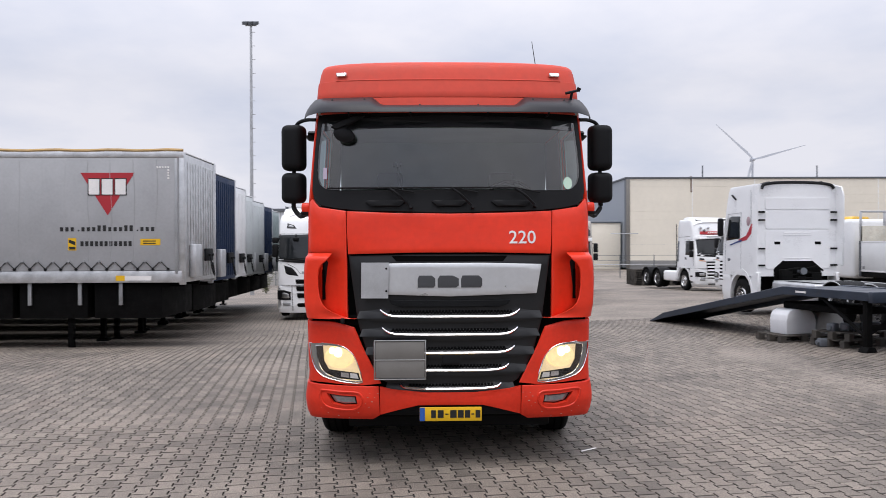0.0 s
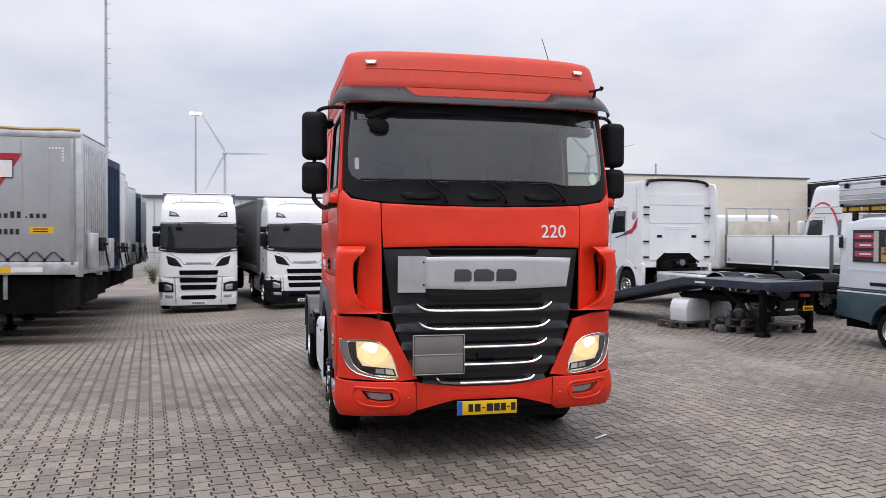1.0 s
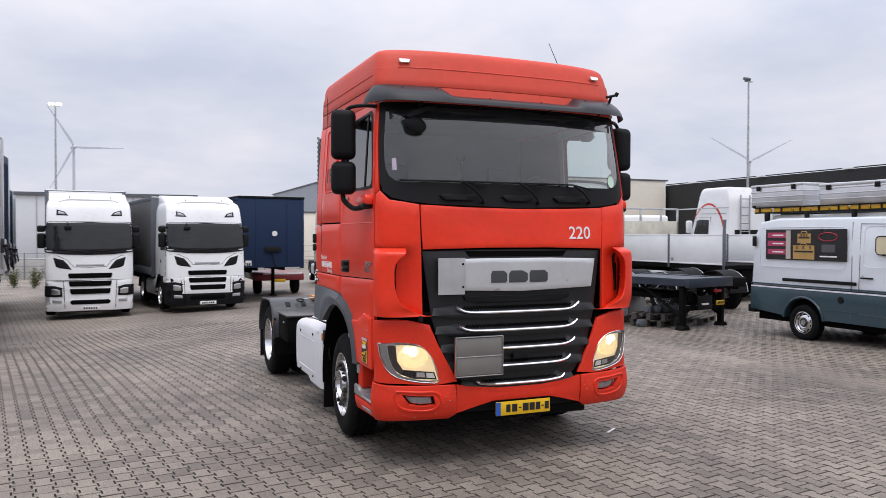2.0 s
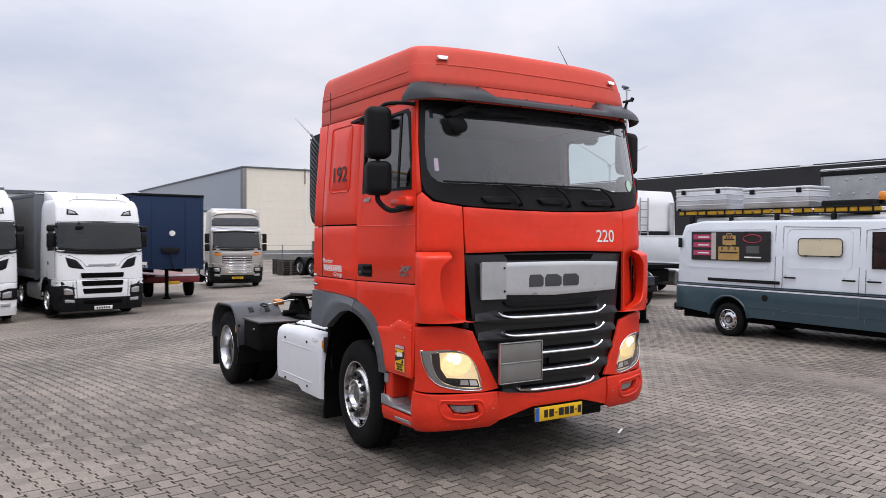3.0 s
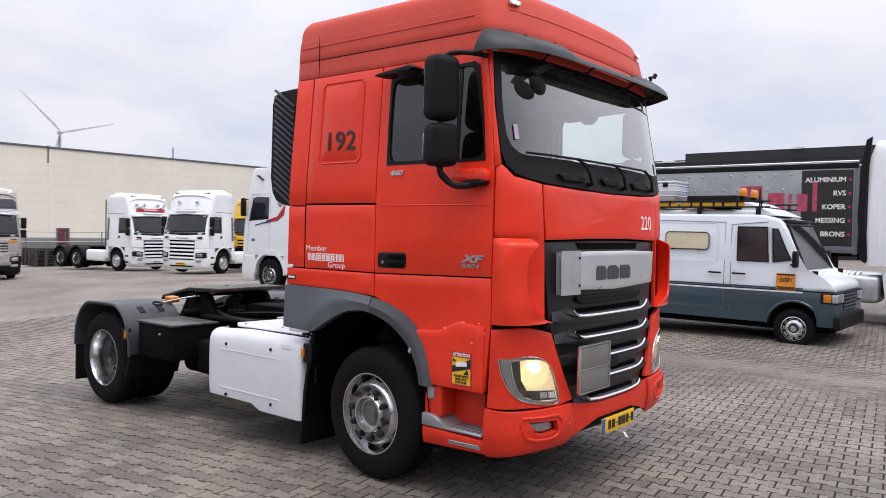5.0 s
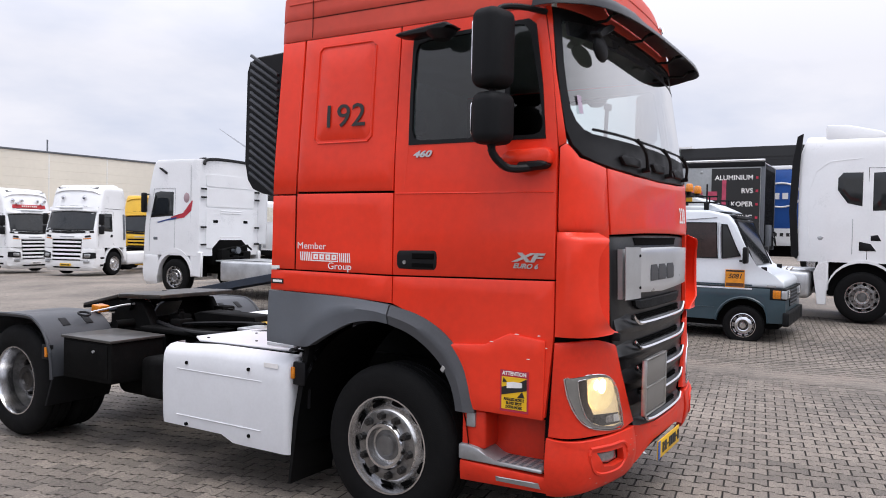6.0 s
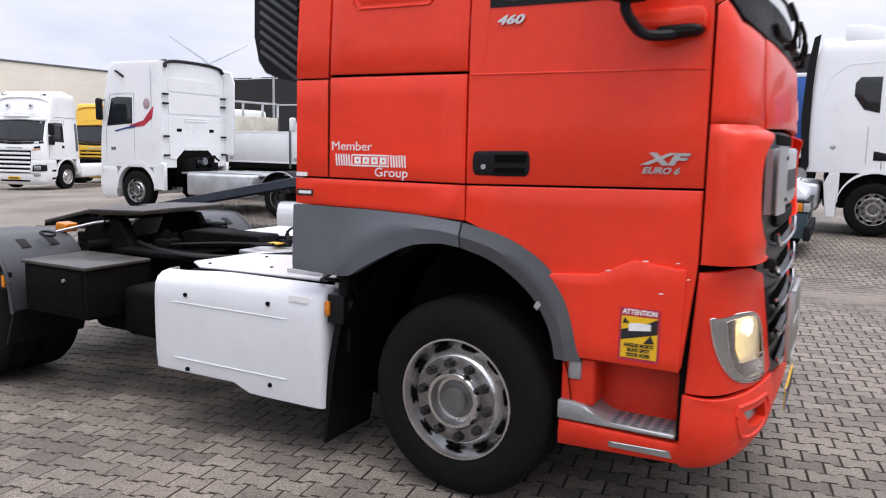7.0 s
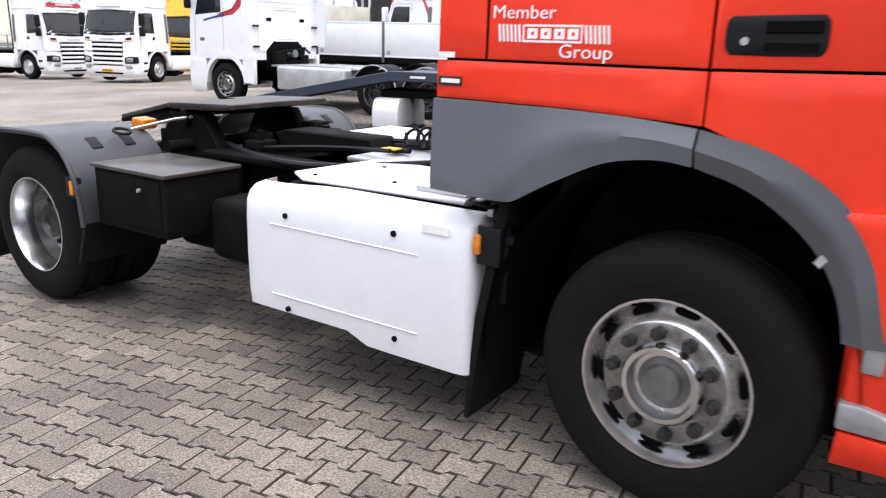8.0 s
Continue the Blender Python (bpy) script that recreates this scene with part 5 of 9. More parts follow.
    part("sticker_triangle", CAB.patch([(S(.447), .914), (S(.492), .910), (S(.462), .948)], .0222, .001, rings=1, lip=0), INK, stk, "black warning triangle")
    part("sticker_triangle", CAB.patch([(S(.553), .992), (S(.582), .990), (S(.575), 1.016)], .0222, .001, rings=1, lip=0), INK, stk, "black warning triangle")
    part("sticker_title", lettering("ATTENTION", .030, moved_pose(CAB.on(S(.511), 1.040, .0205), CAB.normal(S(.511), 1.040)), .001, stretch=.86, bold=.001), WINK, stk, "white word ATTENTION")
    for k, line in enumerate(("ANGLES MORTS", "BLIND SPOT", "DODE HOEK")):
        part("sticker_line", lettering(line, .021, moved_pose(CAB.on(S(.511), .898 - .021 * k, .0225), CAB.normal(S(.511), .898 - .021 * k)), .001, stretch=.82, bold=.0008), INK, stk, "black warning words")
    chassis(t)
    return t


def moved_pose(p, nrm):
    """A frame at p whose z looks along nrm and whose x runs level."""
    z = nrm.normalized()
    x = Vector((0, 0, 1)).cross(z).normalized()
    y = z.cross(x)
    return Matrix.Translation(p) @ Matrix((x, y, z)).transposed().to_4x4()


def torus(R, r, a=28, b=8):
    bm = bmesh.new()
    rings = [[bm.verts.new(((R + r * math.cos(j * math.tau / b)) * math.cos(i * math.tau / a), (R + r * math.cos(j * math.tau / b)) * math.sin(i * math.tau / a), r * math.sin(j * math.tau / b))) for j in range(b)] for i in range(a)]
    for i in range(a):
        for j in range(b):
            bm.faces.new((rings[i][j], rings[(i + 1) % a][j], rings[(i + 1) % a][(j + 1) % b], rings[i][(j + 1) % b]))
    return bm


def rounded_block(sx, sy, sz, r):
    """A pillow-shaped housing, fuller towards its front (-y)."""
    bm = box(-sx / 2, sx / 2, -sy / 2, sy / 2, -sz / 2, sz / 2, r, 5)
    for v in bm.verts:
        if v.co.y < 0:
            k = -v.co.y / (sy / 2)
            v.co.x *= 1 - .16 * k * k
            v.co.z *= 1 - .06 * k * k
    return bm


def arch_band(fl, low, mid, top):
    """A moulded strip on the cab side: turned-in lower edge, a ridge where it stands proudest, an upper slope."""
    way = 1 if fl([(S(1), 0)])[0][0] < 0 else -1
    lines = []
    for line in (low, mid, top):
        q = bend([(a, b, 0) for a, b in line], 3)
        lines.append([(way * S(p.x), p.y) for p in q])
    bm = bmesh.new()
    rows = []
    for a, m, b in zip(*lines):
        proud = .040 if abs(a[0]) < 12.03 else .040 - .012 * ease((abs(a[0]) - 12.03) / .06)
        row = [CAB.on(*a, -.05), CAB.on(*a, .020), CAB.on(*a, .026)]
        for k in (1, 2):
            row.append(CAB.on(a[0] + (m[0] - a[0]) * k / 3, a[1] + (m[1] - a[1]) * k / 3, .026 + (proud - .026) * k / 3))
        row += [CAB.on(*m, proud)]
        for k, h in ((1, .62), (2, .28)):
            row.append(CAB.on(m[0] + (b[0] - m[0]) * k / 3, m[1] + (b[1] - m[1]) * k / 3, .012 + (proud - .012) * h))
        row += [CAB.on(*b, .012), CAB.on(*b, -.02)]
        rows.append([bm.verts.new(p) for p in row])
    for p, q in zip(rows, rows[1:]):
        for k in range(len(p) - 1):
            bm.faces.new((p[k], p[k + 1], q[k + 1], q[k]))
    bm.faces.new(rows[0]); bm.faces.new(rows[-1])
    return bm


def chassis(t):
    """Frame, axles, tanks and coupling behind the cab."""
    drop = lambda y: -.017 * max(0, y - 1.4)
    for sgn in (-1, 1):
        x = .40 * sgn
        part("frame_rail", prism([(.7, .62), (6.3, .55), (6.3, .82), (2.3, .90), (.7, .90)], "x", x - .035, x + .035, .006), DARK, t, "black chassis rail")
        add_wheel(t, 1.075 * sgn, 1.385, .492, "front", .492, sgn, steer=-3)
        add_wheel(t, 1.085 * sgn, 5.40, .418, "rear", .492, sgn)
        part("inner_wheel", moved(tyre_mesh(.488), pose(.76 * sgn, 5.40, .414)), TYRE, t, "black inner tyre of the twin pair")
        # rear wing with flaps
        crown = [(5.99, .50), (5.965, .72), (5.86, .90), (5.73, .985), (5.60, 1.005), (5.20, 1.012), (5.06, .985), (4.93, .89), (4.84, .72), (4.81, .50)]
        arc2 = [(p.x, p.y) for p in bend([(a, b, 0) for a, b in crown], 3)]
        arc = [(5.40 + (a - 5.40) * .972, .418 + (b - .418) * .965) for a, b in arc2]
        wing = part("rear_wing", prism(arc2 + arc[::-1], "x", 1.255 * sgn, .62 * sgn), WINGM, t, "dark grey plastic wheel wing")
        part("wing_edge", tube([(1.252 * sgn, a, b) for a, b in arc2], .014, 6), WINGM, wing, "rolled edge")
        for k in (0, 1):
            part("wing_slot", moved(box(-.035, .035, -.05, .05, -.004, .001, .002), pose((1.02 if k else .80) * sgn, 5.0, .955, 34)), BLK, wing, "dark slot")
        part("mud_flap", box(.64 * sgn, 1.245 * sgn, 5.985, 6.0, .10, .52, .004), BLK2, t, "black rear mud flap")
        part("front_flap", prism([(4.80, .52), (4.83, .52), (4.93, .26), (4.90, .26)], "x", .64 * sgn, 1.24 * sgn, .003), BLK2, t, "black front flap")
        part("wing_lamp", box(1.235 * sgn, 1.262 * sgn, 4.87, 4.905, .68, .765, .006), AMBER, t, "amber side lamp")
        part("wing_lamp_base", box(1.21 * sgn, 1.25 * sgn, 4.85, 4.96, .66, .785, .006), BLK, t, "black lamp base")
        part("rear_light", box(.55 * sgn, 1.0 * sgn, 6.22, 6.28, .50, .64, .015), REDL, t, "red rear light unit")
        part("spring", tube(bend([(.52 * sgn, .55, .62), (.52 * sgn, 1.38, .50), (.52 * sgn, 2.2, .62)], 5), .035, 6), DARK, t, "leaf spring")
        part("air_bellow", lathe_at([(0, .0), (0, .11), (.06, .13), (.12, .11), (.18, .13), (.22, .1), (.22, 0)], (.42 * sgn, 5.75, .50)), DARK, t, "air bellows")
    # unseen plate added to keep low light off the ground below
    part("undertray", prism([(.16, .40), (.95, .34), (.95, .44), (.16, .50)], "x", -.95, .95, .01), DARK, t, "unseen dark plate added to shade the ground under the bumper")
    part("valance", prism([(.40, .27), (.52, .24), (.56, .26), (.52, .46), (.40, .46)], "x", -.90, .90, .012), BLK2, t, "black lower valance behind the bumper")
    # second added plate, closes the underside so the ground stays dark
    part("belly_plate", box(-.86, .86, .55, 2.35, .30, .33, .01), DARK, t, "unseen dark plate added to shade the ground under the engine")
    part("sump", box(-.45, .45, .9, 2.3, .32, .50, .06), DARK, t, "black engine sump")
    part("front_axle", rod((-1.0, 1.385, .46), (1.0, 1.385, .46), .06), DARK, t, "black front axle beam")
    part("rear_axle", join(rod((-1.0, 5.40, .418), (1.0, 5.40, .418), .085), rod((0, 5.15, .42), (0, 5.62, .42), .19, .15, 18)), DARK, t, "black drive axle")
    part("drive_shaft", rod((0, 2.6, .62), (0, 5.2, .44), .055), DARK, t, "black drive shaft")
    part("gearbox", join(box(-.28, .28, .9, 2.7, .45, 1.15, .08), box(-.2, .2, 2.5, 3.1, .5, .85, .06)), DARK, t, "dark engine and gearbox")
    for y in (2.9, 3.9, 4.7, 5.9, 6.25):
        part("cross_member", box(-.38, .38, y - .06, y + .06, .60 + drop(y), .80 + drop(y), .01), DARK, t, "black cross member")
    # fuel tank cover, white
    face = part("tank_cover", tank_cover(), WHITEP, t, "white moulded plastic tank cover")
    for y, z in ((3.17, .815), (2.545, .835), (3.17, .365), (2.535, .375)):
        part("cover_bolt", rod((-1.215, y, z), (-1.238, y, z), .013, seg=10), DARK, face, "dark bolt")
    for z in (.765, .425):
        part("cover_groove", tube([(-1.2335 + .001 * (k % 2), 2.42 + .85 * k / 10, z) for k in range(11)], .0035, 6), WHITEP, face, "pressed groove")
    part("cover_label", box(-1.2335, -1.2315, 2.27, 2.40, .868, .900), WINK, face, "small white label")
    lid = part("tank_lid", prism([(-1.05, 2.30), (-.45, 2.28), (-.40, 3.30), (-.98, 3.36), (-1.09, 3.20)], "z", .952, .968, .006), WHITEP, t, "flat white cover plate")
    part("lid_step", box(-.98, -.80, 2.36, 2.62, .968, .992, .006), ALU, lid, "aluminium step bar")
    for x, y in ((-1.0, 3.2), (-.9, 2.8), (-.6, 2.5), (-.6, 3.1)):
        part("lid_screw", rod((x, y, .966), (x, y, .974), .010, seg=8), DARK, lid)
    part("tank_body", box(-1.10, -.48, 2.26, 3.40, .36, .93, .08), DARK, t, "dark fuel tank")
    part("tank_hanger", box(-1.12, -.45, 2.50, 3.38, .315, .345, .006), DARK, t, "black tank strap")
    lampb = part("side_lamp_base", box(-1.215, -1.16, 2.05, 2.155, .775, .93, .008), BLK, t, "black lamp base")
    part("side_lamp", box(-1.228, -1.195, 2.135, 2.166, .815, .895, .008), AMBER, lampb, "amber side lamp")
    # tool and battery box
    tb = part("battery_box", box(-1.20, -.70, 4.09, 4.73, .53, .865, .012), DARK, t, "scuffed black battery box")
    # pale patches mix wear with the sky's reflection, put into the lid colour
    part("box_lid", box(-1.215, -.69, 4.075, 4.745, .862, .885, .006), mat("worn_sky_sheen_lid", (.045, .043, .040), .34, vary=.5, scale=5, dirt=.6, dirt_color=(.12, .115, .105)), tb, "worn dark box lid with pale sky sheen in its colour")
    part("box_front", box(-1.208, -1.198, 4.13, 4.69, .57, .84, .004), DARK, tb, "black box face")
    part("box_knob", rod((-1.20, 4.30, .78), (-1.222, 4.30, .78), .012, seg=8), GALV, tb, "small latch")
    part("air_tank", moved(lathe([(0, 0), (.02, .10), (.06, .14), (.7, .14), (.74, .10), (.76, 0)], 20, "y"), Matrix.Translation((-.62, 3.55, .55))), DARK, t, "black air tank")
    part("air_tank", moved(lathe([(0, 0), (.02, .09), (.05, .12), (.5, .12), (.54, .09), (.55, 0)], 20, "y"), Matrix.Translation((-.60, 4.15, .42))), DARK, t, "black air tank")
    part("right_tank", box(.50, 1.20, 2.4, 4.4, .36, .92, .09), ALU, t, "aluminium fuel tank")
    # catwalk, hoses, cables
    part("catwalk", box(-.38, .62, 2.45, 3.55, .925, .955, .008), ALU, t, "aluminium catwalk plate")
    part("white_cover", box(.30, .95, 3.2, 4.3, .90, .965, .03), WHITEP, t, "white plastic cover")
    hoses = ([(-.30, 2.3, 1.05), (-.35, 2.9, .98), (-.62, 3.5, .93), (-.50, 4.1, .90), (-.35, 4.6, .92)], [(-.1, 2.35, 1.2), (-.15, 2.7, 1.0), (.1, 3.3, .98), (.0, 4.2, .90)],
             [(-.95, 2.16, .95), (-.9, 2.22, 1.03), (-.7, 2.3, 1.0), (-.5, 2.4, .97)], [(-1.1, 2.12, .85), (-1.02, 2.2, 1.02), (-.8, 2.2, .98)], [(-1.08, 2.15, .7), (-1.0, 2.14, .95), (-.75, 2.12, 1.05)])
    for k, h in enumerate(hoses):
        part("air_hose", tube(bend(h, 6), .020 if k < 2 else .011, 8), BLK, t, "black air hose")
    for k, h in enumerate(([(-1.12, 2.03, .93), (-1.15, 2.08, 1.03), (-1.05, 2.16, 1.05), (-.9, 2.25, 1.02)], [(-1.16, 2.06, .62), (-1.17, 2.05, .80), (-1.12, 2.07, 1.0), (-1.0, 2.2, 1.06)],
                            [(-1.18, 2.10, .95), (-1.10, 2.02, 1.04), (-.95, 2.05, 1.10)], [(-1.13, 2.12, .98), (-1.16, 2.20, 1.0), (-1.10, 2.28, .975), (-.96, 2.32, .985)])):
        part("wiring_loom", tube(bend(h, 6), .010 + .003 * (k % 3), 6), BLK, t, "black wiring loom")
    for y, z in ((2.06, .98), (2.10, 1.03), (2.03, .88)):
        part("loom_plug", box(-1.185, -1.14, y - .02, y + .02, z - .018, z + .018, .006), BLK2, t, "black plug")
    part("loom_clip", box(-1.17, -1.14, 2.115, 2.14, .955, .985, .004), GALV, t, "small metal clip")
    part("silencer", box(-.98, -.42, 3.52, 4.04, .40, .74, .06, 3), DARK, t, "dark silencer box")
    for k in range(3):
        part("coil_hose", tube([(.12 * k - .1 + .045 * math.cos(a), 2.62 + .02 * a, 1.06 + .045 * math.sin(a)) for a in np.linspace(0, 38, 110)], .009, 5), BLK, t, "black coiled air hose")
    for k, (x0, y0) in enumerate(((-.35, 4.3), (-.2, 4.5), (.15, 4.2), (.3, 4.45))):
        part("valve_block", join(box(x0, x0 + .16, y0, y0 + .14, .86, .96 + .02 * k, .015), rod((x0 + .08, y0 + .07, .95), (x0 + .08, y0 + .07, 1.02), .025)), DARK, t, "black air valve")
    part("cable_tray", box(-.55, -.35, 3.0, 4.6, .86, .90, .01), DARK, t, "black cable tray")
    part("yellow_tag", box(-.2, -.12, 3.35, 3.45, .985, .992), YELLOW, t, "small yellow tag")
    # fifth wheel
    fwm = pose(0, 4.88, 1.150, -2)
    plate = [(-.44, -.42), (.44, -.42), (.47, -.2), (.465, .14), (.40, .24), (.10, .24), (.055, .08), (0, .02), (-.055, .08), (-.10, .24), (-.40, .24), (-.465, .14), (-.47, -.2)]
    greasy = mat("greasy_steel", (.040, .036, .032), .36, .6, vary=.4, scale=6, dirt=.7, dirt_color=(.14, .10, .07))
    fw = part("fifth_wheel", moved(prism(plate, "z", -.022, .018, .008), fwm), greasy, t, "greasy black fifth-wheel coupling plate")
    for sx in (-1, 1):
        part("coupling_stand", prism([(4.52, .80), (5.24, .80), (5.06, 1.10), (4.72, 1.10)], "x", .33 * sx, .43 * sx, .01), DARK, fw, "black coupling stand")
        tail = moved(prism([(.10 * sx, .20), (.40 * sx, .20), (.34 * sx, .88), (.27 * sx, .97), (.15 * sx, .97)], "z", -.020, .014, .006), fwm @ pose(0, 0, 0, -9.5) @ pose(0, 0, .034))
        part("slide_ramp", tail, greasy, fw, "sloping guide tail")
        part("ramp_rib", moved(prism([(.20, -.10), (.86, -.035), (.86, -.01), (.20, -.01)], "x", .36 * sx, .33 * sx, .003), fwm @ pose(0, 0, 0, -9.5) @ pose(0, 0, .03)), DARK, fw, "stiffening rib")
        part("pivot_pin", rod((.30 * sx, 4.88, 1.07), (.47 * sx, 4.88, 1.07), .05), DARK, fw, "pivot pin")
    part("lock_jaw", moved(lathe([(-.07, .0), (-.07, .10), (-.02, .13), (-.02, 0)], 18, "z"), fwm), DARK, fw, "round lock housing")
    part("release_bar", tube([(-.28, 4.80, 1.09), (-.55, 4.86, 1.07), (-.80, 4.95, 1.02)], .010, 6), GALV, fw, "bright release handle")
    part("release_grip", moved(torus(.05, .010, 14, 6), pose(-.85, 4.97, 1.01, 15)), BLK, fw, "black grip loop")
    part("mounting_plate", box(-.45, .45, 4.35, 5.50, .775, .805, .006), DARK, t, "black mounting plate")
    part("mounting_angle", box(-.50, -.44, 4.3, 5.55, .62, .83, .006), DARK, t, "black mounting angle")
    part("warning_block", moved(box(-.065, .065, -.05, .05, -.03, .035, .012), pose(-.60, 5.10, 1.03, 8, 0, 12)), AMBER, t, "orange block on the wing")
    for k, (x0, y0, z0) in enumerate(((-.30, 3.75, .97), (-.12, 3.70, .95), (.06, 3.9, .98), (.24, 3.75, .96))):
        part("service_line", tube(bend([(x0, 3.3, z0 + .03), (x0 + .05, y0, z0), (x0 - .03, y0 + .4, z0 - .03), (x0 + .04, 4.5, z0 - .08)], 5), .014 + .004 * (k % 2), 6), BLK, t, "black service line")
    part("frame_cover", prism([(3.55, .93), (4.35, .90), (4.40, .99), (4.30, 1.02), (3.60, 1.02)], "x", -.12, .12, .01), DARK, t, "dark cover over the frame")
    part("crossbar", rod((-.62, 4.85, .90), (.62, 4.85, .90), .04), DARK, t, "black cross tube")
    part("rear_beam", box(-.9, .9, 6.28, 6.34, .50, .66, .01), DARK, t, "black rear beam")


def lathe_at(prof, p, seg=18):
    return moved(lathe(prof, seg, "z"), Matrix.Translation(p))


def tank_cover():
    """Shell over the tank: round shoulders, deeper towards the cab."""
    prof = [(-1.10, .955), (-1.165, .945), (-1.205, .915), (-1.226, .87), (-1.232, .78), (-1.234, .60), (-1.230, .43), (-1.222, .355)]
    bm = bmesh.new()
    ys = [2.170, 2.178, 2.195, 2.23] + [2.23 + 1.165 * k / 10 for k in range(1, 11)] + [3.43, 3.45, 3.46]
    loops = []
    for y in ys:
        e = min(y - 2.17, 3.46 - y)
        tuck = .05 * (1 - math.sqrt(max(0, 1 - (1 - min(1, e / .05)) ** 2)))
        row = []
        low = .342 - .047 * (1 - ease((y - 2.68) / .12))
        for i, (x, z) in enumerate(prof):
            zz = .355 + (z - .355) * 1.0
            if i >= 6:
                zz = z + (low - .355)
            sag = .10 * max(0, (z - .7)) * ease((y - 2.9) / .5)
            row.append(bm.verts.new((x + tuck, y, zz - sag)))
        row.append(bm.verts.new((-1.19 + tuck, y, low + .005)))
        loops.append(row)
    for a, b in zip(loops, loops[1:]):
        for k in range(len(a) - 1):
            bm.faces.new((a[k], a[k + 1], b[k + 1], b[k]))
    for a in (loops[0], loops[-1]):
        c = bm.verts.new((-1.0, a[0].co.y, .62))
        tv = bm.verts.new((-1.0, a[0].co.y, a[0].co.z))
        bv = bm.verts.new((-1.0, a[0].co.y, a[-1].co.z))
        ring = [tv] + a + [bv]
        for p, q in zip(ring, ring[1:]):
            bm.faces.new((p, q, c))
    return bm


red_truck()


# ---- the other lorries of the yard ----
NEWCAB = Skin([(.15, .10, .20, 1.17), (.25, .03, .22, 1.23), (.5, 0, .23, 1.25), (1.0, .02, .23, 1.25), (1.5, .05, .22, 1.25), (1.9, .09, .20, 1.248), (2.1, .11, .19, 1.245), (2.5, .17, .18, 1.235), (2.95, .25, .18, 1.22), (3.05, .27, .19, 1.215),
               (3.3, .32, .22, 1.208), (3.45, .37, .24, 1.20), (3.55, .42, .26, 1.185), (3.63, .50, .28, 1.155), (3.69, .62, .29, 1.10), (3.72, .76, .30, 1.03)], 2.9)
OLDCAB = Skin([(.22, .10, .25, 1.15), (.35, .03, .27, 1.22), (.6, 0, .28, 1.25), (1.0, .03, .28, 1.25), (1.5, .06, .27, 1.25), (1.9, .12, .26, 1.24), (2.3, .24, .25, 1.22), (2.72, .38, .25, 1.195), (2.85, .41, .26, 1.19), (3.1, .47, .26, 1.185),
               (3.4, .56, .27, 1.18), (3.55, .61, .28, 1.176), (3.65, .65, .29, 1.166), (3.70, .70, .3, 1.148), (3.73, .78, .32, 1.115)], 2.5)
TOPCAB = Skin([(.22, .10, .25, 1.15), (.35, .03, .27, 1.22), (.6, 0, .28, 1.25), (1.0, .03, .28, 1.25), (1.5, .06, .27, 1.25), (1.9, .09, .26, 1.245), (2.3, .14, .25, 1.24), (2.72, .20, .25, 1.23), (2.85, .22, .26, 1.228),
               (3.2, .28, .27, 1.22), (3.5, .35, .28, 1.21), (3.66, .40, .29, 1.208), (3.75, .47, .3, 1.20), (3.80, .60, .32, 1.17)], 2.6)
PANE = mat("dark_cab_glass", (.016, .018, .019), .05, vary=.2, scale=2, spec=.5)


def cab_ring(skin, z, back, off=0.0, n=16):
    f, d, w = skin.at(z)
    half = [skin.on(skin.unkey(i / n * .999, z), z, off) for i in range(n + 1)]
    half += [Vector((w + off, f + d + (back - .08 - f - d) * k / 4, z)) for k in range(1, 5)]
    half += [Vector((w + off - .03, back - .015, z)), Vector((w + off - .09, back, z))]
    return half + [Vector((-p.x, p.y, p.z)) for p in half[1:]][::-1]


def cab_loft(skin, zs, back, cap=True, lean=0.0):
    bm = bmesh.new()
    loops = [[bm.verts.new(p) for p in cab_ring(skin, z, back - lean * max(0, z - 3.3))] for z in zs]
    for a, b in zip(loops, loops[1:]):
        for i in range(len(a)):
            bm.faces.new((a[i], a[(i + 1) % len(a)], b[(i + 1) % len(a)], b[i]))
    bm.faces.new(loops[0][::-1])
    if cap:
        bm.faces.new(loops[-1])
    return bm


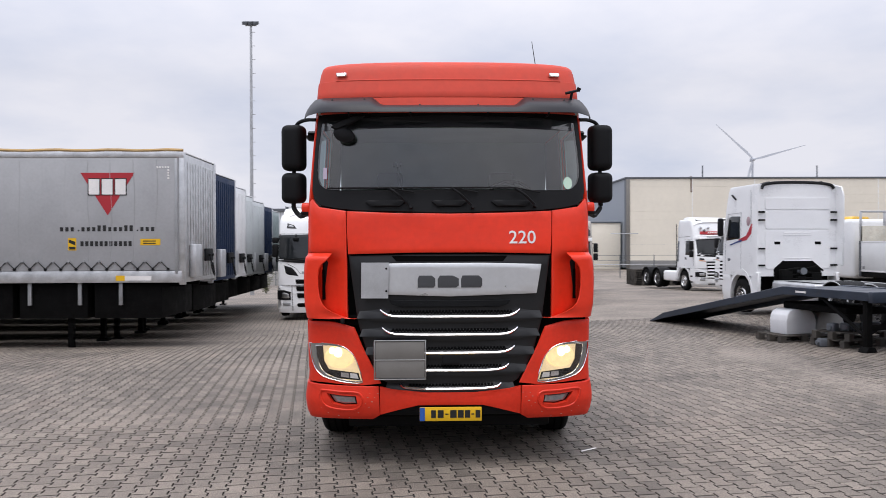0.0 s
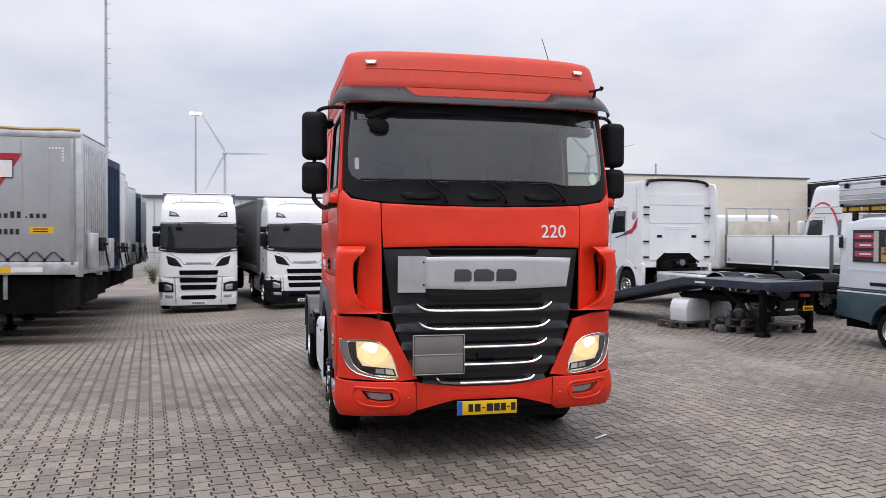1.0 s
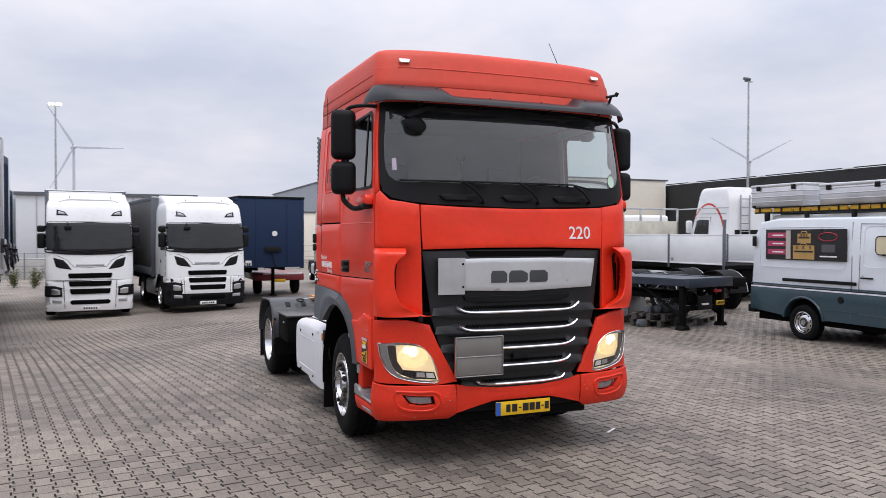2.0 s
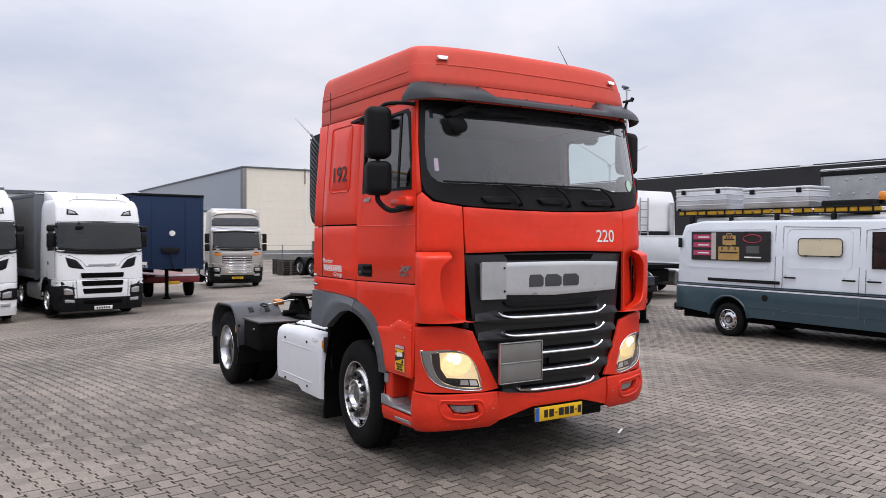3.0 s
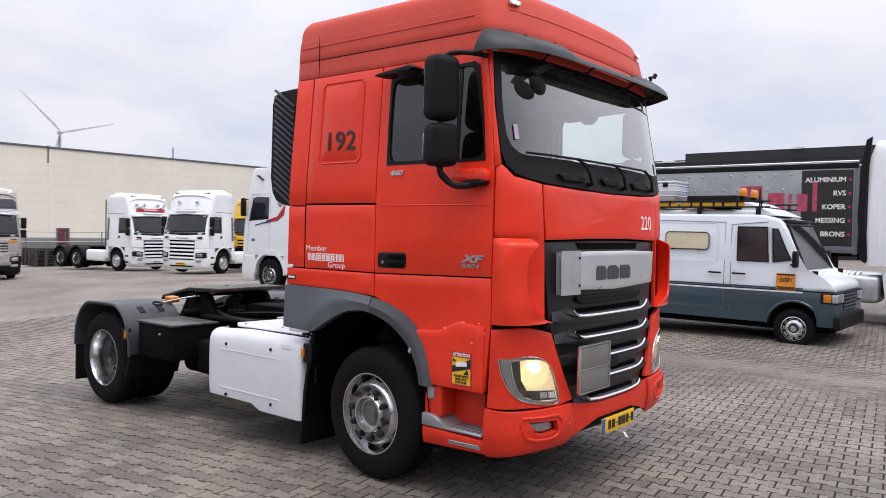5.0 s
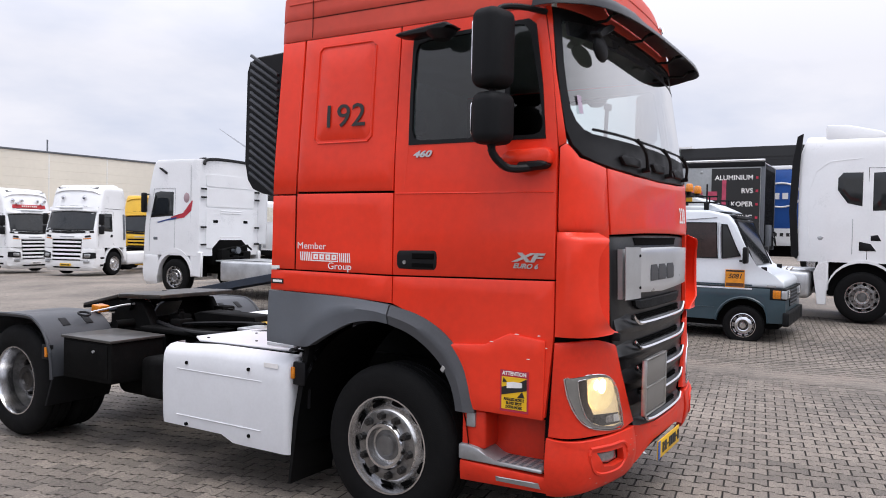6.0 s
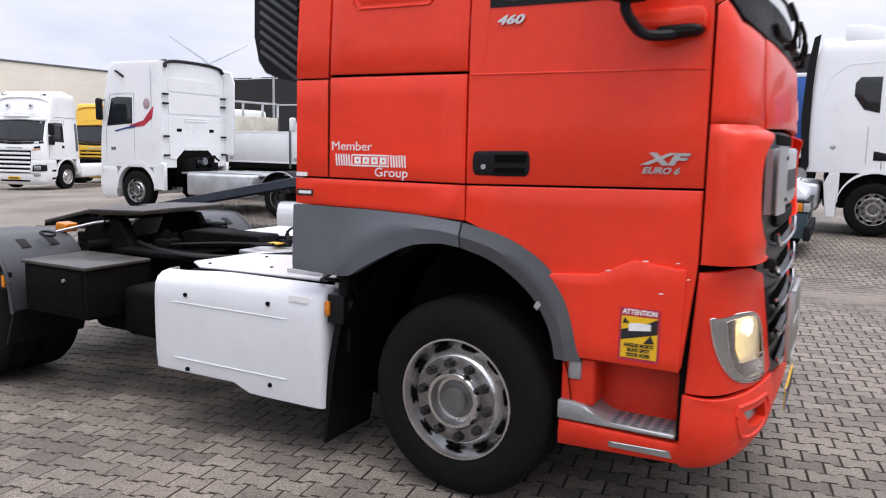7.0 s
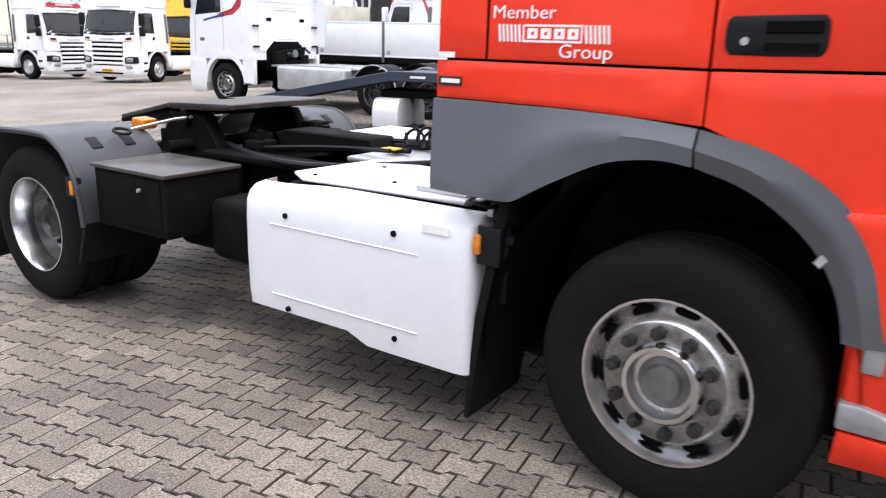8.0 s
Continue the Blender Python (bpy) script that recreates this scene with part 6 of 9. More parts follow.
def cab_truck(label, m, paint, style="new", dark_bumper=False, group="", axles=(5.1,), visor=None, rim=None, detail=True, back=2.22, mirrors=True, skirt=False, plate_mat=None, lamps=False, bars=5, lift=0.0):
    """A cab-over lorry of the newer or older make, front towards -y, standing on z = 0."""
    t = thing("truck", label, "truck", m, group)
    new_ = style == "new"
    sk = NEWCAB if new_ else OLDCAB
    two = lambda name, poly, mt, lab="", par=None, **kw: [part(name, sk.patch(q, **kw), mt, par or t, lab) for q in (poly, mirror_poly(poly))]
    zs = [1.18, 1.3, 1.5, 1.7, 1.9, 2.1, 2.4, 2.7, 2.93, 3.05, 3.2, 3.35, 3.45, 3.52, 3.58, 3.63, 3.67, 3.70, 3.72] if new_ else [1.18, 1.3, 1.5, 1.7, 1.9, 2.1, 2.3, 2.5, 2.72, 2.85, 3.0, 3.15, 3.3, 3.45, 3.55, 3.62, 3.68, 3.72]
    part("cab_body", cab_loft(sk, zs, back, lean=.3), paint, t, "painted cab body with rounded roof")
    bp = part("bumper", sk.patch([(S(.78), 1.17), (S(.80), .80), (S(.70), .26), (-.9, .22), (0, .22), (.9, .22), (-S(.70), .26), (-S(.80), .80), (-S(.78), 1.17), (0, 1.17)], .004, .25, rings=4, step=.12), BLK2 if dark_bumper else paint, t, "front bumper")
    if dark_bumper:
        part("bumper_face", sk.patch([(-.80, .62), (.80, .62), (.84, 1.17), (-.84, 1.17)], .012, .02, rings=2), paint, bp, "painted middle of the bumper")
        two("bumper_cheek", [(S(.80), .98), (-.85, .98), (-.84, 1.17), (S(.80), 1.17)], paint, "painted cheek", bp, off=.012, thick=.02, rings=2)
    if new_:
        ws = [(S(.40), 2.14), (-1.15, 2.10), (-.7, 2.06), (0, 2.05), (.7, 2.06), (1.15, 2.10), (-S(.40), 2.14), (-S(.44), 2.90), (1.10, 2.945), (0, 2.955), (-1.10, 2.945), (S(.44), 2.90)]
        part("windscreen", sk.patch(ws, .016, .02, rings=5, step=.06), PANE, t, "dark windscreen")
        part("cowl", sk.patch([(S(.34), 2.09), (-1.05, 2.01), (-.6, 1.965), (0, 1.95), (.6, 1.965), (1.05, 2.01), (-S(.34), 2.09), (-S(.38), 2.16), (1.10, 2.12), (0, 2.07), (-1.10, 2.12), (S(.38), 2.16)], .024, .02, rings=2, step=.06), BLK, t, "black wiper cowl")
        for x0 in (-.75, -.05):
            part("wiper", tube([sk.on(x0 + .8 * k / 5, 2.10 - .06 * k / 5, .03) for k in range(6)], .013, 5), BLK, t, "black wiper")
        two("wedge_panel", [(-1.03, 1.88), (-.74, 1.79), (-.63, 1.66), (-.52, 1.50), (-.86, 1.55), (-.96, 1.60)], BLK, "black wedge panel", off=.008, thick=.012, rings=2, step=.08)
        part("name_bar", sk.patch([(-.40, 1.60), (.40, 1.60), (.40, 1.67), (-.40, 1.67)], .010, .01, rings=1), GALV, t, "pale bar in place of the maker's letters")
        for z0, z1, wd in ((1.235, 1.385, .62), (.985, 1.145, .60), (.745, .905, .57)):
            part("grille_slot", sk.patch([(-wd + .03, z0), (wd - .03, z0), (wd, (z0 + z1) / 2), (wd, z1), (-wd, z1), (-wd, (z0 + z1) / 2)], .022, .024, rings=2, step=.12), VOID, t, "black grille slot")
        part("grille_lip", sk.patch([(-.60, 1.300), (.60, 1.300), (.60, 1.320), (-.60, 1.320)], .016, .02, rings=1), paint, t, "painted grille bar")
        part("screen_header", sk.patch([(S(.46), 2.90), (-1.10, 2.94), (0, 2.945), (1.10, 2.94), (-S(.46), 2.90), (-S(.46), 2.96), (1.10, 2.985), (0, 2.99), (-1.10, 2.985), (S(.46), 2.96)], .010, .012, rings=1, step=.15), BLK, t, "dark band over the windscreen")
        part("kerb_mirror", join(rod(sk.on(-.62, 2.95, .02), sk.on(-.62, 2.88, .12), .02, seg=8), box(-.72, -.52, sk.at(2.8)[0] - .14, sk.at(2.8)[0] - .06, 2.74, 2.86, .03, 3)), BLK, t, "small black kerb mirror")
        part("hood_seam", tube([sk.on(c, z, .001) for c, z in ((-1.16, 1.93), (-.9, 1.93), (-.62, 1.78), (-.46, 1.585), (0, 1.565), (.46, 1.585), (.62, 1.78), (.9, 1.93), (1.16, 1.93))], .006, 5), DARK, t, "dark hood seam")
        two("bumper_seam", [(-.72, .30), (-.705, .30), (-.745, 1.16), (-.76, 1.16)], DARK, "dark seam", off=.013, thick=.01, rings=1, lip=0)
        part("lower_intake", sk.patch([(-.52, .425), (.52, .425), (.58, .50), (.52, .56), (-.52, .56), (-.58, .50)], .014, .012, rings=1, step=.15), VOID, t, "black lower intake")
        two("lamp_brow", [(S(.24), 1.005), (-1.0, 1.010), (-.78, .945), (-.77, .915), (-1.0, .975), (S(.24), .97)], BLK, "black lamp brow", off=.020, thick=.012, rings=1)
        part("roof_rim", tube(bend([sk.on(-.85, 3.60, .01), sk.on(-.62, 3.66, .02), sk.on(0, 3.665, .025), sk.on(.62, 3.66, .02), sk.on(.85, 3.60, .01)], 5), .030, 6), paint, t, "raised roof rim")
        hlq = [(S(.23), .985), (-1.0, .99), (-.80, .92), (-.78, .68), (-1.0, .67), (S(.24), .70)]
    else:
        ws = [(-1.12, 1.90), (0, 1.86), (1.12, 1.90), (1.08, 2.66), (0, 2.71), (-1.08, 2.66)]
        part("windscreen", sk.patch(ws, .006, .01, rings=4, step=.15), PANE, t, "dark windscreen")
        part("cowl", sk.patch([(-1.15, 1.80), (0, 1.75), (1.15, 1.80), (1.14, 1.89), (0, 1.855), (-1.14, 1.89)], .008, .01, rings=2), BLK, t, "black wiper cowl")
        part("upper_band", sk.patch([(-.70, 1.55), (.70, 1.55), (.74, 1.70), (-.74, 1.70)], .012, .015, rings=2), paint, t, "painted band with a maker's bar")
        part("name_bar", sk.patch([(-.34, 1.60), (.34, 1.60), (.34, 1.65), (-.34, 1.65)], .018, .01, rings=1), GALV, t, "pale bar in place of the maker's letters")
        two("vent_eye", [(-1.05, 1.62), (-.80, 1.60), (-.80, 1.68), (-1.03, 1.71)], BLK, "dark side vent", off=.010, thick=.012, rings=1)
        part("grille", sk.patch([(-.66, .66), (.66, .66), (.70, 1.53), (-.70, 1.53)], .008, .012, rings=2, step=.12), VOID, t, "black grille opening")
        for k in range(bars):
            z = .70 + .84 / bars * k
            part("grille_bar", sk.patch([(-.67, z), (.67, z), (.67, z + .42 / bars), (-.67, z + .42 / bars)], .022, .02, rings=1, step=.15), paint, t, "painted grille bar")
        part("roof_seam", tube([sk.on(c, z, .001) for c, z in ((S(2.1), 2.80), (S(.9), 2.82), (-1.12, 2.86), (-.6, 2.90), (0, 2.91), (.6, 2.90), (1.12, 2.86), (-S(.9), 2.82), (-S(2.1), 2.80))], .008, 5), DARK, t, "dark seam under the roof")
        part("roof_lip", tube(bend([sk.on(-1.08, 3.40, .01), sk.on(-.75, 3.52, .03), sk.on(0, 3.56, .04), sk.on(.75, 3.52, .03), sk.on(1.08, 3.40, .01)], 5), .028, 6), paint, t, "moulded roof lip")
        two("indicator", [(-1.06, 1.56), (-.74, 1.53), (-.74, 1.565), (-1.06, 1.60)], AMBER, "amber indicator strip", off=.012, thick=.012, rings=1)
        part("bumper_seam", sk.patch([(-1.0, .655), (1.0, .655), (1.0, .668), (-1.0, .668)], .014, .01, rings=1, step=.2, lip=0), DARK, t, "dark bumper seam")
        part("lower_intake", sk.patch([(-.62, .34), (.62, .34), (.66, .40), (-.66, .40)], .012, .012, rings=1, step=.2), VOID, t, "black lower intake")
        for sgn in (1, -1):
            part("step_well", sk.patch([(sgn * S(.50), .72), (sgn * S(.74), .72), (sgn * S(.74), .80), (sgn * S(.50), .80)], .010, .012, rings=1), VOID, t, "dark step")
            part("step_well", sk.patch([(sgn * S(.50), .42), (sgn * S(.72), .42), (sgn * S(.72), .50), (sgn * S(.50), .50)], .010, .012, rings=1), VOID, t, "dark step")
            part("air_intake", sk.patch([(sgn * S(1.98), 1.5), (sgn * S(2.12), 1.5), (sgn * S(2.12), 2.6), (sgn * S(1.98), 2.6)], .008, .01, rings=1), GREY, t, "grey intake panel")
        hlq = [(S(.24), .98), (-1.0, 1.0), (-.76, .96), (-.76, .74), (-1.0, .74), (S(.24), .76)]
    for q in (hlq, mirror_poly(hlq)):
        h = part("headlamp", sk.patch(q, .016, .02, rings=2, step=.08), BLK, t, "dark headlamp unit")
        zc = sum(z for c, z in q) / len(q)
        cx = sum(abs(c) if abs(c) < 5 else 1.15 for c, z in q) / len(q) * (1 if q[1][0] > 0 else -1)
        part("headlamp_lens", sk.patch([(cx + (c - cx) * .7 if abs(c) < 5 else cx + math.copysign(.10, cx), zc + (z - zc) * .6) for c, z in q], .026, .012, rings=2), STEEL, h, "clear headlamp lens")
    two("fog_lamp", [(-1.05, .49), (-.80, .48), (-.80, .57), (-1.06, .59)] if new_ else [(-1.05, .56), (-.80, .55), (-.80, .65), (-1.06, .66)], GALV, "pale fog lamp", off=.018, thick=.012, rings=1)
    pm, pz = plate_mat or WINK, .25 if new_ else .42
    npl = part("number_plate", box(-.26, .26, -.03, -.018, pz, pz + .11, .003), pm, t, "number plate with dark marks")
    for k in range(6):
        part("plate_mark", box(-.20 + .068 * k, -.155 + .068 * k, -.034, -.029, pz + .025, pz + .085), INK, npl)
    if new_:
        two("roof_lamp", [(-.94, 3.18), (-.60, 3.17), (-.70, 3.29), (-.92, 3.36)], BLK, "roof lamp in a dark frame", off=.008, thick=.01, rings=1)
        two("roof_lamp_lens", [(-.89, 3.21), (-.68, 3.205), (-.73, 3.265), (-.88, 3.315)], GALV, "roof lamp lens", off=.016, thick=.008, rings=1)
        part("air_deflector", prism([(.95, 3.60), (1.15, 3.78), (1.75, 3.93), (2.15, 3.95), (2.15, 3.55)], "x", -1.14, 1.14, .04, 2), paint, t, "painted roof air deflector")
        for x in (-.55, .62):
            part("roof_stub", rod((x, .70, 3.64), (x, .70, 3.80), .02, .010, 8), BLK, t, "roof aerial stub")
    else:
        if visor:
            part("sun_visor", sk.patch([(-1.12, 2.66), (0, 2.70), (1.12, 2.66), (1.12, 2.84), (0, 2.88), (-1.12, 2.84)], .10, .02, rings=2, step=.12), visor, t, "sun visor")
        for x in (-.62, .62) if lamps else ():
            part("roof_lamp", moved(lathe([(-.05, 0), (-.05, .06), (0, .085), (.03, .08), (.03, 0)], 14, "y"), Matrix.Translation(sk.on(x, 3.12, .05))), CHROME, t, "round roof spot lamp")
    # doors
    for sgn in (1, -1):
        fl = (lambda q: q) if sgn == 1 else mirror_poly
        zb = (2.08 if new_ else 1.88) + lift
        win = [(S(.48), zb), (S(1.28), zb - .03), (S(1.28), zb + .72), (S(.85), zb + .74), (S(.66), zb + .70)]
        part("side_window", sk.patch(fl(win), .006, .01, rings=2, step=.15), PANE, t, "dark side window")
        part("door_seam", tube([sk.on(c, z, .001) for c, z in fl([(S(.40), 1.25), (S(.40), zb - .15), (S(.62), zb + .80), (S(1.36), zb + .82), (S(1.36), 1.25)])], .006, 5), DARK, t, "dark door seam")
        part("door_handle", sk.patch(fl([(S(1.12), 1.62), (S(1.30), 1.62), (S(1.30), 1.72), (S(1.18), 1.74)]), .006, .01, rings=1), BLK, t, "black door handle")
        arc = [(1.42 + .64 * math.cos(a), .52 + .66 * math.sin(a)) for a in np.linspace(.05, math.pi - .05, 14)]
        part("arch_trim", prism([(a, b + .055) for a, b in arc] + arc[::-1], "x", -sgn * 1.27, -sgn * 1.15), paint if not dark_bumper else BLK2, t, "wheel arch trim")
        # solid near-black block in place of the shaded arch hollow
        part("wheel_housing", box(min(-sgn * 1.14, -sgn * .6), max(-sgn * 1.14, -sgn * .6), .82, 2.02, .50, 1.19), VOID, t, "near-black wheel housing with the arch's shade in its colour")
        part("cab_tail", box(min(-sgn * 1.245, -sgn * 1.0), max(-sgn * 1.245, -sgn * 1.0), 2.03, 2.22, .60, 1.20, .02), paint, t, "painted panel behind the wheel")
        add_wheel(t, -sgn * 1.10, 1.42, .50, "front", .50, -sgn, rim, detail=detail)
        if mirrors:
            mx = -sgn * 1.355
            zz = (2.62 if new_ else 2.35)
            ar = part("mirror_arm", tube([(-sgn * 1.2, .48, zz + .22), (mx, .44, zz + .20)], .02, 6), BLK, t, "mirror arm")
            part("mirror_arm", tube([(-sgn * 1.22, .46, zz - (.42 if new_ else .58)), (mx, .44, zz - (.40 if new_ else .56))], .02, 6), BLK, t, "mirror arm")
            mm = BLK if new_ or dark_bumper else (paint if style == "old" and visor is None else BLK)
            zm = zz + .02 if new_ else zz - .24
            part("mirror_housing", box(mx - .11, mx + .11, .36, .50, zm + .02, zz + .24, .05, 3), mm, ar, "upper mirror housing")
            part("mirror_housing", box(mx - .11, mx + .11, .36, .50, zz - (.46 if new_ else .60), zm - .02, .05, 3), mm, ar, "lower mirror housing")
    # chassis
    for sx in (-.4, .4):
        part("frame_rail", box(sx - .04, sx + .04, 2.1, axles[-1] + .9, .62, .90, .01), DARK if not skirt else ALU, t, "chassis rail")
    for ya in axles:
        for sgn in (-1, 1):
            add_wheel(t, sgn * 1.08, ya, .50, "rear", .50, sgn, rim, detail=detail)
            part("inner_wheel", moved(tyre_mesh(.49, seg=24), pose(sgn * .76, ya, .50)), TYRE, t, "inner tyre")
            arc = [(ya + .60 * math.cos(a), .50 + .60 * math.sin(a)) for a in np.linspace(.1, math.pi - .1, 12)]
            part("rear_wing", prism([(a, b + .03) for a, b in arc] + arc[::-1], "x", sgn * .62, sgn * 1.26), BLK2, t, "black rear wing")
        part("rear_axle", rod((-.9, ya, .5), (.9, ya, .5), .08), DARK, t, "rear axle")
    for sgn in (-1, 1):
        x0, x1 = sorted((sgn * .52, sgn * 1.22))
        part("tank", box(x0, x1, 2.35, axles[0] - .75, .42, .98, .10, 3), paint if skirt else ALU, t, "side tank or fairing")
    part("fifth_wheel", prism([(-.45, axles[0] - .5), (.45, axles[0] - .5), (.45, axles[-1] + .2), (.1, axles[-1] + .5), (-.1, axles[-1] + .5), (-.45, axles[-1] + .2)], "z", 1.05, 1.12, .01), DARK, t, "dark coupling plate")
    part("coupling_stand", box(-.40, .40, axles[0] - .2, axles[-1] + .2, .88, 1.06, .01), DARK, t, "coupling stand")
    part("underside", box(-.9, .9, .5, 2.3, .5, 1.18, .05), DARK, t, "dark engine and axle")
    return t


def semi_trailer(label, m, wall, front_mat, length=13.6, group="", height=2.9, floor=1.10, rail=ALU, ribs=True, legs=True, shade_and_hoses=True, boxes=True):
    """A semi-trailer: front face towards -y at the origin, deck at the given height, standing on its legs and bogie."""
    t = thing("trailer", label, "trailer", m, group)
    top = floor + height
    part("side_curtain", box(-1.262, -1.245, .12, length - .1, floor + .27, top - .14, .004), wall, t, "curtain side")
    part("side_curtain", box(1.245, 1.262, .12, length - .1, floor + .27, top - .14, .004), wall, t, "curtain side")
    part("front_wall", box(-1.22, 1.22, .0, .06, floor, top - .05, .01), front_mat, t, "ribbed front wall")
    for k in range(11) if ribs else (2, 8):
        x = -1.0 + .2 * k
        part("front_rib", box(x - .018, x + .018, -.02, .0, floor + .1, top - .2, .006), front_mat, t)
    for sx in (-1, 1):
        part("corner_post", box(sx * 1.20 - .06, sx * 1.20 + .06, -.01, .12, floor - .05, top - .02, .02), rail, t, "corner post")
        part("side_rail", box(sx * 1.25 - .02, sx * 1.25 + .02, .05, length, floor, floor + .26, .008), rail, t, "aluminium side rail")
        part("roof_rail", box(sx * 1.235 - .035, sx * 1.235 + .035, .0, length, top - .14, top, .02), rail, t, "roof rail")
        part("chassis_beam", prism([(.2, floor - .12), (4.2, floor - .12), (4.9, floor - .42), (length, floor - .42), (length, floor), (.2, floor)], "x", sx * .52 - .05, sx * .52 + .05, .006), DARK, t, "black chassis beam")
        for y in (length - 4.6, length - 3.3, length - 2.0):
            w = part("wheel", moved(tyre_mesh(.49, .36, .28, 24), pose(sx * 1.0, y, .49)), TYRE, t, "trailer tyre")
            part("rim", moved(lathe([(-sx * -.14, .30), (sx * .05, .26), (sx * .05, 0)], 20), pose(sx * 1.0, y, .49)), RIM, w, "steel rim")
        if legs:
            lg = part("landing_leg", box(sx * .85 - .06, sx * .85 + .06, 2.60, 2.72, .06, floor, .008), DARK, t, "square landing leg")
            part("leg_foot", box(sx * .85 - .13, sx * .85 + .13, 2.52, 2.80, .0, .06, .015), DARK, lg, "leg foot")
    # black blocks added under the deck in place of the deep shade there
    for y in ((1.0, 2.9, 4.5, 6.1, 7.7) if boxes else (.55, 2.2, 3.85, 5.5, 7.15)) if shade_and_hoses else ():
        part("pallet_locker", box(-1.08, 1.08, y, y + 1.5, floor - (.92 if boxes else .80), floor - .02, .02), DARK, t, "black block added for the shade under the deck")
    part("roof", box(-1.24, 1.24, .0, length, top - .03, top + .005, .01), WHITE, t, "roof sheet")
    part("deck", box(-1.24, 1.24, .05, length, floor, floor + .10), DARK, t, "deck")
    part("rear_wall", box(-1.24, 1.24, length - .06, length, floor, top, .01), wall, t, "rear doors")
    if shade_and_hoses:
        part("air_coupling", join(box(.15, .75, -.08, -.02, floor + .45, floor + .75, .02), rod((.3, -.1, floor + .6), (.3, -.16, floor + .6), .03), rod((.5, -.1, floor + .6), (.5, -.16, floor + .6), .03)), BLK2, t, "black air and power couplings")
    if shade_and_hoses:
        part("coupling_hose", tube(bend([(.3, -.14, floor + .6), (.2, -.2, floor + .3), (.5, -.18, floor + .1), (.7, -.08, floor + .4)], 5), .02, 6), BLK, t, "coiled air hose")
    if ribs:
        part("support_box", box(-.95, -.45, -.16, -.01, floor + .10, floor + .85, .03), rail, t, "grey locker")
    return t


def mark_details(t, length, floor, top):
    """The trailer's long side that faces the yard carries straps, hooks, a triangle mark and bars of lettering. Local +x side."""
    x = 1.264
    pieces = []
    red = mat("logo_red", (.42, .02, .03), .5)
    part("logo_triangle", prism([(1.08, 3.96), (2.26, 3.96), (1.67, 3.02)], "x", x, x + .004), red, t, "plain red triangle mark")
    for k in range(3):
        y0 = 1.25 + .29 * k
        blk = part("logo_block", box(x + .003, x + .008, y0, y0 + .27, 3.46, 3.84), INK, t, "dark-edged white block across the triangle")
        part("logo_block_face", box(x + .007, x + .011, y0 + .02, y0 + .25, 3.48, 3.82), WINK, blk, "white face")
    tall = "xxx.hhxxxkkxxx.xxx"
    for k in range(18):
        z1 = .035 if tall[k] == "." else .13 if tall[k] in "hk" else .09
        part("address_bar", box(x, x + .003, .655 + .117 * k, .655 + .117 * k + (.03 if tall[k] == "." else .07), 2.67, 2.67 + z1), INK, t, "dark bar of lettering")
    for k in range(11):
        part("number_bar", box(x, x + .003, 1.15 + .105 * k, 1.15 + .105 * k + .068, 2.34, 2.45), INK, t, "dark bar of lettering")
    part("yellow_label", box(x, x + .003, .52, .96, 2.36, 2.50), YELLOW, t, "yellow label")
    for z in (2.39, 2.44):
        part("label_line", box(x + .002, x + .005, .62, .90, z, z + .022), INK, t, "dark line of lettering")
    stk = part("warning_sticker", box(x, x + .003, 2.36, 2.54, 2.25, 2.52), YELLOW, t, "yellow warning sticker")
    part("sticker_shape", prism([(2.38, 2.36), (2.52, 2.42), (2.52, 2.49), (2.38, 2.44)], "x", x + .002, x + .005), INK, stk, "black slanting band")
    part("sticker_shape", box(x + .002, x + .005, 2.38, 2.52, 2.27, 2.33), INK, stk, "black lines")
    part("rail_label", box(x + .008, x + .012, .72, 1.30, floor + .05, floor + .15), WINK, t, "white label on the rail")
    part("rail_sticker", box(x + .008, x + .012, 1.30, 1.50, floor + .04, floor + .16), YELLOW, t, "yellow sticker on the rail")
    for k in range(5):
        part("tally_mark", box(x, x + .003, .32 + .06 * k, .36 + .06 * k, 4.06, 4.10), WINK, t, "white mark")
    for k in range(4):
        part("tally_mark", box(x, x + .003, .32, .36, 3.82 + .06 * k, 3.86 + .06 * k), WINK, t, "white mark")
    zig = floor + .31
    for k in range(38):
        y = .35 + .335 * k
        s = part("strap", join(tube([(x + .02, y, zig), (x + .02, y + .14, zig + .14), (x + .02, y + .167, zig + .155), (x + .02, y + .195, zig + .14), (x + .02, y + .335, zig)], .012, 5)), INK, t, "black tie-down cord")
        part("strap_hook", rod((x, y + .0, zig - .01), (x + .035, y + .0, zig - .01), .030, seg=10), BLK, s, "black hook")
        part("strap_eye", rod((x, y + .167, zig + .165), (x + .03, y + .167, zig + .165), .028, seg=8), GALV, s, "steel eyelet")
    part("curtain_pole", box(x - .004, x + .022, .14, .20, floor + .2, top - .15, .006), GALV, t, "curtain tension pole")
    part("roof_edge", tube([(1.25, .02 + length * k / 40, top + .03 + .012 * math.sin(k * 1.7)) for k in range(41)], .035, 6), mat("tan_strap", (.48, .32, .14), .7, vary=.3), t, "tan webbing along the roof edge")
    for k in range(26):
        y = .6 + .5 * k
        part("curtain_fold", tube([(x - .003 + .004 * math.sin(k), y + .02 * math.sin(3 * z + k), z) for z in np.linspace(floor + .3, top - .2, 8)], .007, 4), t_wall, t)
    for y in (1.4, 2.3, 3.4, 4.6, 6.0):
        part("under_bracket", box(1.12, 1.16, y, y + .08, floor - .5, floor, .006), GALV, t, "grey bracket")


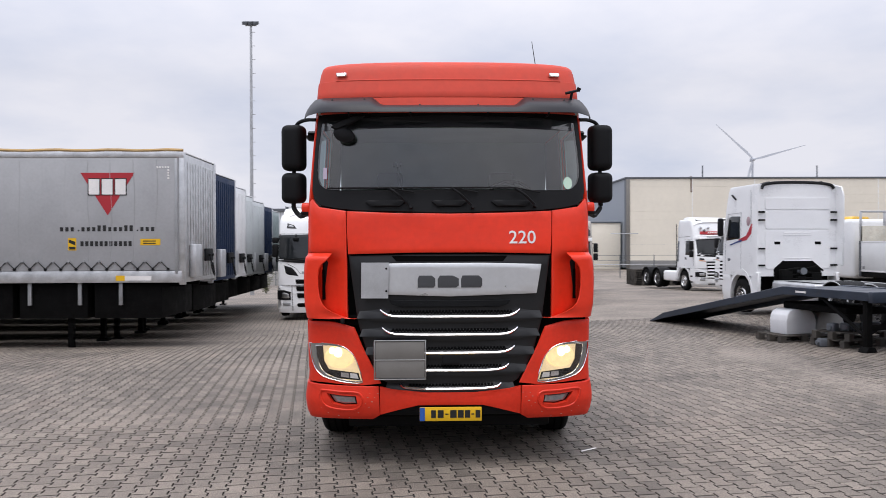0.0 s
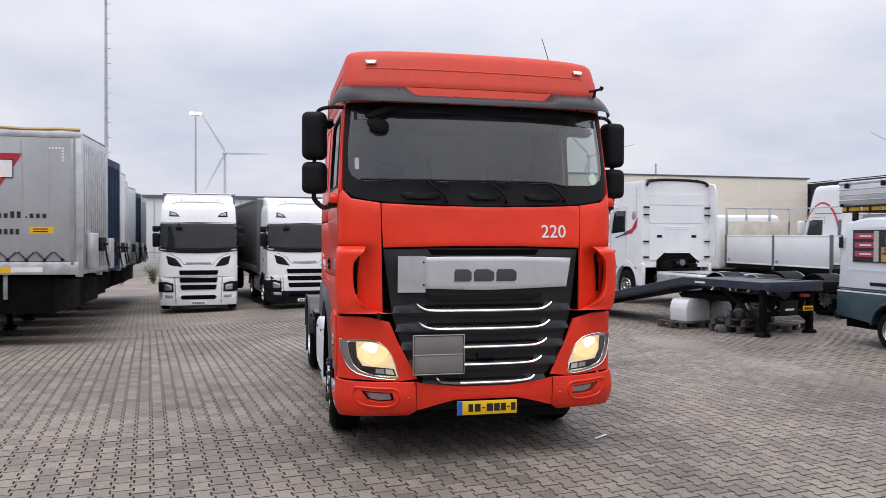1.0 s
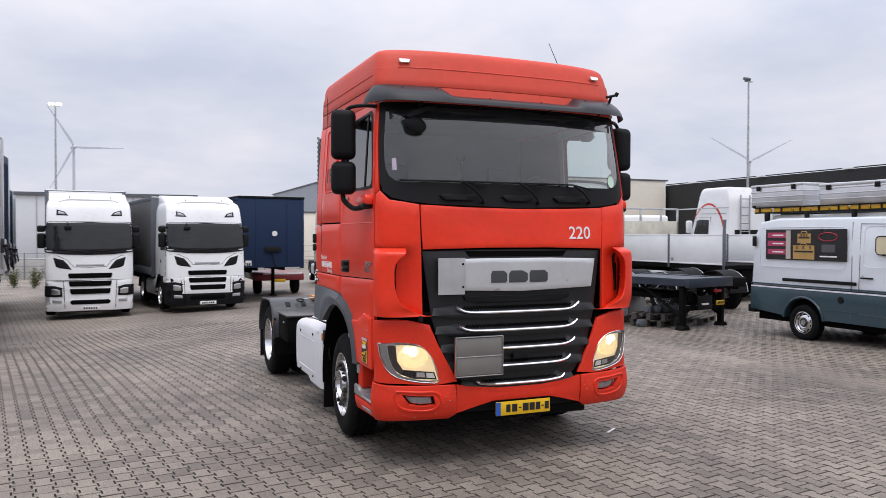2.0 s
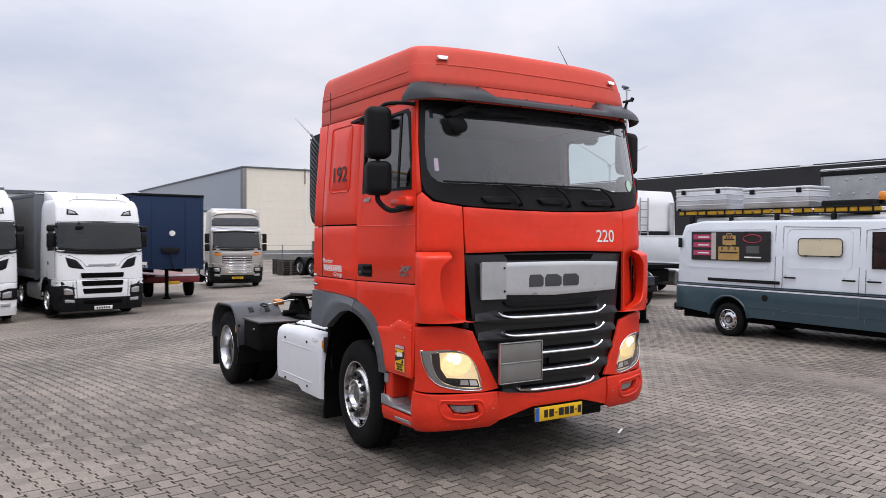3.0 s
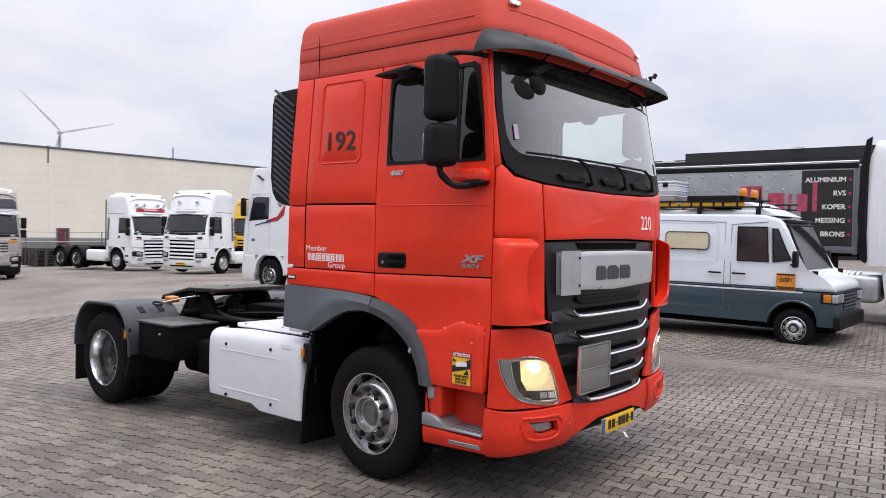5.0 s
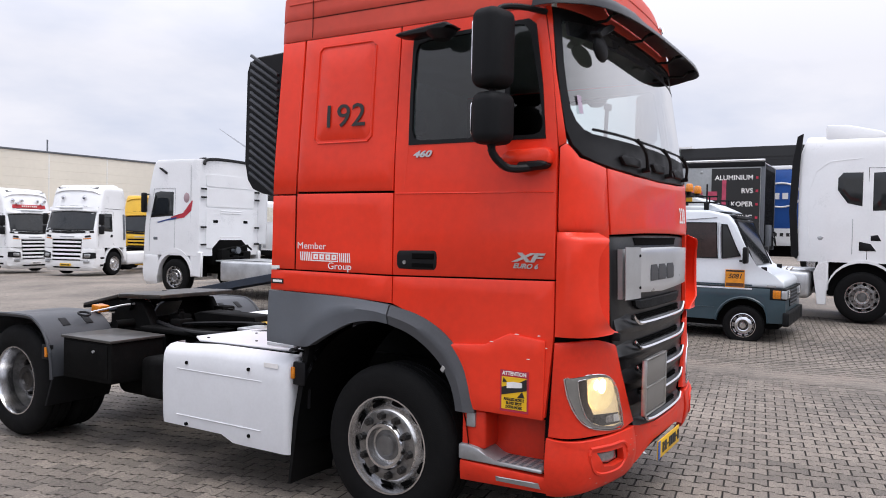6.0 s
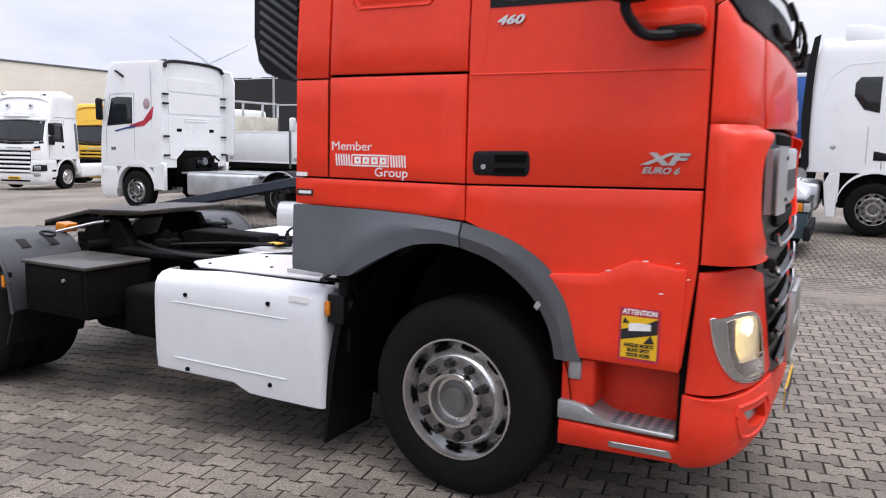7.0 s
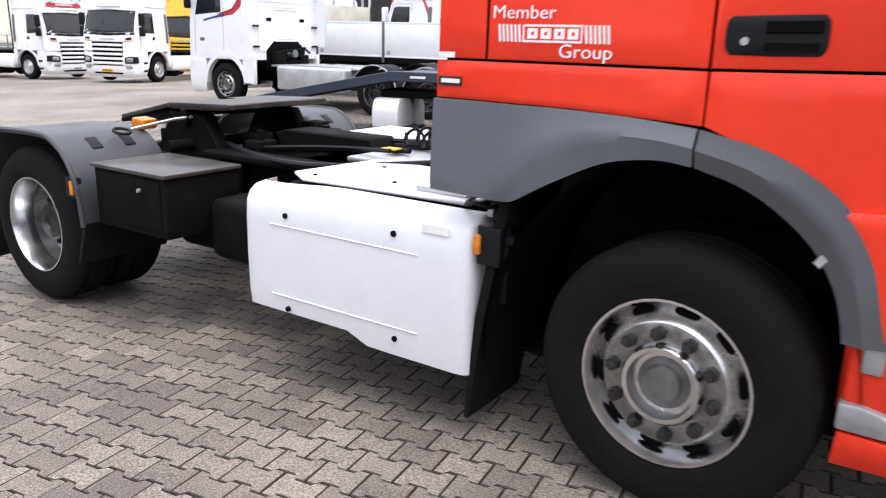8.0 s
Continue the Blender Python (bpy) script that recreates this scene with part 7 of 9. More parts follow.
t_wall = mat("grey_curtain", (.38, .385, .395), .42, vary=.10, scale=1.2, bump=.25, bscale=5, coat=.1, dirt=.2, dirt_color=(.2, .2, .2))
CURT_BLUE = mat("blue_curtain", (.008, .023, .064), .6, spec=.3, vary=.15, scale=2, bump=.1, bscale=6)
CURT_PALE = mat("pale_box_wall", (.60, .63, .63), .45, vary=.08, scale=2, dirt=.2, dirt_color=(.35, .37, .36))
CURT_GREEN = mat("grey_green_wall", (.32, .38, .38), .45, vary=.1, scale=2)
TRAILERS = ((-5.34, 16.9, t_wall, ALU), (-5.64, 20.15, CURT_BLUE, CURT_BLUE), (-6.05, 23.2, WHITE, WHITE), (-6.5, 26.2, CURT_GREEN, CURT_PALE), (-6.75, 29.3, CURT_GREEN, CURT_PALE), (-7.0, 32.3, CURT_BLUE, CURT_BLUE), (-7.25, 35.2, CURT_GREEN, CURT_GREEN))
TLAB = ("grey curtain-side trailer with a red triangle mark, unhitched", "dark blue curtain-side trailer standing unhitched", "plain white box trailer standing unhitched", "pale box trailer with a white cooling unit", "grey-green box trailer with a white cooling unit", "blue curtain-side trailer at the back of the row", "grey trailer at the end of the row")
for (x, y, wall, fr), lab in zip(TRAILERS, TLAB):
    g = gz(x - 4, y + 1.2)
    # front face looks east: turn so that local -y points to +x
    tm = pose(x, y + 1.25, g, 0, 0, 90)
    rise = 1.10 - g + (0 if y < 18 else -.12 - .018 * (y - 20))
    tr = semi_trailer(lab, tm, wall, fr, group="row of parked trailers", floor=rise, boxes=False)


def flip_x(obs):
    for o in obs:
        o.data.transform(Matrix.Diagonal((-1, 1, 1, 1)))
        o.data.flip_normals()


marked = [o for o in scene.objects if o.get("label") == TLAB[0]][0]
had = set(marked.children_recursive)
mark_details(marked, 13.6, 1.10 - gz(-9.3, 18.1), 4.0 - gz(-9.3, 18.1))
flip_x([o for o in marked.children_recursive if o not in had])

# two white lorries facing the yard, each with its trailer
cab_truck("white cab-over truck with a dark windscreen, parked facing the yard", pose(-3.93, 26.6, gz(-3.8, 26), 0, 0, 4.5), WHITE, "new", group="pair of white trucks", detail=False, axles=(5.0,))
cab_truck("white cab-over truck with a black bumper, parked facing the yard", pose(-.44, 26.5, gz(-.6, 27), 0, 0, 8) @ Matrix.Diagonal((1, 1, .975, 1)), WHITE, "new", dark_bumper=True, group="pair of white trucks", detail=False, axles=(5.0,))
semi_trailer("white curtain trailer hitched behind a white truck", pose(-4.17, 29.6, gz(-3.8, 29), 0, 0, 4.5), t_wall, WHITE, floor=1.15, height=3.02, legs=False, shade_and_hoses=False, rail=GREY)
semi_trailer("dark grey curtain trailer hitched behind a white truck", pose(-.84, 29.35, gz(-.6, 30), 0, 0, 8), mat("dark_grey_curtain", (.085, .085, .085), .5, vary=.15, scale=2), GREY, floor=1.15, height=2.76, rail=GREY, legs=False, shade_and_hoses=False)

# blue trailer standing on its legs
bt = semi_trailer("dark blue trailer on its landing legs beside a white truck", pose(2.14, 29.4, gz(2, 30), 0, 0, 7), CURT_BLUE, CURT_BLUE, floor=1.28, height=2.62, rail=CURT_BLUE, ribs=False, shade_and_hoses=False)
part("white_disc", rod((0.1, -.03, 2.55), (.1, -.045, 2.55), .10, seg=20), WINK, bt, "round white disc")
part("fleet_number", lettering("7618", .17, moved_pose(Vector((-.92, -.006, 1.40)), Vector((0, -1, 0))), .002), WINK, bt, "white number 7618")
part("coupling_panel", box(-.28, .34, -.10, -.02, 1.85, 2.05, .02), BLK, bt, "black coupling panel")
part("roof_edge", box(-1.28, 1.28, -.03, 13.5, 3.86, 3.94, .02), BLK2, bt, "black roof edge")
part("cable", tube(bend([(0, -.06, 1.9), (.05, -.1, 1.5), (.2, -.08, 1.2)], 5), .02, 6), BLK, bt, "hanging cable")
part("small_plate", box(-1.0, -.78, -.03, -.015, 1.45, 1.55), WINK, bt, "small white plate")
rb = thing("red_lorry_tail", "red lorry tail with a yellow plate behind the blue trailer", "truck", pose(3.1, 33.0, gz(3.1, 33) + .12))
part("tail_panel", box(-1.05, 1.05, 0, 4.0, .48, .78, .05), mat("dark_red_paint", (.20, .009, .016), .4, coat=.3), rb, "dark red panel")
part("tail_strip", box(-.7, .95, -.02, .0, .74, .80, .01), WHITE, rb, "white strip")
part("tail_plate", box(-.3, .25, -.03, .0, .42, .55, .004), YELLOW, rb, "yellow plate")
for sx in (-.8, .8):
    part("tail_wheel", moved(tyre_mesh(.42, seg=20), pose(sx, .8, .30)), TYRE, rb, "tyre")

BRONZE = mat("silver_bronze_paint", (.40, .37, .33), .32, .45, vary=.06, coat=.4)
sv = cab_truck("silver-bronze cab-over truck with a dark roof visor", pose(7.05, 37.3, gz(7, 38), 0, 0, -8), BRONZE, "old", dark_bumper=True, visor=SILVER, detail=False, plate_mat=YELLOW, bars=8)
part("roof_cap", OLDCAB.patch([(-1.10, 2.95), (1.10, 2.95), (1.10, 3.22), (.98, 3.34), (-.98, 3.34), (-1.10, 3.22)], .02, .03, rings=3, step=.15), WINGM, sv, "dark grey roof cap")
part("roof_deflector", prism([(.66, 3.60), (.84, 3.74), (1.9, 3.84), (2.15, 3.80), (2.15, 3.62)], "x", -1.0, 1.0, .05, 2), SILVER, sv, "silver roof air deflector")
part("grille_chrome", OLDCAB.patch([(-.70, 1.06), (.70, 1.06), (.70, 1.10), (-.70, 1.10)], .030, .02, rings=1, step=.15), CHROME, sv, "chrome grille strip")
for k in range(7):
    part("grille_chrome", OLDCAB.patch([(-.66, .74 + .115 * k), (.66, .74 + .115 * k), (.66, .775 + .115 * k), (-.66, .775 + .115 * k)], .030, .02, rings=1, step=.15), CHROME, sv, "chrome grille strip")
part("visor_lamp_row", OLDCAB.patch([(-.95, 2.86), (.95, 2.86), (.95, 2.89), (-.95, 2.89)], .11, .02, rings=1, step=.2), WINK, sv, "white edge of the visor")
for sgn in (1, -1):
    part("lamp_amber", OLDCAB.patch([(sgn * -1.06, 1.60), (sgn * -.72, 1.56), (sgn * -.72, 1.63), (sgn * -1.06, 1.68)][::sgn], .016, .012, rings=1), AMBER, sv, "amber lamp")
sc3 = cab_truck("white three-axle tractor unit with a red name board", pose(15.1, 38.6, gz(14, 40), 0, 0, 9), WHITE, "old", axles=(4.6, 5.95), visor=WHITE, detail=False, skirt=True, lamps=True)
part("name_board", OLDCAB.patch([(-.85, 2.92), (.85, 2.92), (.82, 3.08), (-.82, 3.08)], .03, .03, rings=1), mat("board_red", (.45, .02, .03), .5), sc3, "red name board")
for k in range(8):
    part("name_bar", OLDCAB.patch([(-.42 + .1 * k, 2.97), (-.36 + .1 * k, 2.97), (-.36 + .1 * k, 3.04), (-.42 + .1 * k, 3.04)], .05, .01, rings=1), WINK, sc3)
part("sleeper_edge", box(-1.255, -1.22, 2.20, 2.26, 1.2, 3.5, .01), BLK, sc3, "black rear edge")
askew = cab_truck("white tractor unit with a roof visor, parked askew", pose(13.9, 34.5, gz(15, 35), 0, 0, -72), WHITE, "old", visor=WHITE, detail=False, skirt=True, plate_mat=YELLOW)
for ob_, lamps_ in ((sc3, (-.8, -.4, .4, .8)), (askew, (-.5, .5))):
    part("roof_deflector", prism([(.66, 3.66), (.82, 3.78), (1.8, 3.86), (2.1, 3.80), (2.1, 3.66)], "x", -.92, .92, .05, 2), WHITE, ob_, "white roof air deflector")
    part("deflector_gap", box(-.95, .95, .70, 2.12, 3.655, 3.70, .01), DARK, ob_, "near-black sheet for the shade in a gap under the deflector")
    for x in lamps_:
        part("roof_light", moved(lathe([(-.06, 0), (-.05, .07), (0, .09), (.03, .085), (.03, 0)], 14, "y"), Matrix.Translation(OLDCAB.on(x, 3.24, .06))), CHROME, ob_, "round roof lamp")
    part("name_bar", OLDCAB.patch([(-.55, 2.76), (.55, 2.76), (.55, 2.81), (-.55, 2.81)], .125, .01, rings=1, step=.15), GALV, ob_, "pale bar of lettering on the visor")
YEL = mat("yellow_paint", (.72, .42, .02), .35, vary=.06, coat=.3)
cab_truck("yellow tractor unit behind the white trucks", pose(19.8, 37.6, gz(19, 38), 0, 0, -65), YEL, "old", visor=YEL, detail=False)


SEAMG = mat("grey_seam", (.30, .31, .32), .7)
# white cab seen from behind, with a bare chassis
def bare_cab():
    t = thing("chassis_truck", "white high-roof cab on a bare chassis, rear wall showing", "truck", pose(10.5, 23.9, gz(10.2, 21), 0, 0, 185))
    sk, p = TOPCAB, WHITE
    zs = [1.10, 1.3, 1.5, 1.7, 1.9, 2.1, 2.3, 2.5, 2.72, 2.85, 3.0, 3.2, 3.4, 3.55, 3.66, 3.74, 3.78, 3.80]
    part("cab_body", cab_loft(sk, [z * .985 + .02 for z in zs], 2.30), p, t, "white cab body")
    part("bumper", sk.patch([(S(.78), 1.1), (S(.80), .80), (S(.72), .28), (-.9, .24), (0, .24), (.9, .24), (-S(.72), .28), (-S(.80), .80), (-S(.78), 1.1), (0, 1.1)], .004, .25, rings=4, step=.12), p, t, "white bumper")
    part("windscreen", sk.patch([(-1.12, 1.90), (0, 1.86), (1.12, 1.90), (1.08, 2.66), (0, 2.71), (-1.08, 2.66)], .006, .01, rings=3, step=.15), PANE, t, "windscreen")
    for k, (z0, z1) in enumerate(((1.32, 2.42), (2.47, 2.98), (3.03, 3.36))):
        part("rear_panel", prism(rounded(-.98, .98, z0, z1, .05), "y", 2.30, 2.318, .006), p, t, "pressed rear panel")
    for z in (1.55, 1.62, 2.30, 2.36):
        part("rear_swage", tube([(-.42, 2.322, z), (.42, 2.322, z)], .012, 6), p, t, "pressed swage")
    for sx in (-1, 1):
        part("rear_vent", box(sx * .62 - .09, sx * .62 + .09, 2.315, 2.328, 2.02, 2.10, .006), VOID, t, "black rear vent")
        if sx < 0:
            part("side_fairing", prism([(1.95, 1.45), (2.62, 1.40), (2.66, 3.40), (2.55, 3.68), (2.2, 3.74), (2.0, 3.6)], "x", sx * 1.19, sx * 1.235, .02), p, t, "white side fairing")
        for z in (1.42, 1.9, 2.72, 2.95):
            part("fairing_hinge", box(sx * 1.0, sx * 1.20, 2.32, 2.36, z - .025, z + .025, .008), BLK, t, "black hinge arm")
        part("fairing_seam", tube([(sx * 1.238, 2.0, z) for z in np.linspace(1.45, 3.6, 6)], .006, 5), GALV, t)
        part("arch_trim", prism([(1.42 + .66 * math.cos(a), .52 + .68 * math.sin(a) + .10) for a in np.linspace(.0, math.pi, 14)] + [(1.42 + .62 * math.cos(a), .52 + .64 * math.sin(a)) for a in np.linspace(math.pi, 0, 14)], "x", sx * 1.26, sx * 1.12), p, t, "white wheel arch")
        part("arch_rear", prism([(2.03, .55), (2.38, .52), (2.40, 1.22), (1.98, 1.22)], "x", sx * 1.245, sx * 1.15, .02), p, t, "white panel behind the wheel")
        # arch hollow filled with a near-black block, its shade in the colour
        part("wheel_housing", box(min(sx * 1.12, sx * .6), max(sx * 1.12, sx * .6), .85, 2.0, .5, 1.15), VOID, t, "near-black wheel housing, arch shade in its colour")
        add_wheel(t, sx * 1.10, 1.42, .50, "front", .50, sx)
        win = [(S(.50), 2.14), (S(1.36), 2.20), (S(1.36), 2.86), (S(.85), 2.88), (S(.66), 2.84)]
        part("side_window", sk.patch(win if sx < 0 else mirror_poly(win), .006, .01, rings=2, step=.15), PANE, t, "dark side window")
        part("mirror_housing", box(sx * 1.35 - .09, sx * 1.35 + .09, .30, .42, 2.28, 2.84, .05, 3), BLK, t, "black mirror housing")
        part("mirror_arm", tube([(sx * 1.2, .42, 2.80), (sx * 1.35, .38, 2.78)], .02, 6), BLK, t, "mirror arm")
        part("frame_rail", box(sx * .42 - .04, sx * .42 + .04, 1.9, 8.2, .68, .96, .01), DARK, t, "chassis rail")
        part("tank", box(min(sx * .52, sx * 1.18), max(sx * .52, sx * 1.18), 3.0, 5.0, .45, 1.0, .06, 3), ALU, t, "aluminium side tank")
        for ya in (5.85, 7.2):
            add_wheel(t, sx * 1.08, ya, .50, "rear", .50, sx)
            arc = [(ya + .60 * math.cos(a), .50 + .60 * math.sin(a)) for a in np.linspace(.05, math.pi - .05, 14)]
            part("rear_wing", prism([(a, b + .03) for a, b in arc] + arc[::-1], "x", sx * .60, sx * 1.27), BLK2, t, "black round wing")
            part("wing_edge", tube([(sx * 1.27, a, b + .02) for a, b in arc], .014, 5), GALV, t, "pale wing edge")
    for sx in (-1, 1):
        part("roof_strip", tube([sk.on(sx * c, z, .02) for c, z in ((.55, 3.74), (.85, 3.70), (1.05, 3.62), (10.9, 3.50), (11.1, 3.38))], .03, 6), BLK, t, "torn black roof strip")
        part("door_seam", tube([sk.on(sx * c, z, .002) for c, z in ((10.46, 1.2), (10.48, 2.05), (10.62, 2.95), (11.42, 2.97), (11.42, 1.2))], .007, 5), SEAMG, t, "door seam")
        part("lower_vent", sk.patch([(sx * -10.62, 1.52), (sx * -10.78, 1.52), (sx * -10.78, 1.60), (sx * -10.62, 1.60)][::-sx], .006, .006, rings=1), GREY, t, "small grey vent")
    part("roof_gasket", tube(bend([(-1.1, 2.35, 3.62), (-1.0, 2.32, 3.74), (-.5, 2.3, 3.80), (.5, 2.3, 3.80), (1.0, 2.32, 3.74), (1.1, 2.35, 3.62)], 5), .045, 6), BLK, t, "ragged black roof edge seal")
    for x, y in ((-.7, 2.2), (-.2, 2.0), (.45, 2.15), (.8, 2.0)):
        part("roof_bracket", moved(box(-.14, .14, -.05, .05, -.03, .03, .01), pose(x, y, 3.80, 0, 12, 20)), BLK, t, "black roof bracket")
    eng = part("engine_bay", prism([(-.72, .85), (.72, .85), (.72, 1.34), (.45, 1.56), (-.45, 1.56), (-.72, 1.34)], "y", 2.0, 2.335, .03, 2), VOID, t, "dark open engine bay")
    for k, (x0, x1, z, r) in enumerate(((-.66, .60, 1.02, .04), (-.55, .30, 1.18, .03), (-.20, .62, 1.30, .035), (-.62, -.1, 1.36, .028))):
        part("engine_pipe", tube(bend([(x0, 2.42 + .05 * k, z - .10), (x0 + .1, 2.50, z), ((x0 + x1) / 2, 2.52 + .03 * k, z + .03), (x1, 2.44, z - .06)], 4), r, 7), DARK, eng, "dark engine pipe")
    for x0, x1, z0, z1 in ((-.60, -.28, .95, 1.22), (.28, .62, .92, 1.30), (-.12, .14, .95, 1.12)):
        part("engine_block", box(x0, x1, 2.36, 2.56, z0, z1, .03), DARK, eng, "dark engine housing")
    part("engine_pot", rod((-.02, 2.42, 1.24), (-.02, 2.60, 1.26), .10), GREY, eng, "round metal housing")
    part("chassis_plate", box(-.9, .9, 2.6, 5.2, .96, 1.0, .01), GALV, t, "grey chassis plate")
    part("rear_unit", box(-.5, .5, 7.6, 8.4, .75, 1.0, .02), DARK, t, "dark tail unit")
    fl = lambda q: mirror_poly(q)
    rs, bs = mat("decal_red", (.50, .03, .05), .4), mat("decal_blue", (.03, .06, .22), .4)
    part("decal_stripe", sk.patch(fl([(S(1.25), 2.16), (S(1.70), 2.22), (S(1.95), 2.38), (S(2.03), 2.62), (S(2.07), 2.62), (S(2.02), 2.34), (S(1.76), 2.15), (S(1.35), 2.10)]), .008, .003, rings=1, step=.1), rs, t, "red swoosh decal")
    part("decal_stripe", sk.patch(fl([(S(.75), 2.02), (S(1.20), 2.12), (S(1.55), 2.18), (S(1.45), 2.10), (S(1.10), 2.06), (S(.80), 1.99)]), .010, .003, rings=1, step=.1), bs, t, "blue swoosh decal")
    part("emblem", sk.patch(fl([(S(1.84 + .11 * math.cos(a)), 2.70 + .14 * math.sin(a)) for a in np.linspace(0, math.tau, 13)[:-1]]), .008, .003, rings=1), mat("emblem_grey", (.40, .28, .30), .5), t, "round grey emblem")
    return t


bare_cab()


def dropside():
    """Flat-bed lorry with white drop sides; heads north."""
    t = thing("dropside_truck", "white flat-bed truck with pale drop sides and a wooden headboard", "truck", pose(14.65, 24.2, gz(14, 22), 0, 0, 180))
    # local: cab towards -y (north after the turn)
    cab = part("cab", box(-1.2, 1.2, -1.6, .6, .9, 2.78, .12, 4), WHITE, t, "white cab")
    for sx in (-1, 1):
        part("cab_window", box(sx * 1.195 - .012, sx * 1.195 + .012, -1.1, -.35, 1.75, 2.45, .01), PANE, cab, "dark cab window")
        add_wheel(t, sx * 1.05, -.7, .48, "front", .48, sx, detail=False)
        add_wheel(t, sx * 1.05, 4.3, .48, "rear", .48, sx, detail=False)
        part("bed_rail", box(sx * 1.2 - .03, sx * 1.2 + .03, 1.0, 6.2, .98, 1.12, .01), DARK, t, "dark bed rail")
        for k in range(2):
            y0 = 1.15 + 2.46 * k
            pn = part("drop_side", box(sx * 1.23 - .02, sx * 1.23 + .02, y0, y0 + 2.38, 1.16, 2.05, .012), mat("drop_side_panel", (.82, .83, .83), .45, .0, vary=.06, scale=2), t, "pale aluminium drop side")
            for z in (1.16, 2.05):
                part("side_edge", box(sx * 1.23 - .028, sx * 1.23 + .028, y0, y0 + 2.38, z - .02, z + .02, .006), WHITE, pn, "white edge bar")
            part("latch", box(sx * 1.26 - .01, sx * 1.26 + .012, y0 + .1, y0 + .2, 1.22, 1.32, .006), GALV, pn, "steel latch")
        for y in (1.10, 3.57, 6.03):
            part("side_post", box(sx * 1.23 - .04, sx * 1.23 + .04, y - .035, y + .035, 1.0, 2.08, .008), GREY, t, "dark post")
        part("rack_post", box(sx * 1.2 - .03, sx * 1.2 + .03, 1.02, 1.08, 2.0, 3.0, .006), ALU, t, "rack post")
    part("headboard", box(-1.22, 1.22, 1.02, 1.08, 1.1, 2.55, .01), mat("worn_ply", (.58, .55, .47), .6, vary=.25, scale=3, dirt=.4, dirt_color=(.35, .22, .10)), t, "worn wooden headboard")
    part("rack_top", box(-1.22, 1.22, 1.02, 1.08, 2.96, 3.02, .01), ALU, t, "rack bar")
    for x in (-.45, .45):
        part("rack_bar", box(x - .04, x + .04, 1.03, 1.07, 2.5, 2.98, .006), ALU, t, "rack upright")
    part("long_rack", box(-1.22, -1.16, 1.05, 3.6, 2.96, 3.0, .006), ALU, t, "side rack bar")
    part("bed", box(-1.2, 1.2, 1.05, 6.1, 1.02, 1.14), DARK, t, "bed floor")
    part("frame", box(-.5, .5, -1.2, 6.0, .6, 1.0, .01), DARK, t, "dark chassis")
    return t


dropside()


def arc_cab():
    """White cab with a red arc on its side; heads north, beyond the flat-bed."""
    t = cab_truck("white high-roof tractor unit with a red arc on its side", pose(17.25, 23.0, gz(17.2, 23), 0, 0, 180), WHITE, "old", visor=None, detail=False)
    pts = [(1.255 - .002, .55, 2.70), (1.245, .85, 3.02), (1.235, 1.2, 3.16), (1.24, 1.55, 3.05), (1.245, 1.85, 2.7), (1.25, 2.1, 2.1), (1.255, 2.2, 1.6)]
    pts = bend(pts, 5)
    bm = bmesh.new()
    rows = []
    for i, q in enumerate(pts):
        d = (pts[min(i + 1, len(pts) - 1)] - pts[max(i - 1, 0)]).normalized()
        nn = Vector((0, -d.z, d.y)) * (.02 + .035 * i / len(pts))
        w = OLDCAB.at(q.z)[2]
        rows.append([bm.verts.new((w + .004, q.y + nn.y, q.z + nn.z)), bm.verts.new((w + .004, q.y - nn.y, q.z - nn.z))])
    for a, b in zip(rows, rows[1:]):
        bm.faces.new((a[0], a[1], b[1], b[0]))
    part("rear_panel", box(-.95, .95, 2.225, 2.26, 1.25, 2.25, .02), BLK2, t, "dark equipment panel on the rear wall")
    for x in (.35, .75):
        part("ladder_rail", rod((x, 2.30, 1.2), (x, 2.30, 3.45), .025, seg=8), GALV, t, "ladder rail")
    for k in range(8):
        part("ladder_rung", rod((.35, 2.30, 1.35 + .28 * k), (.75, 2.30, 1.35 + .28 * k), .018, seg=6), GALV, t, "ladder rung")
    part("exhaust_stack", rod((-.85, 2.34, .9), (-.85, 2.34, 3.3), .09, seg=14), ALU, t, "upright exhaust stack")
    part("arc_decal", bm, mat("arc_red", (.60, .05, .04), .4), t, "red arc decal")
    return t


arc_cab()


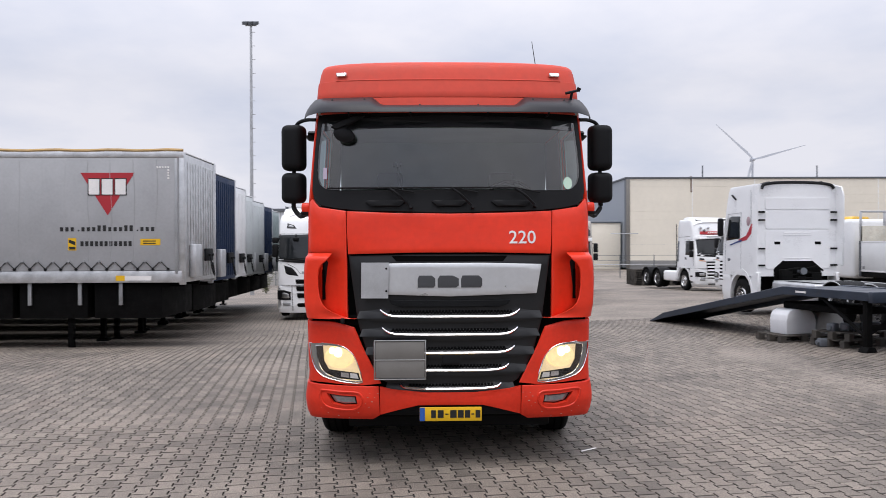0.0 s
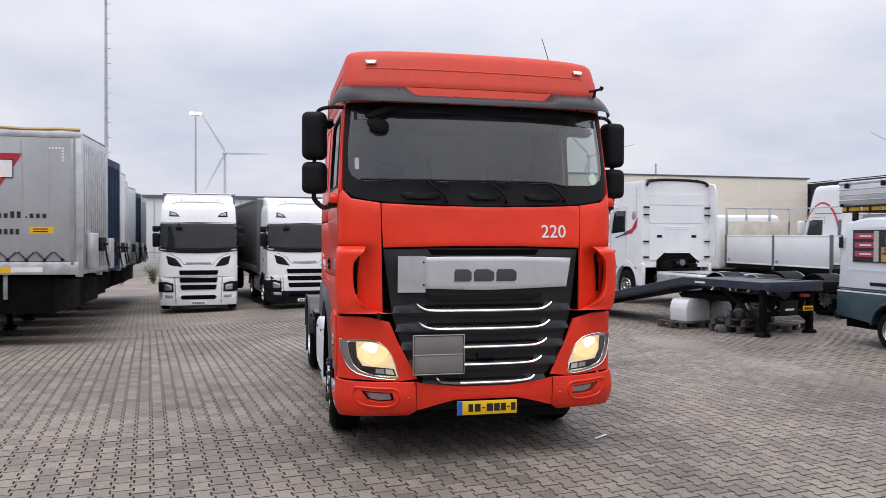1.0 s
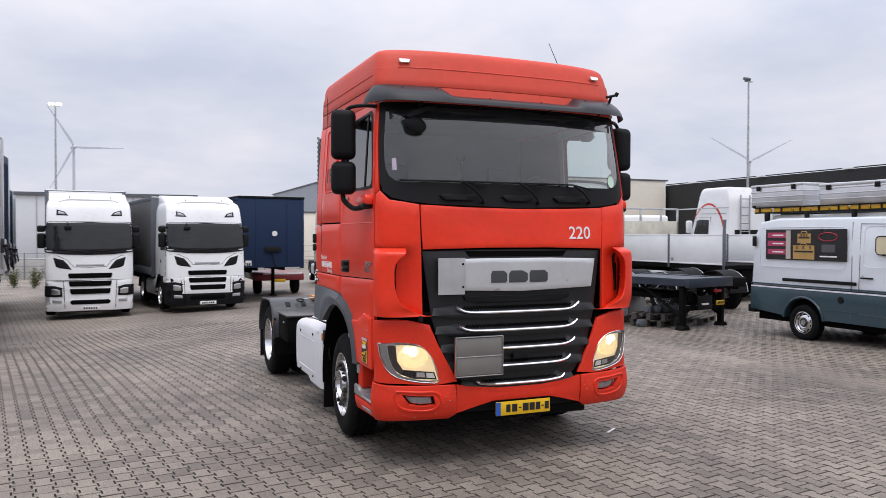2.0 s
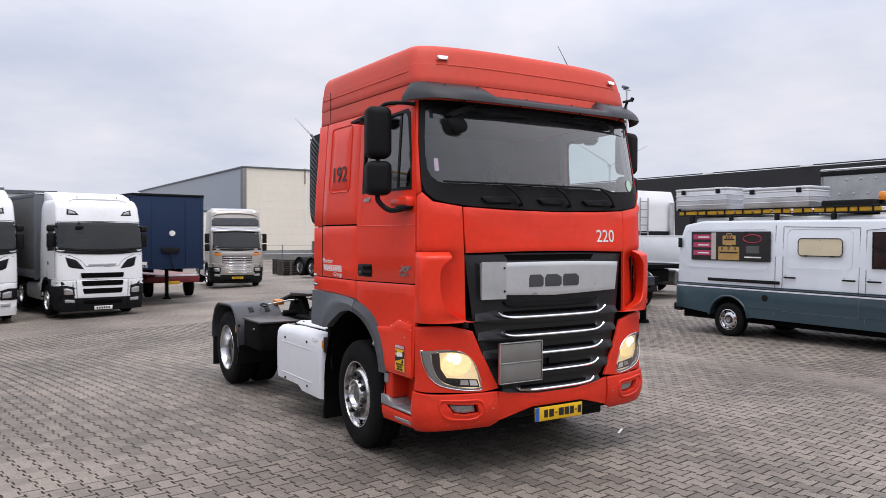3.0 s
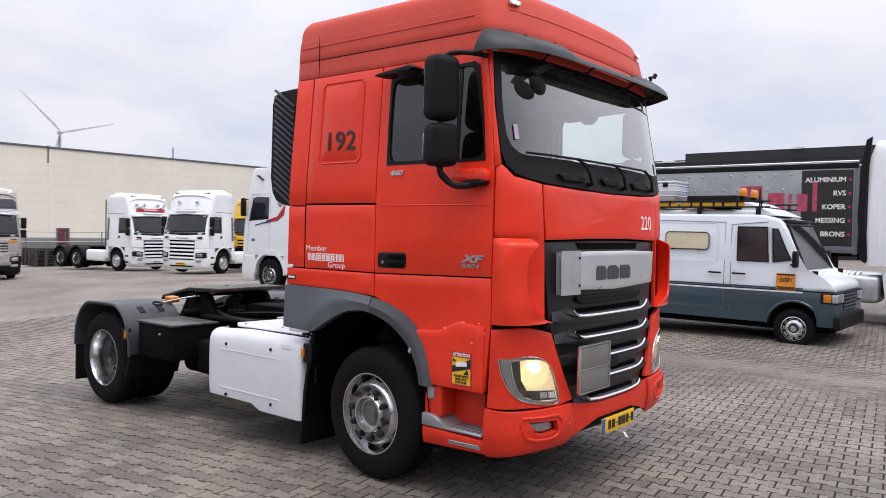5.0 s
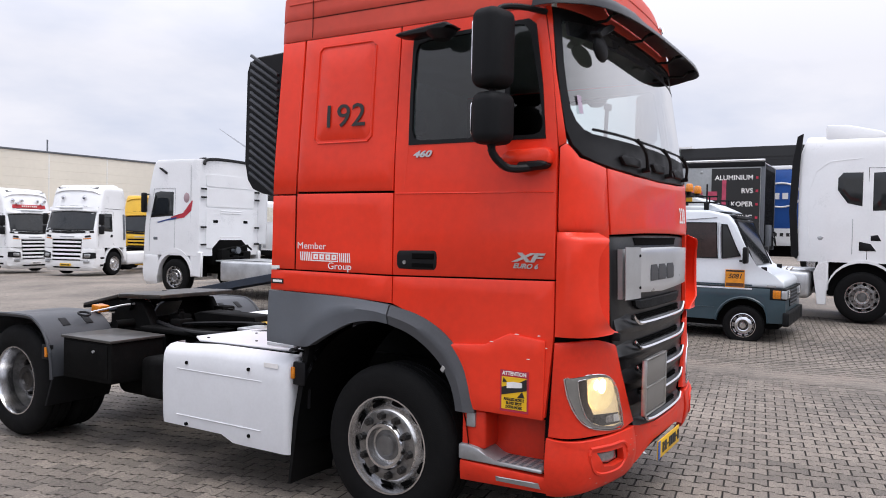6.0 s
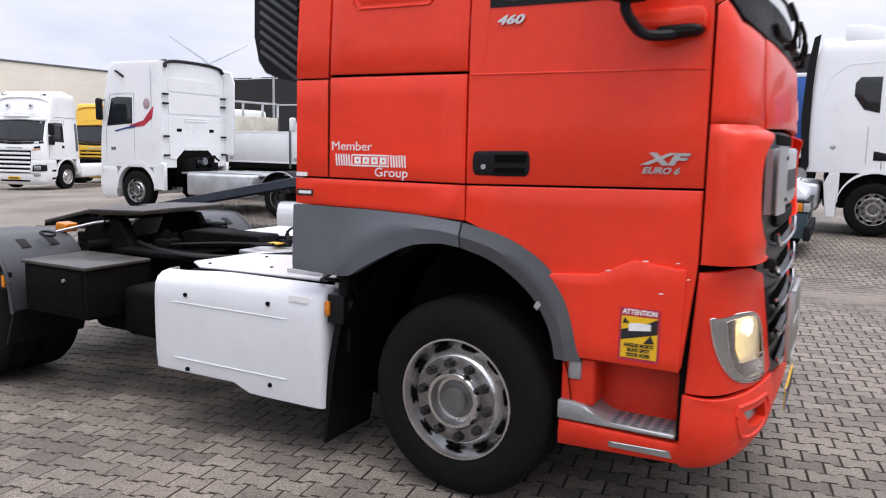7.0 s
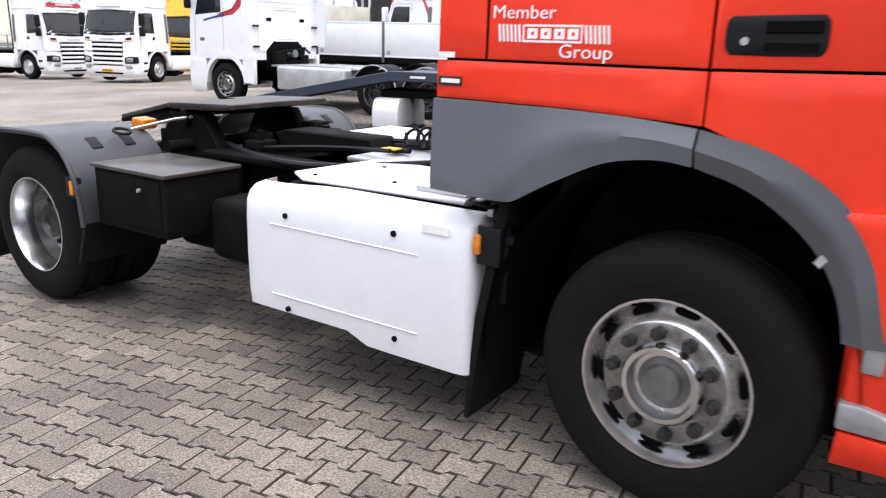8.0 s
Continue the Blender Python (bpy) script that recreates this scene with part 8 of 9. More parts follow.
# ---- lowered loading ramp on a stand ----
def ramp():
    steel = mat("blue_grey_steel", (.030, .040, .060), .42, .2, vary=.25, scale=3, dirt=.35, dirt_color=(.07, .06, .05), coat=.1)
    t = thing("loading_ramp", "dark blue-grey steel ramp deck on a trestle", "ramp", pose(7.95, 13.45, gz(8, 13.6), 0, 0, 12.5))
    prof = [(0, .94), (2.3, .94), (7.1, .00), (7.8, -.17), (7.8, -.13), (7.1, .14), (2.3, 1.10), (0, 1.10)]
    for x0 in (0, 1.45):
        part("ramp_beam", prism([(a, b) for a, b in prof], "x", x0, x0 + .10, .008), steel, t, "side beam")
    part("ramp_deck", prism([(0, 1.05), (2.3, 1.05), (7.1, .09), (7.8, -.155), (7.8, -.135), (7.1, .12), (2.3, 1.08), (0, 1.08)], "x", .10, 1.45), steel, t, "deck plate")
    for y in np.linspace(.2, 2.1, 5):
        part("deck_rib", box(.1, 1.45, y, y + .06, .95, 1.05), DARK, t, "cross rib")
    part("end_beam", box(0, 1.55, -.10, .0, .91, 1.11, .01), steel, t, "end beam")
    part("label_plate", box(-.004, .0, 1.6, 1.9, .99, 1.03), WINK, t, "small label")
    for x in (.02, 1.35):
        leg = part("trestle_leg", box(x + .03, x + .15, .08, .19, .02, .94, .01), DARK, t, "black trestle leg")
        part("leg_foot", prism([(x - .04, .0), (x + .22, .0), (x + .16, .10), (x + .02, .10)], "y", .03, .24, .006), DARK, leg, "splayed foot")
    for p0, p1 in (((.1, .2, .3), (.1, 1.3, .95)), ((1.43, .2, .3), (1.43, 1.3, .93)), ((.2, .14, .35), (1.2, .14, .95)), ((1.38, .14, .35), (.9, .14, .93))):
        part("trestle_brace", rod(p0, p1, .035, seg=8), DARK, t, "diagonal brace")
    part("cross_rail", box(.1, 1.45, .10, .18, .40, .50, .01), DARK, t, "cross rail")
    part("tail_panel", box(.45, .95, .0, .03, .42, .72, .01), BLK, t, "black panel with a pale bar")
    part("panel_bar", box(.58, .82, -.006, .0, .52, .56), WINK, t, "pale bar")
    part("red_lamp", box(1.0, 1.25, -.02, .02, .78, .85, .01), REDL, t, "red lamp")
    part("plate", box(1.08, 1.36, -.02, .0, .50, .60, .004), YELLOW, t, "yellow plate with dark marks")
    for k in range(4):
        part("plate_mark", box(1.11 + .06 * k, 1.15 + .06 * k, -.024, -.019, .525, .575), INK, t)
    part("underframe", box(.25, 1.35, .8, 2.6, .62, .76, .03), DARK, t, "dark underframe")
    return t


ramp()


def pallet(m, label, w=1.2, d=.8, group="pallets under the ramp"):
    wood = DARKWOOD
    t = thing("pallet", label, "pallet", m, group)
    for k in range(5):
        part("board", box(-w / 2, w / 2, -d / 2 + k * (d - .1) / 4, -d / 2 + .1 + k * (d - .1) / 4, .122, .144, .003), wood, t)
    for x in (-w / 2, -.07, w / 2 - .14):
        for y in (-d / 2, -.05, d / 2 - .1):
            part("block", box(x, x + .14, y, y + .1, .022, .122), wood, t)
    for y in (-d / 2, -.05, d / 2 - .1):
        part("runner", box(-w / 2, w / 2, y, y + .1, 0, .022), wood, t)
    return t


DARKWOOD = mat("weathered_wood", (.062, .055, .047), .8, vary=.35, scale=5, bump=.2, bscale=50)
for k, (x, y, z) in enumerate(((7.75, 15.85, 0), (8.35, 14.75, 0), (8.35, 14.75, .145), (9.2, 14.7, 0))):
    pallet(pose(x, y, gz(x, y) + z, 0, 0, 12 + 7 * k), "dark weathered wooden pallet on the paving")
for x, y, w, h, dz in ((7.75, 15.85, .74, .52, .145), (8.5, 16.1, .70, .60, .0)):
    t = thing("plastic_tank", "white moulded plastic mudguard tank standing under the ramp", "tank", pose(x, y, gz(x, y) + dz, 0, 0, 15), "white plastic tanks")
    part("tank_shell", prism([(-w / 2, 0), (w / 2, 0), (w / 2, h * .55), (w * .46, h * .75), (w * .37, h * .9), (w * .22, h * .98), (-w * .26, h), (-w * .40, h * .92), (-w * .475, h * .76), (-w / 2, h * .55)], "y", -.25, .25, .02, 2), WHITEP if dz else mat("grey_white_plastic", (.35, .35, .34), .55, dirt=.4), t, "moulded shell")
for k in range(6):
    x, y = 7.75 + .21 * k, 14.62 + .04 * (k % 2)
    t = thing("clamp", "dark cast metal clamp lying on a pallet", "clamp", pose(x, y, gz(x, y) + (.29 if k > 0 else .0), 0, 0, 30 * k), "metal clamps")
    part("clamp_body", join(box(-.1, .1, -.08, .08, 0, .16, .03), rod((-.14, 0, .08), (.14, 0, .08), .045)), GREY, t, "cast body")


# ---- the works van ----
def works_van():
    white = mat("van_white", (.70, .74, .78), .35, vary=.05, scale=1.5, coat=.35, dirt=.08, dirt_color=(.5, .5, .5))
    teal = mat("van_teal", (.023, .050, .065), .38, vary=.12, scale=1.5, coat=.3, dirt=.1)
    cream = mat("cream_hatch", (.66, .58, .40), .5)
    t = thing("van", "white and teal works van with a loaded roof rack", "van", pose(9.73, 6.28, gz(9, 9) - .06))
    H = .98
    up = [(.12, .98), (.14, 1.10), (.45, 1.20), (.93, 1.31), (1.24, 2.04), (1.37, 2.20), (1.7, 2.28), (5.5, 2.30), (5.85, 2.22), (5.95, 1.9), (5.99, .98)]
    bm = prism(up, "x", -H, H, .05, 3)
    for v in bm.verts:
        if v.co.z > 1.3:
            v.co.x *= 1 - .055 * ((v.co.z - 1.3) / 1.0) ** 1.5
        if v.co.y < .9:
            v.co.x *= 1 - .06 * (.9 - v.co.y)
    part("upper_body", bm, white, t, "white van body")
    # lower body in two skirts round the front wheel arch
    def arch(c, r, n=10):
        return [(c + r * math.cos(a), .36 + r * math.sin(a)) for a in np.linspace(math.pi * .97, .03 * math.pi, n)]
    low = [(.08, .97), (.06, .62), (.10, .40), (.62, .40)] + arch(1.08, .44) + [(1.6, .42), (4.3, .42)] + arch(4.86, .44) + [(5.4, .45), (6.0, .50), (6.0, .97)]
    part("lower_body", prism(low[::-1], "x", -H - .006, H + .006, .012, 2), teal, t, "teal lower body")
    part("underbody", box(-.85, .85, .3, 5.9, .30, .95), VOID, t, "dark underbody")
    for sx in (-1, 1):
        x = sx * (H + .006)
        for z0, z1, mt in ((1.005, 1.03, teal), (.945, .972, white)):
            part("body_stripe", box(x - .004, x + .004, .95, 5.98, z0, z1), mt, t, "painted stripe")
        part("trim_line", tube([(x, 1.55, .62), (x, 4.4, .62)], .008, 5), teal, t, "pressed line")
        for cy in (1.08, 4.86):
            part("arch_lip", tube([(sx * (H + .012), a, b) for a, b in arch(cy, .45, 14)], .022, 6), teal, t, "rolled wheel arch")
            w = part("wheel", moved(tyre_mesh(.335, .20, .20, 32), pose(sx * .885, cy, .335)), TYRE, t, "van tyre")
            s = -1 if sx < 0 else 1
            part("rim", moved(lathe([(s * .095, .205), (s * .10, .195), (s * .07, .185), (s * .05, .165), (s * .075, .13), (s * .085, .10), (s * .07, .06), (s * .10, .05), (s * .105, 0)], 28), pose(sx * .885, cy, .335)), RIM, w, "chromed wheel")
            for k in range(10):
                a = k * math.tau / 10
                part("wheel_slot", moved(box(-.006, .006, -.017, .017, -.013, .013, .005), pose(sx * .885, cy, .335) @ Matrix.Rotation(a, 4, "X") @ pose(s * .060, 0, .150)), VOID, w, "dark slot")
            part("hub_ring", moved(lathe([(s * .070, .085), (s * .086, .080), (s * .086, .066), (s * .070, .062)], 20), pose(sx * .885, cy, .335)), NUT, w, "dark ring round the hub")
            part("rim_gap", moved(lathe([(s * .082, .190), (s * .078, .182), (s * .074, .178)], 28), pose(sx * .885, cy, .335)), VOID, w, "near-black sheet for the shade in a gap at the rim edge")
        # door lines
        for pts in ([(2.17, .50), (2.17, 2.10), (1.55, 2.15)], [(2.28, 1.0), (2.28, 2.14), (3.70, 2.17), (3.70, 1.0)], [(2.28, .60), (3.70, .60)], [(3.86, .5), (3.86, 2.2)], [(2.28, .60), (2.28, 1.0)]):
            part("door_line", tube([(sx * (H + .004 - .055 * max(0, (z - 1.3)) ** 1.5), y, z) for y, z in pts], .006, 5), SEAM, t, "panel joint")
        for y0, y1 in ((2.40, 3.62), (3.98, 5.80)):
            part("panel_press", tube([(sx * (H + .001 - .055 * max(0, (z - 1.3)) ** 1.5), y, z) for y, z in rounded(y0, y1, 1.42 if y0 < 3 else 1.36, 2.12, .10, 4) + rounded(y0, y1, 1.42 if y0 < 3 else 1.36, 2.12, .10, 4)[:1]], .005, 5), white, t, "pressed panel edge")
        for y in (2.45, 3.55, 2.02):
            part("door_handle", box(sx * (H + .004) - .012, sx * (H + .004) + .012, y - .12, y + .12, 1.215, 1.245, .010), BLK, t, "black door handle")
        part("slide_rail", box(sx * (H + .002) - .012, sx * (H + .002) + .012, 3.75, 5.35, 1.09, 1.15, .008), BLK, t, "black sliding door rail")
        # front door windows
        part("door_window", prism([(2.05, 1.46), (2.05, 2.06), (1.55, 2.06), (1.52, 1.46)][::-1], "x", sx * (H - .03), sx * (H + .004), .01), VANPANE, t, "dark door window with a reddish interior")
        part("quarter_window", prism([(1.44, 1.46), (1.46, 2.04), (1.38, 2.03), (1.15, 1.50)], "x", sx * (H - .03), sx * (H + .003), .01), PANE, t, "dark quarter window")
        for ring in ([(2.05, 1.46), (2.05, 2.06), (1.55, 2.06), (1.52, 1.46)], [(1.44, 1.46), (1.46, 2.04), (1.38, 2.03), (1.15, 1.50)]):
            part("window_rubber", tube([(sx * (H + .004), y, z) for y, z in ring + ring[:1]], .013, 5), BLK, t, "black window rubber")
        part("window_post", tube([(sx * (H + .004), 1.48, 1.44), (sx * (H - .02), 1.505, 2.08)], .014, 5), white, t, "white window post")
        part("mirror", box(sx * 1.14 - .09, sx * 1.14 + .09, 1.0, 1.08, 1.38, 1.66, .03), BLK, t, "black door mirror")
        part("mirror_arm", rod((sx * .96, 1.16, 1.42), (sx * 1.12, 1.04, 1.42), .018), BLK, t, "mirror arm")
        part("indicator", box(sx * .80, sx * (H + .022), .22, .48, .81, .955, .02), AMBER, t, "amber indicator")
        part("headlamp", box(sx * .55, sx * (H + .020), .02, .205, .81, .955, .02), GLASS_CHIP, t, "clear headlamp")
        part("lamp_frame", box(sx * .50, sx * (H + .013), .04, .58, .785, .985, .02), BLK, t, "black lamp surround")
        part("rear_lamp", box(sx * .99 - .01, sx * .99 + .004, 5.86, 5.95, 1.75, 1.95, .006), BLK, t, "dark marker")
        part("fuel_cap", rod((sx * .98, 4.05, .82), (sx * 1.0, 4.05, .82), .06, seg=14), BLK, t, "black fuel cap")
        part("vent_grille", box(sx * (H - .06), sx * (H - .04), .70, .82, 1.25, 1.33), BLK, t, "small vent")
    part("windscreen", prism([(-.86, 0), (.86, 0), (.80, .80), (-.80, .80)], "z", 0, .012), PANE, t, "dark windscreen").matrix_basis = pose(0, .935, 1.345, 67)
    part("screen_frame", tube([(-.93, .925, 1.32), (-.86, 1.26, 2.10), (.86, 1.26, 2.10), (.93, .925, 1.32)], .026, 6), BLK, t, "black screen frame")
    part("roof_crown", box(-.76, .76, 1.75, 5.75, 2.2, 2.365, .06, 3), white, t, "white domed roof panel")
    part("roof_peak", box(-.80, .80, 1.25, 1.45, 2.14, 2.20, .02), BLK, t, "dark roof peak")
    part("grille", box(-.50, .50, .04, .12, .66, .98, .02), BLK, t, "black front grille")
    for k in range(5):
        part("grille_bar", box(-.48, .48, .03, .06, .68 + .06 * k, .70 + .06 * k), GREY, t)
    part("front_bumper", box(-1.0, 1.0, -.06, .16, .36, .60, .04, 3), BLK2, t, "black front bumper")
    part("rear_bumper", box(-.98, .98, 5.90, 6.08, .42, .58, .03), BLK2, t, "black rear bumper")
    # side graphics on the yard side (local -x)
    x = -(H + .002)
    fr = part("side_poster", box(x - .004, x + .004, 3.94, 5.68, 1.50, 2.08), mat("poster_black", (.02, .018, .018), .3), t, "dark side poster with cases")
    for k, z in enumerate((1.60, 1.76, 1.92)):
        part("poster_block", box(x - .008, x - .003, 5.28, 5.64, z, z + .10), mat("poster_pink", (.45, .05, .12), .4), fr, "pink block")
        part("poster_caption", box(x - .011, x - .007, 5.33, 5.55, z + .035, z + .060), WINK, fr, "white bar of lettering")
    part("poster_block", box(x - .008, x - .003, 4.18, 4.46, 1.66, 1.80), mat("poster_grey", (.09, .09, .095), .35), fr, "grey case shape")
    part("poster_block", box(x - .008, x - .003, 5.16, 5.27, 1.52, 2.06), mat("poster_pale", (.5, .45, .40), .4), fr, "pale block")
    for y0, y1, z0, z1 in ((4.62, 5.10, 1.52, 1.78), (4.70, 5.0, 1.82, 2.0)):
        cs = part("poster_case", box(x - .008, x - .003, y0, y1, z0, z1), mat("poster_tan", (.45, .28, .09), .4), fr, "tan case shape")
        for yy in (y0 + .07, (y0 + y1) / 2 - .02, y1 - .11):
            part("case_latch", box(x - .012, x - .007, yy, yy + .04, z1 - .07, z1 - .01), mat("poster_brown", (.16, .085, .03), .4) if "poster_brown" not in bpy.data.materials else bpy.data.materials["poster_brown"], fr)
        part("case_handle", tube([(x - .009, (y0 + y1) / 2 - .07, z1), (x - .009, (y0 + y1) / 2 - .05, z1 + .035), (x - .009, (y0 + y1) / 2 + .05, z1 + .035), (x - .009, (y0 + y1) / 2 + .07, z1)], .008, 5), cs.data.materials[0], fr, "case handle")
        part("case_band", box(x - .011, x - .007, y0 + .03, y1 - .03, (z0 + z1) / 2, (z0 + z1) / 2 + .03), INK, fr)
    part("poster_mark", tube([(x - .006, 4.33 + .20 * math.cos(a), 1.94 + .075 * math.sin(a)) for a in np.linspace(0, math.tau, 19)], .008, 5), REDS, fr, "red oval mark")
    part("poster_bar", box(x - .008, x - .003, 4.14, 4.50, 1.57, 1.595), WINK, fr, "white bar of lettering")
    part("hatch_window", prism(rounded(2.56, 3.38, 1.64, 1.95, .07), "x", x - .012, x + .01, .004), cream, t, "cream hatch window")
    part("hatch_frame", tube([(x - .012, a, b) for a, b in rounded(2.56, 3.38, 1.64, 1.95, .07) + rounded(2.56, 3.38, 1.64, 1.95, .07)[:1]], .010, 5), INK, t, "dark hatch frame")
    for yy in (2.72, 3.20):
        part("hatch_hinge", box(x - .022, x - .006, yy, yy + .06, 1.625, 1.65, .004), BLK, t, "black hatch hinge")
    part("hatch_knob", rod((x - .008, 2.97, 1.92), (x - .022, 2.97, 1.92), .012, seg=8), GALV, t, "hatch knob")
    for yy in (2.45, 3.55, 2.02):
        part("lock_barrel", rod((x - .004, yy + .07, 1.265), (x - .012, yy + .07, 1.265), .013, seg=8), GALV, t, "key lock")
    st = part("door_sticker", box(x - .010, x - .005, 1.07, 1.38, .97, 1.27), mat("sticker_orange", (.75, .28, .02), .45, vary=.3, scale=9), t, "orange door sticker")
    part("sticker_number", lettering("5081", .11, moved_pose(Vector((x - .0115, 1.225, 1.155)), Vector((-1, 0, 0))), .001, shear=.3, bold=.002), INK, st, "black number 5081")
    part("sticker_band", box(x - .012, x - .009, 1.08, 1.37, 1.235, 1.26), INK, st, "dark band")
    part("sticker_band", box(x - .012, x - .009, 1.08, 1.37, .985, 1.045), mat("sticker_brown", (.10, .035, .012), .45, vary=.6, scale=22), st, "dark brown picture band")
    part("bonnet_badge", box(x - .006, x + .004, .38, .68, 1.0, 1.03), GALV, t, "small badge bar")
    # roof rack
    rk = part("roof_rack", join(*[box(sx * .86 - .018, sx * .86 + .018, 1.55, 6.02, z, z + .028, .006) for sx in (-1, 1) for z in (2.40, 2.50)]), BLK, t, "black roof rack rails")
    for y in np.linspace(1.7, 5.9, 11):
        for sx in (-1, 1):
            part("rack_upright", box(sx * .86 - .012, sx * .86 + .012, y - .012, y + .012, 2.40, 2.53), BLK, rk)
    for y in (1.75, 2.8, 3.9, 4.9, 5.75):
        for sx in (-1, 1):
            part("rack_foot", box(sx * .86 - .03, sx * .86 + .03, y - .04, y + .04, 2.24, 2.42, .01), BLK, rk, "black rack foot")
        part("rack_crossbar", box(-.86, .86, y - .02, y + .02, 2.40, 2.43), BLK, rk)
    for k in range(10):
        y = 2.0 + .41 * k
        part("yellow_bar", box(-.85, -.80, y, y + .36, 2.425, 2.50, .012), mat("yellow_plastic", (.75, .42, .015), .4) if k == 0 else bpy.data.materials["yellow_plastic"], rk, "yellow marker tube")
    part("rack_end", moved(lathe([(-.02, 0), (-.02, .03), (.02, .03), (.02, 0)], 10, "y"), Matrix.Translation((-.86, 6.05, 2.54))), BLK, rk)
    part("rack_tray", box(-.80, .80, 2.15, 3.08, 2.43, 2.63, .03), BLK2, t, "black rack tray")
    part("air_deflector", prism([(1.40, 2.26), (2.10, 2.26), (2.10, 2.50), (1.98, 2.52)], "x", -.70, .70, .02), white, t, "white roof wind deflector")
    for bx, by in ((-.55, 2.12), (.10, 2.12)):
        b = part("beacon_base", rod((bx, by, 2.42), (bx, by, 2.62), .035 if by > 2 else .016, seg=12), BLK, t, "black beacon stem")
        part("beacon", lathe_at([(0, 0), (0, .068), (.04, .072), (.12, .064), (.145, .04), (.15, 0)], (bx, by, 2.62)), AMBER, b, "amber beacon")
    part("aerial_stem", rod((-.70, 1.78, 2.36), (-.70, 1.78, 2.74), .014, seg=8), BLK, t, "thin black stem")
    alu = mat("ribbed_aluminium", (.66, .67, .68), .35, .8, vary=.12, scale=4)
    for x0, x1, y0, y1, z1 in ((-.82, -.22, 5.05, 6.32, 2.98), (.0, .78, 4.9, 6.2, 2.99), (-.80, -.15, 3.30, 4.68, 2.92)):
        bx = thing("aluminium_box", "ribbed aluminium transport box on the van's roof rack", "box", pose(9.73, 6.28, gz(9, 9) - .06), "boxes on the roof rack")
        b = part("box_body", box(x0, x1, y0, y1, 2.53, z1 - .05, .015), alu, bx, "ribbed aluminium body")
        part("box_lid", box(x0 - .012, x1 + .012, y0 - .012, y1 + .012, z1 - .06, z1, .015), alu, bx, "aluminium lid")
        for z in (2.62, 2.72, 2.82):
            if z < z1 - .08:
                part("box_rib", box(x0 - .010, x1 + .010, y0 - .010, y1 + .010, z, z + .022, .008), alu, b)
        for y in (y0 + .2, y1 - .2):
            part("box_latch", box(x0 - .022, x0 - .008, y - .05, y + .05, z1 - .12, z1 - .03, .004), BLK, bx, "black latch")
    # the nose is short: draw all that lies ahead of the front arch back towards it
    for ob in t.children_recursive:
        if ob.type == 'MESH' and not ob.name.startswith(("wheel", "rim", "windscreen")):
            for v in ob.data.vertices:
                if v.co.y < .76:
                    v.co.y = .76 - (.76 - v.co.y) * .48
                elif v.co.y > 5.4:
                    v.co.y += .15 * min(1, (v.co.y - 5.4) / .5)
    return t


SEAM = mat("dull_seam", (.12, .13, .14), .7)
VANPANE = mat("van_door_glass", (.030, .016, .016), .05, vary=.6, scale=3, spec=.5)
GLASS_CHIP = mat("lamp_glass", (.45, .47, .48), .1, .4)
works_van()


# ---- big white tractor beside the van ----
def side_truck():
    t = cab_truck("white high-roof cab-over truck with a black rear edge", pose(13.5, 4.32, gz(12.5, 5.7) + .02, 0, 0, 0), WHITE, "new", detail=True, skirt=False, back=2.62, axles=(5.4,), rim=RIM, lift=.16)
    for sgn in (1, -1):
        x = -sgn * 1.235
        part("rear_edge", prism([(2.62, 1.22), (2.72, 1.30), (2.78, 2.2), (2.74, 3.2), (2.66, 3.72), (2.55, 3.78), (2.60, 3.2), (2.64, 2.2), (2.58, 1.30)], "x", x - .03, x + .03, .008), BLK, t, "black rear edge seal")
        part("sleeper_window", NEWCAB.patch([(sgn * S(1.46), 2.30), (sgn * S(1.72), 2.36), (sgn * S(1.90), 2.62), (sgn * S(1.90), 2.86), (sgn * S(1.81), 2.97), (sgn * S(1.46), 2.97)], .008, .01, rings=2, step=.1), PANE, t, "dark sleeper window")
        part("side_vent", NEWCAB.patch([(sgn * S(1.20), 1.42), (sgn * S(1.50), 1.42), (sgn * S(1.50), 1.60), (sgn * S(1.30), 1.56)], .008, .01, rings=1), BLK, t, "black vent")
        part("swage", tube([NEWCAB.on(sgn * S(y), z, .002) for y, z in ((2.38, 1.45), (2.42, 1.9), (2.42, 2.6), (2.30, 3.0), (2.05, 3.2), (1.5, 3.25))], .006, 5), WHITE, t, "pressed swage")
        part("swage", tube([NEWCAB.on(sgn * S(y), z, .002) for y, z in ((1.62, 1.35), (1.62, 2.05))], .006, 5), GALV, t, "panel joint")
        part("small_emblem", NEWCAB.patch([(sgn * S(2.16), 1.62), (sgn * S(2.22), 1.62), (sgn * S(2.25), 1.68), (sgn * S(2.19), 1.70), (sgn * S(2.13), 1.68)], .005, .003, rings=1), GALV, t, "small grey emblem")
        part("side_skirt", prism([(2.05, .32), (2.22, .32), (2.30, .95), (2.22, 1.14), (2.05, 1.2)], "x", x - .02, x + .06, .01), WHITE, t, "white panel behind the wheel")
    part("chrome_tank", moved(lathe([(0, 0), (.02, .24), (.08, .28), (.75, .28), (.8, .24), (.82, 0)], 22, "y"), Matrix.Translation((-.9, 2.75, .72))), CHROME, t, "chrome side tank")
    for k in range(4):
        part("chrome_pipe", tube(bend([(-1.1, 2.7 + .1 * k, 1.05), (-1.15, 2.9 + .05 * k, .8 + .05 * k), (-1.0, 3.2, .6)], 4), .03, 6), CHROME, t, "chrome pipe")
    return t


side_truck()


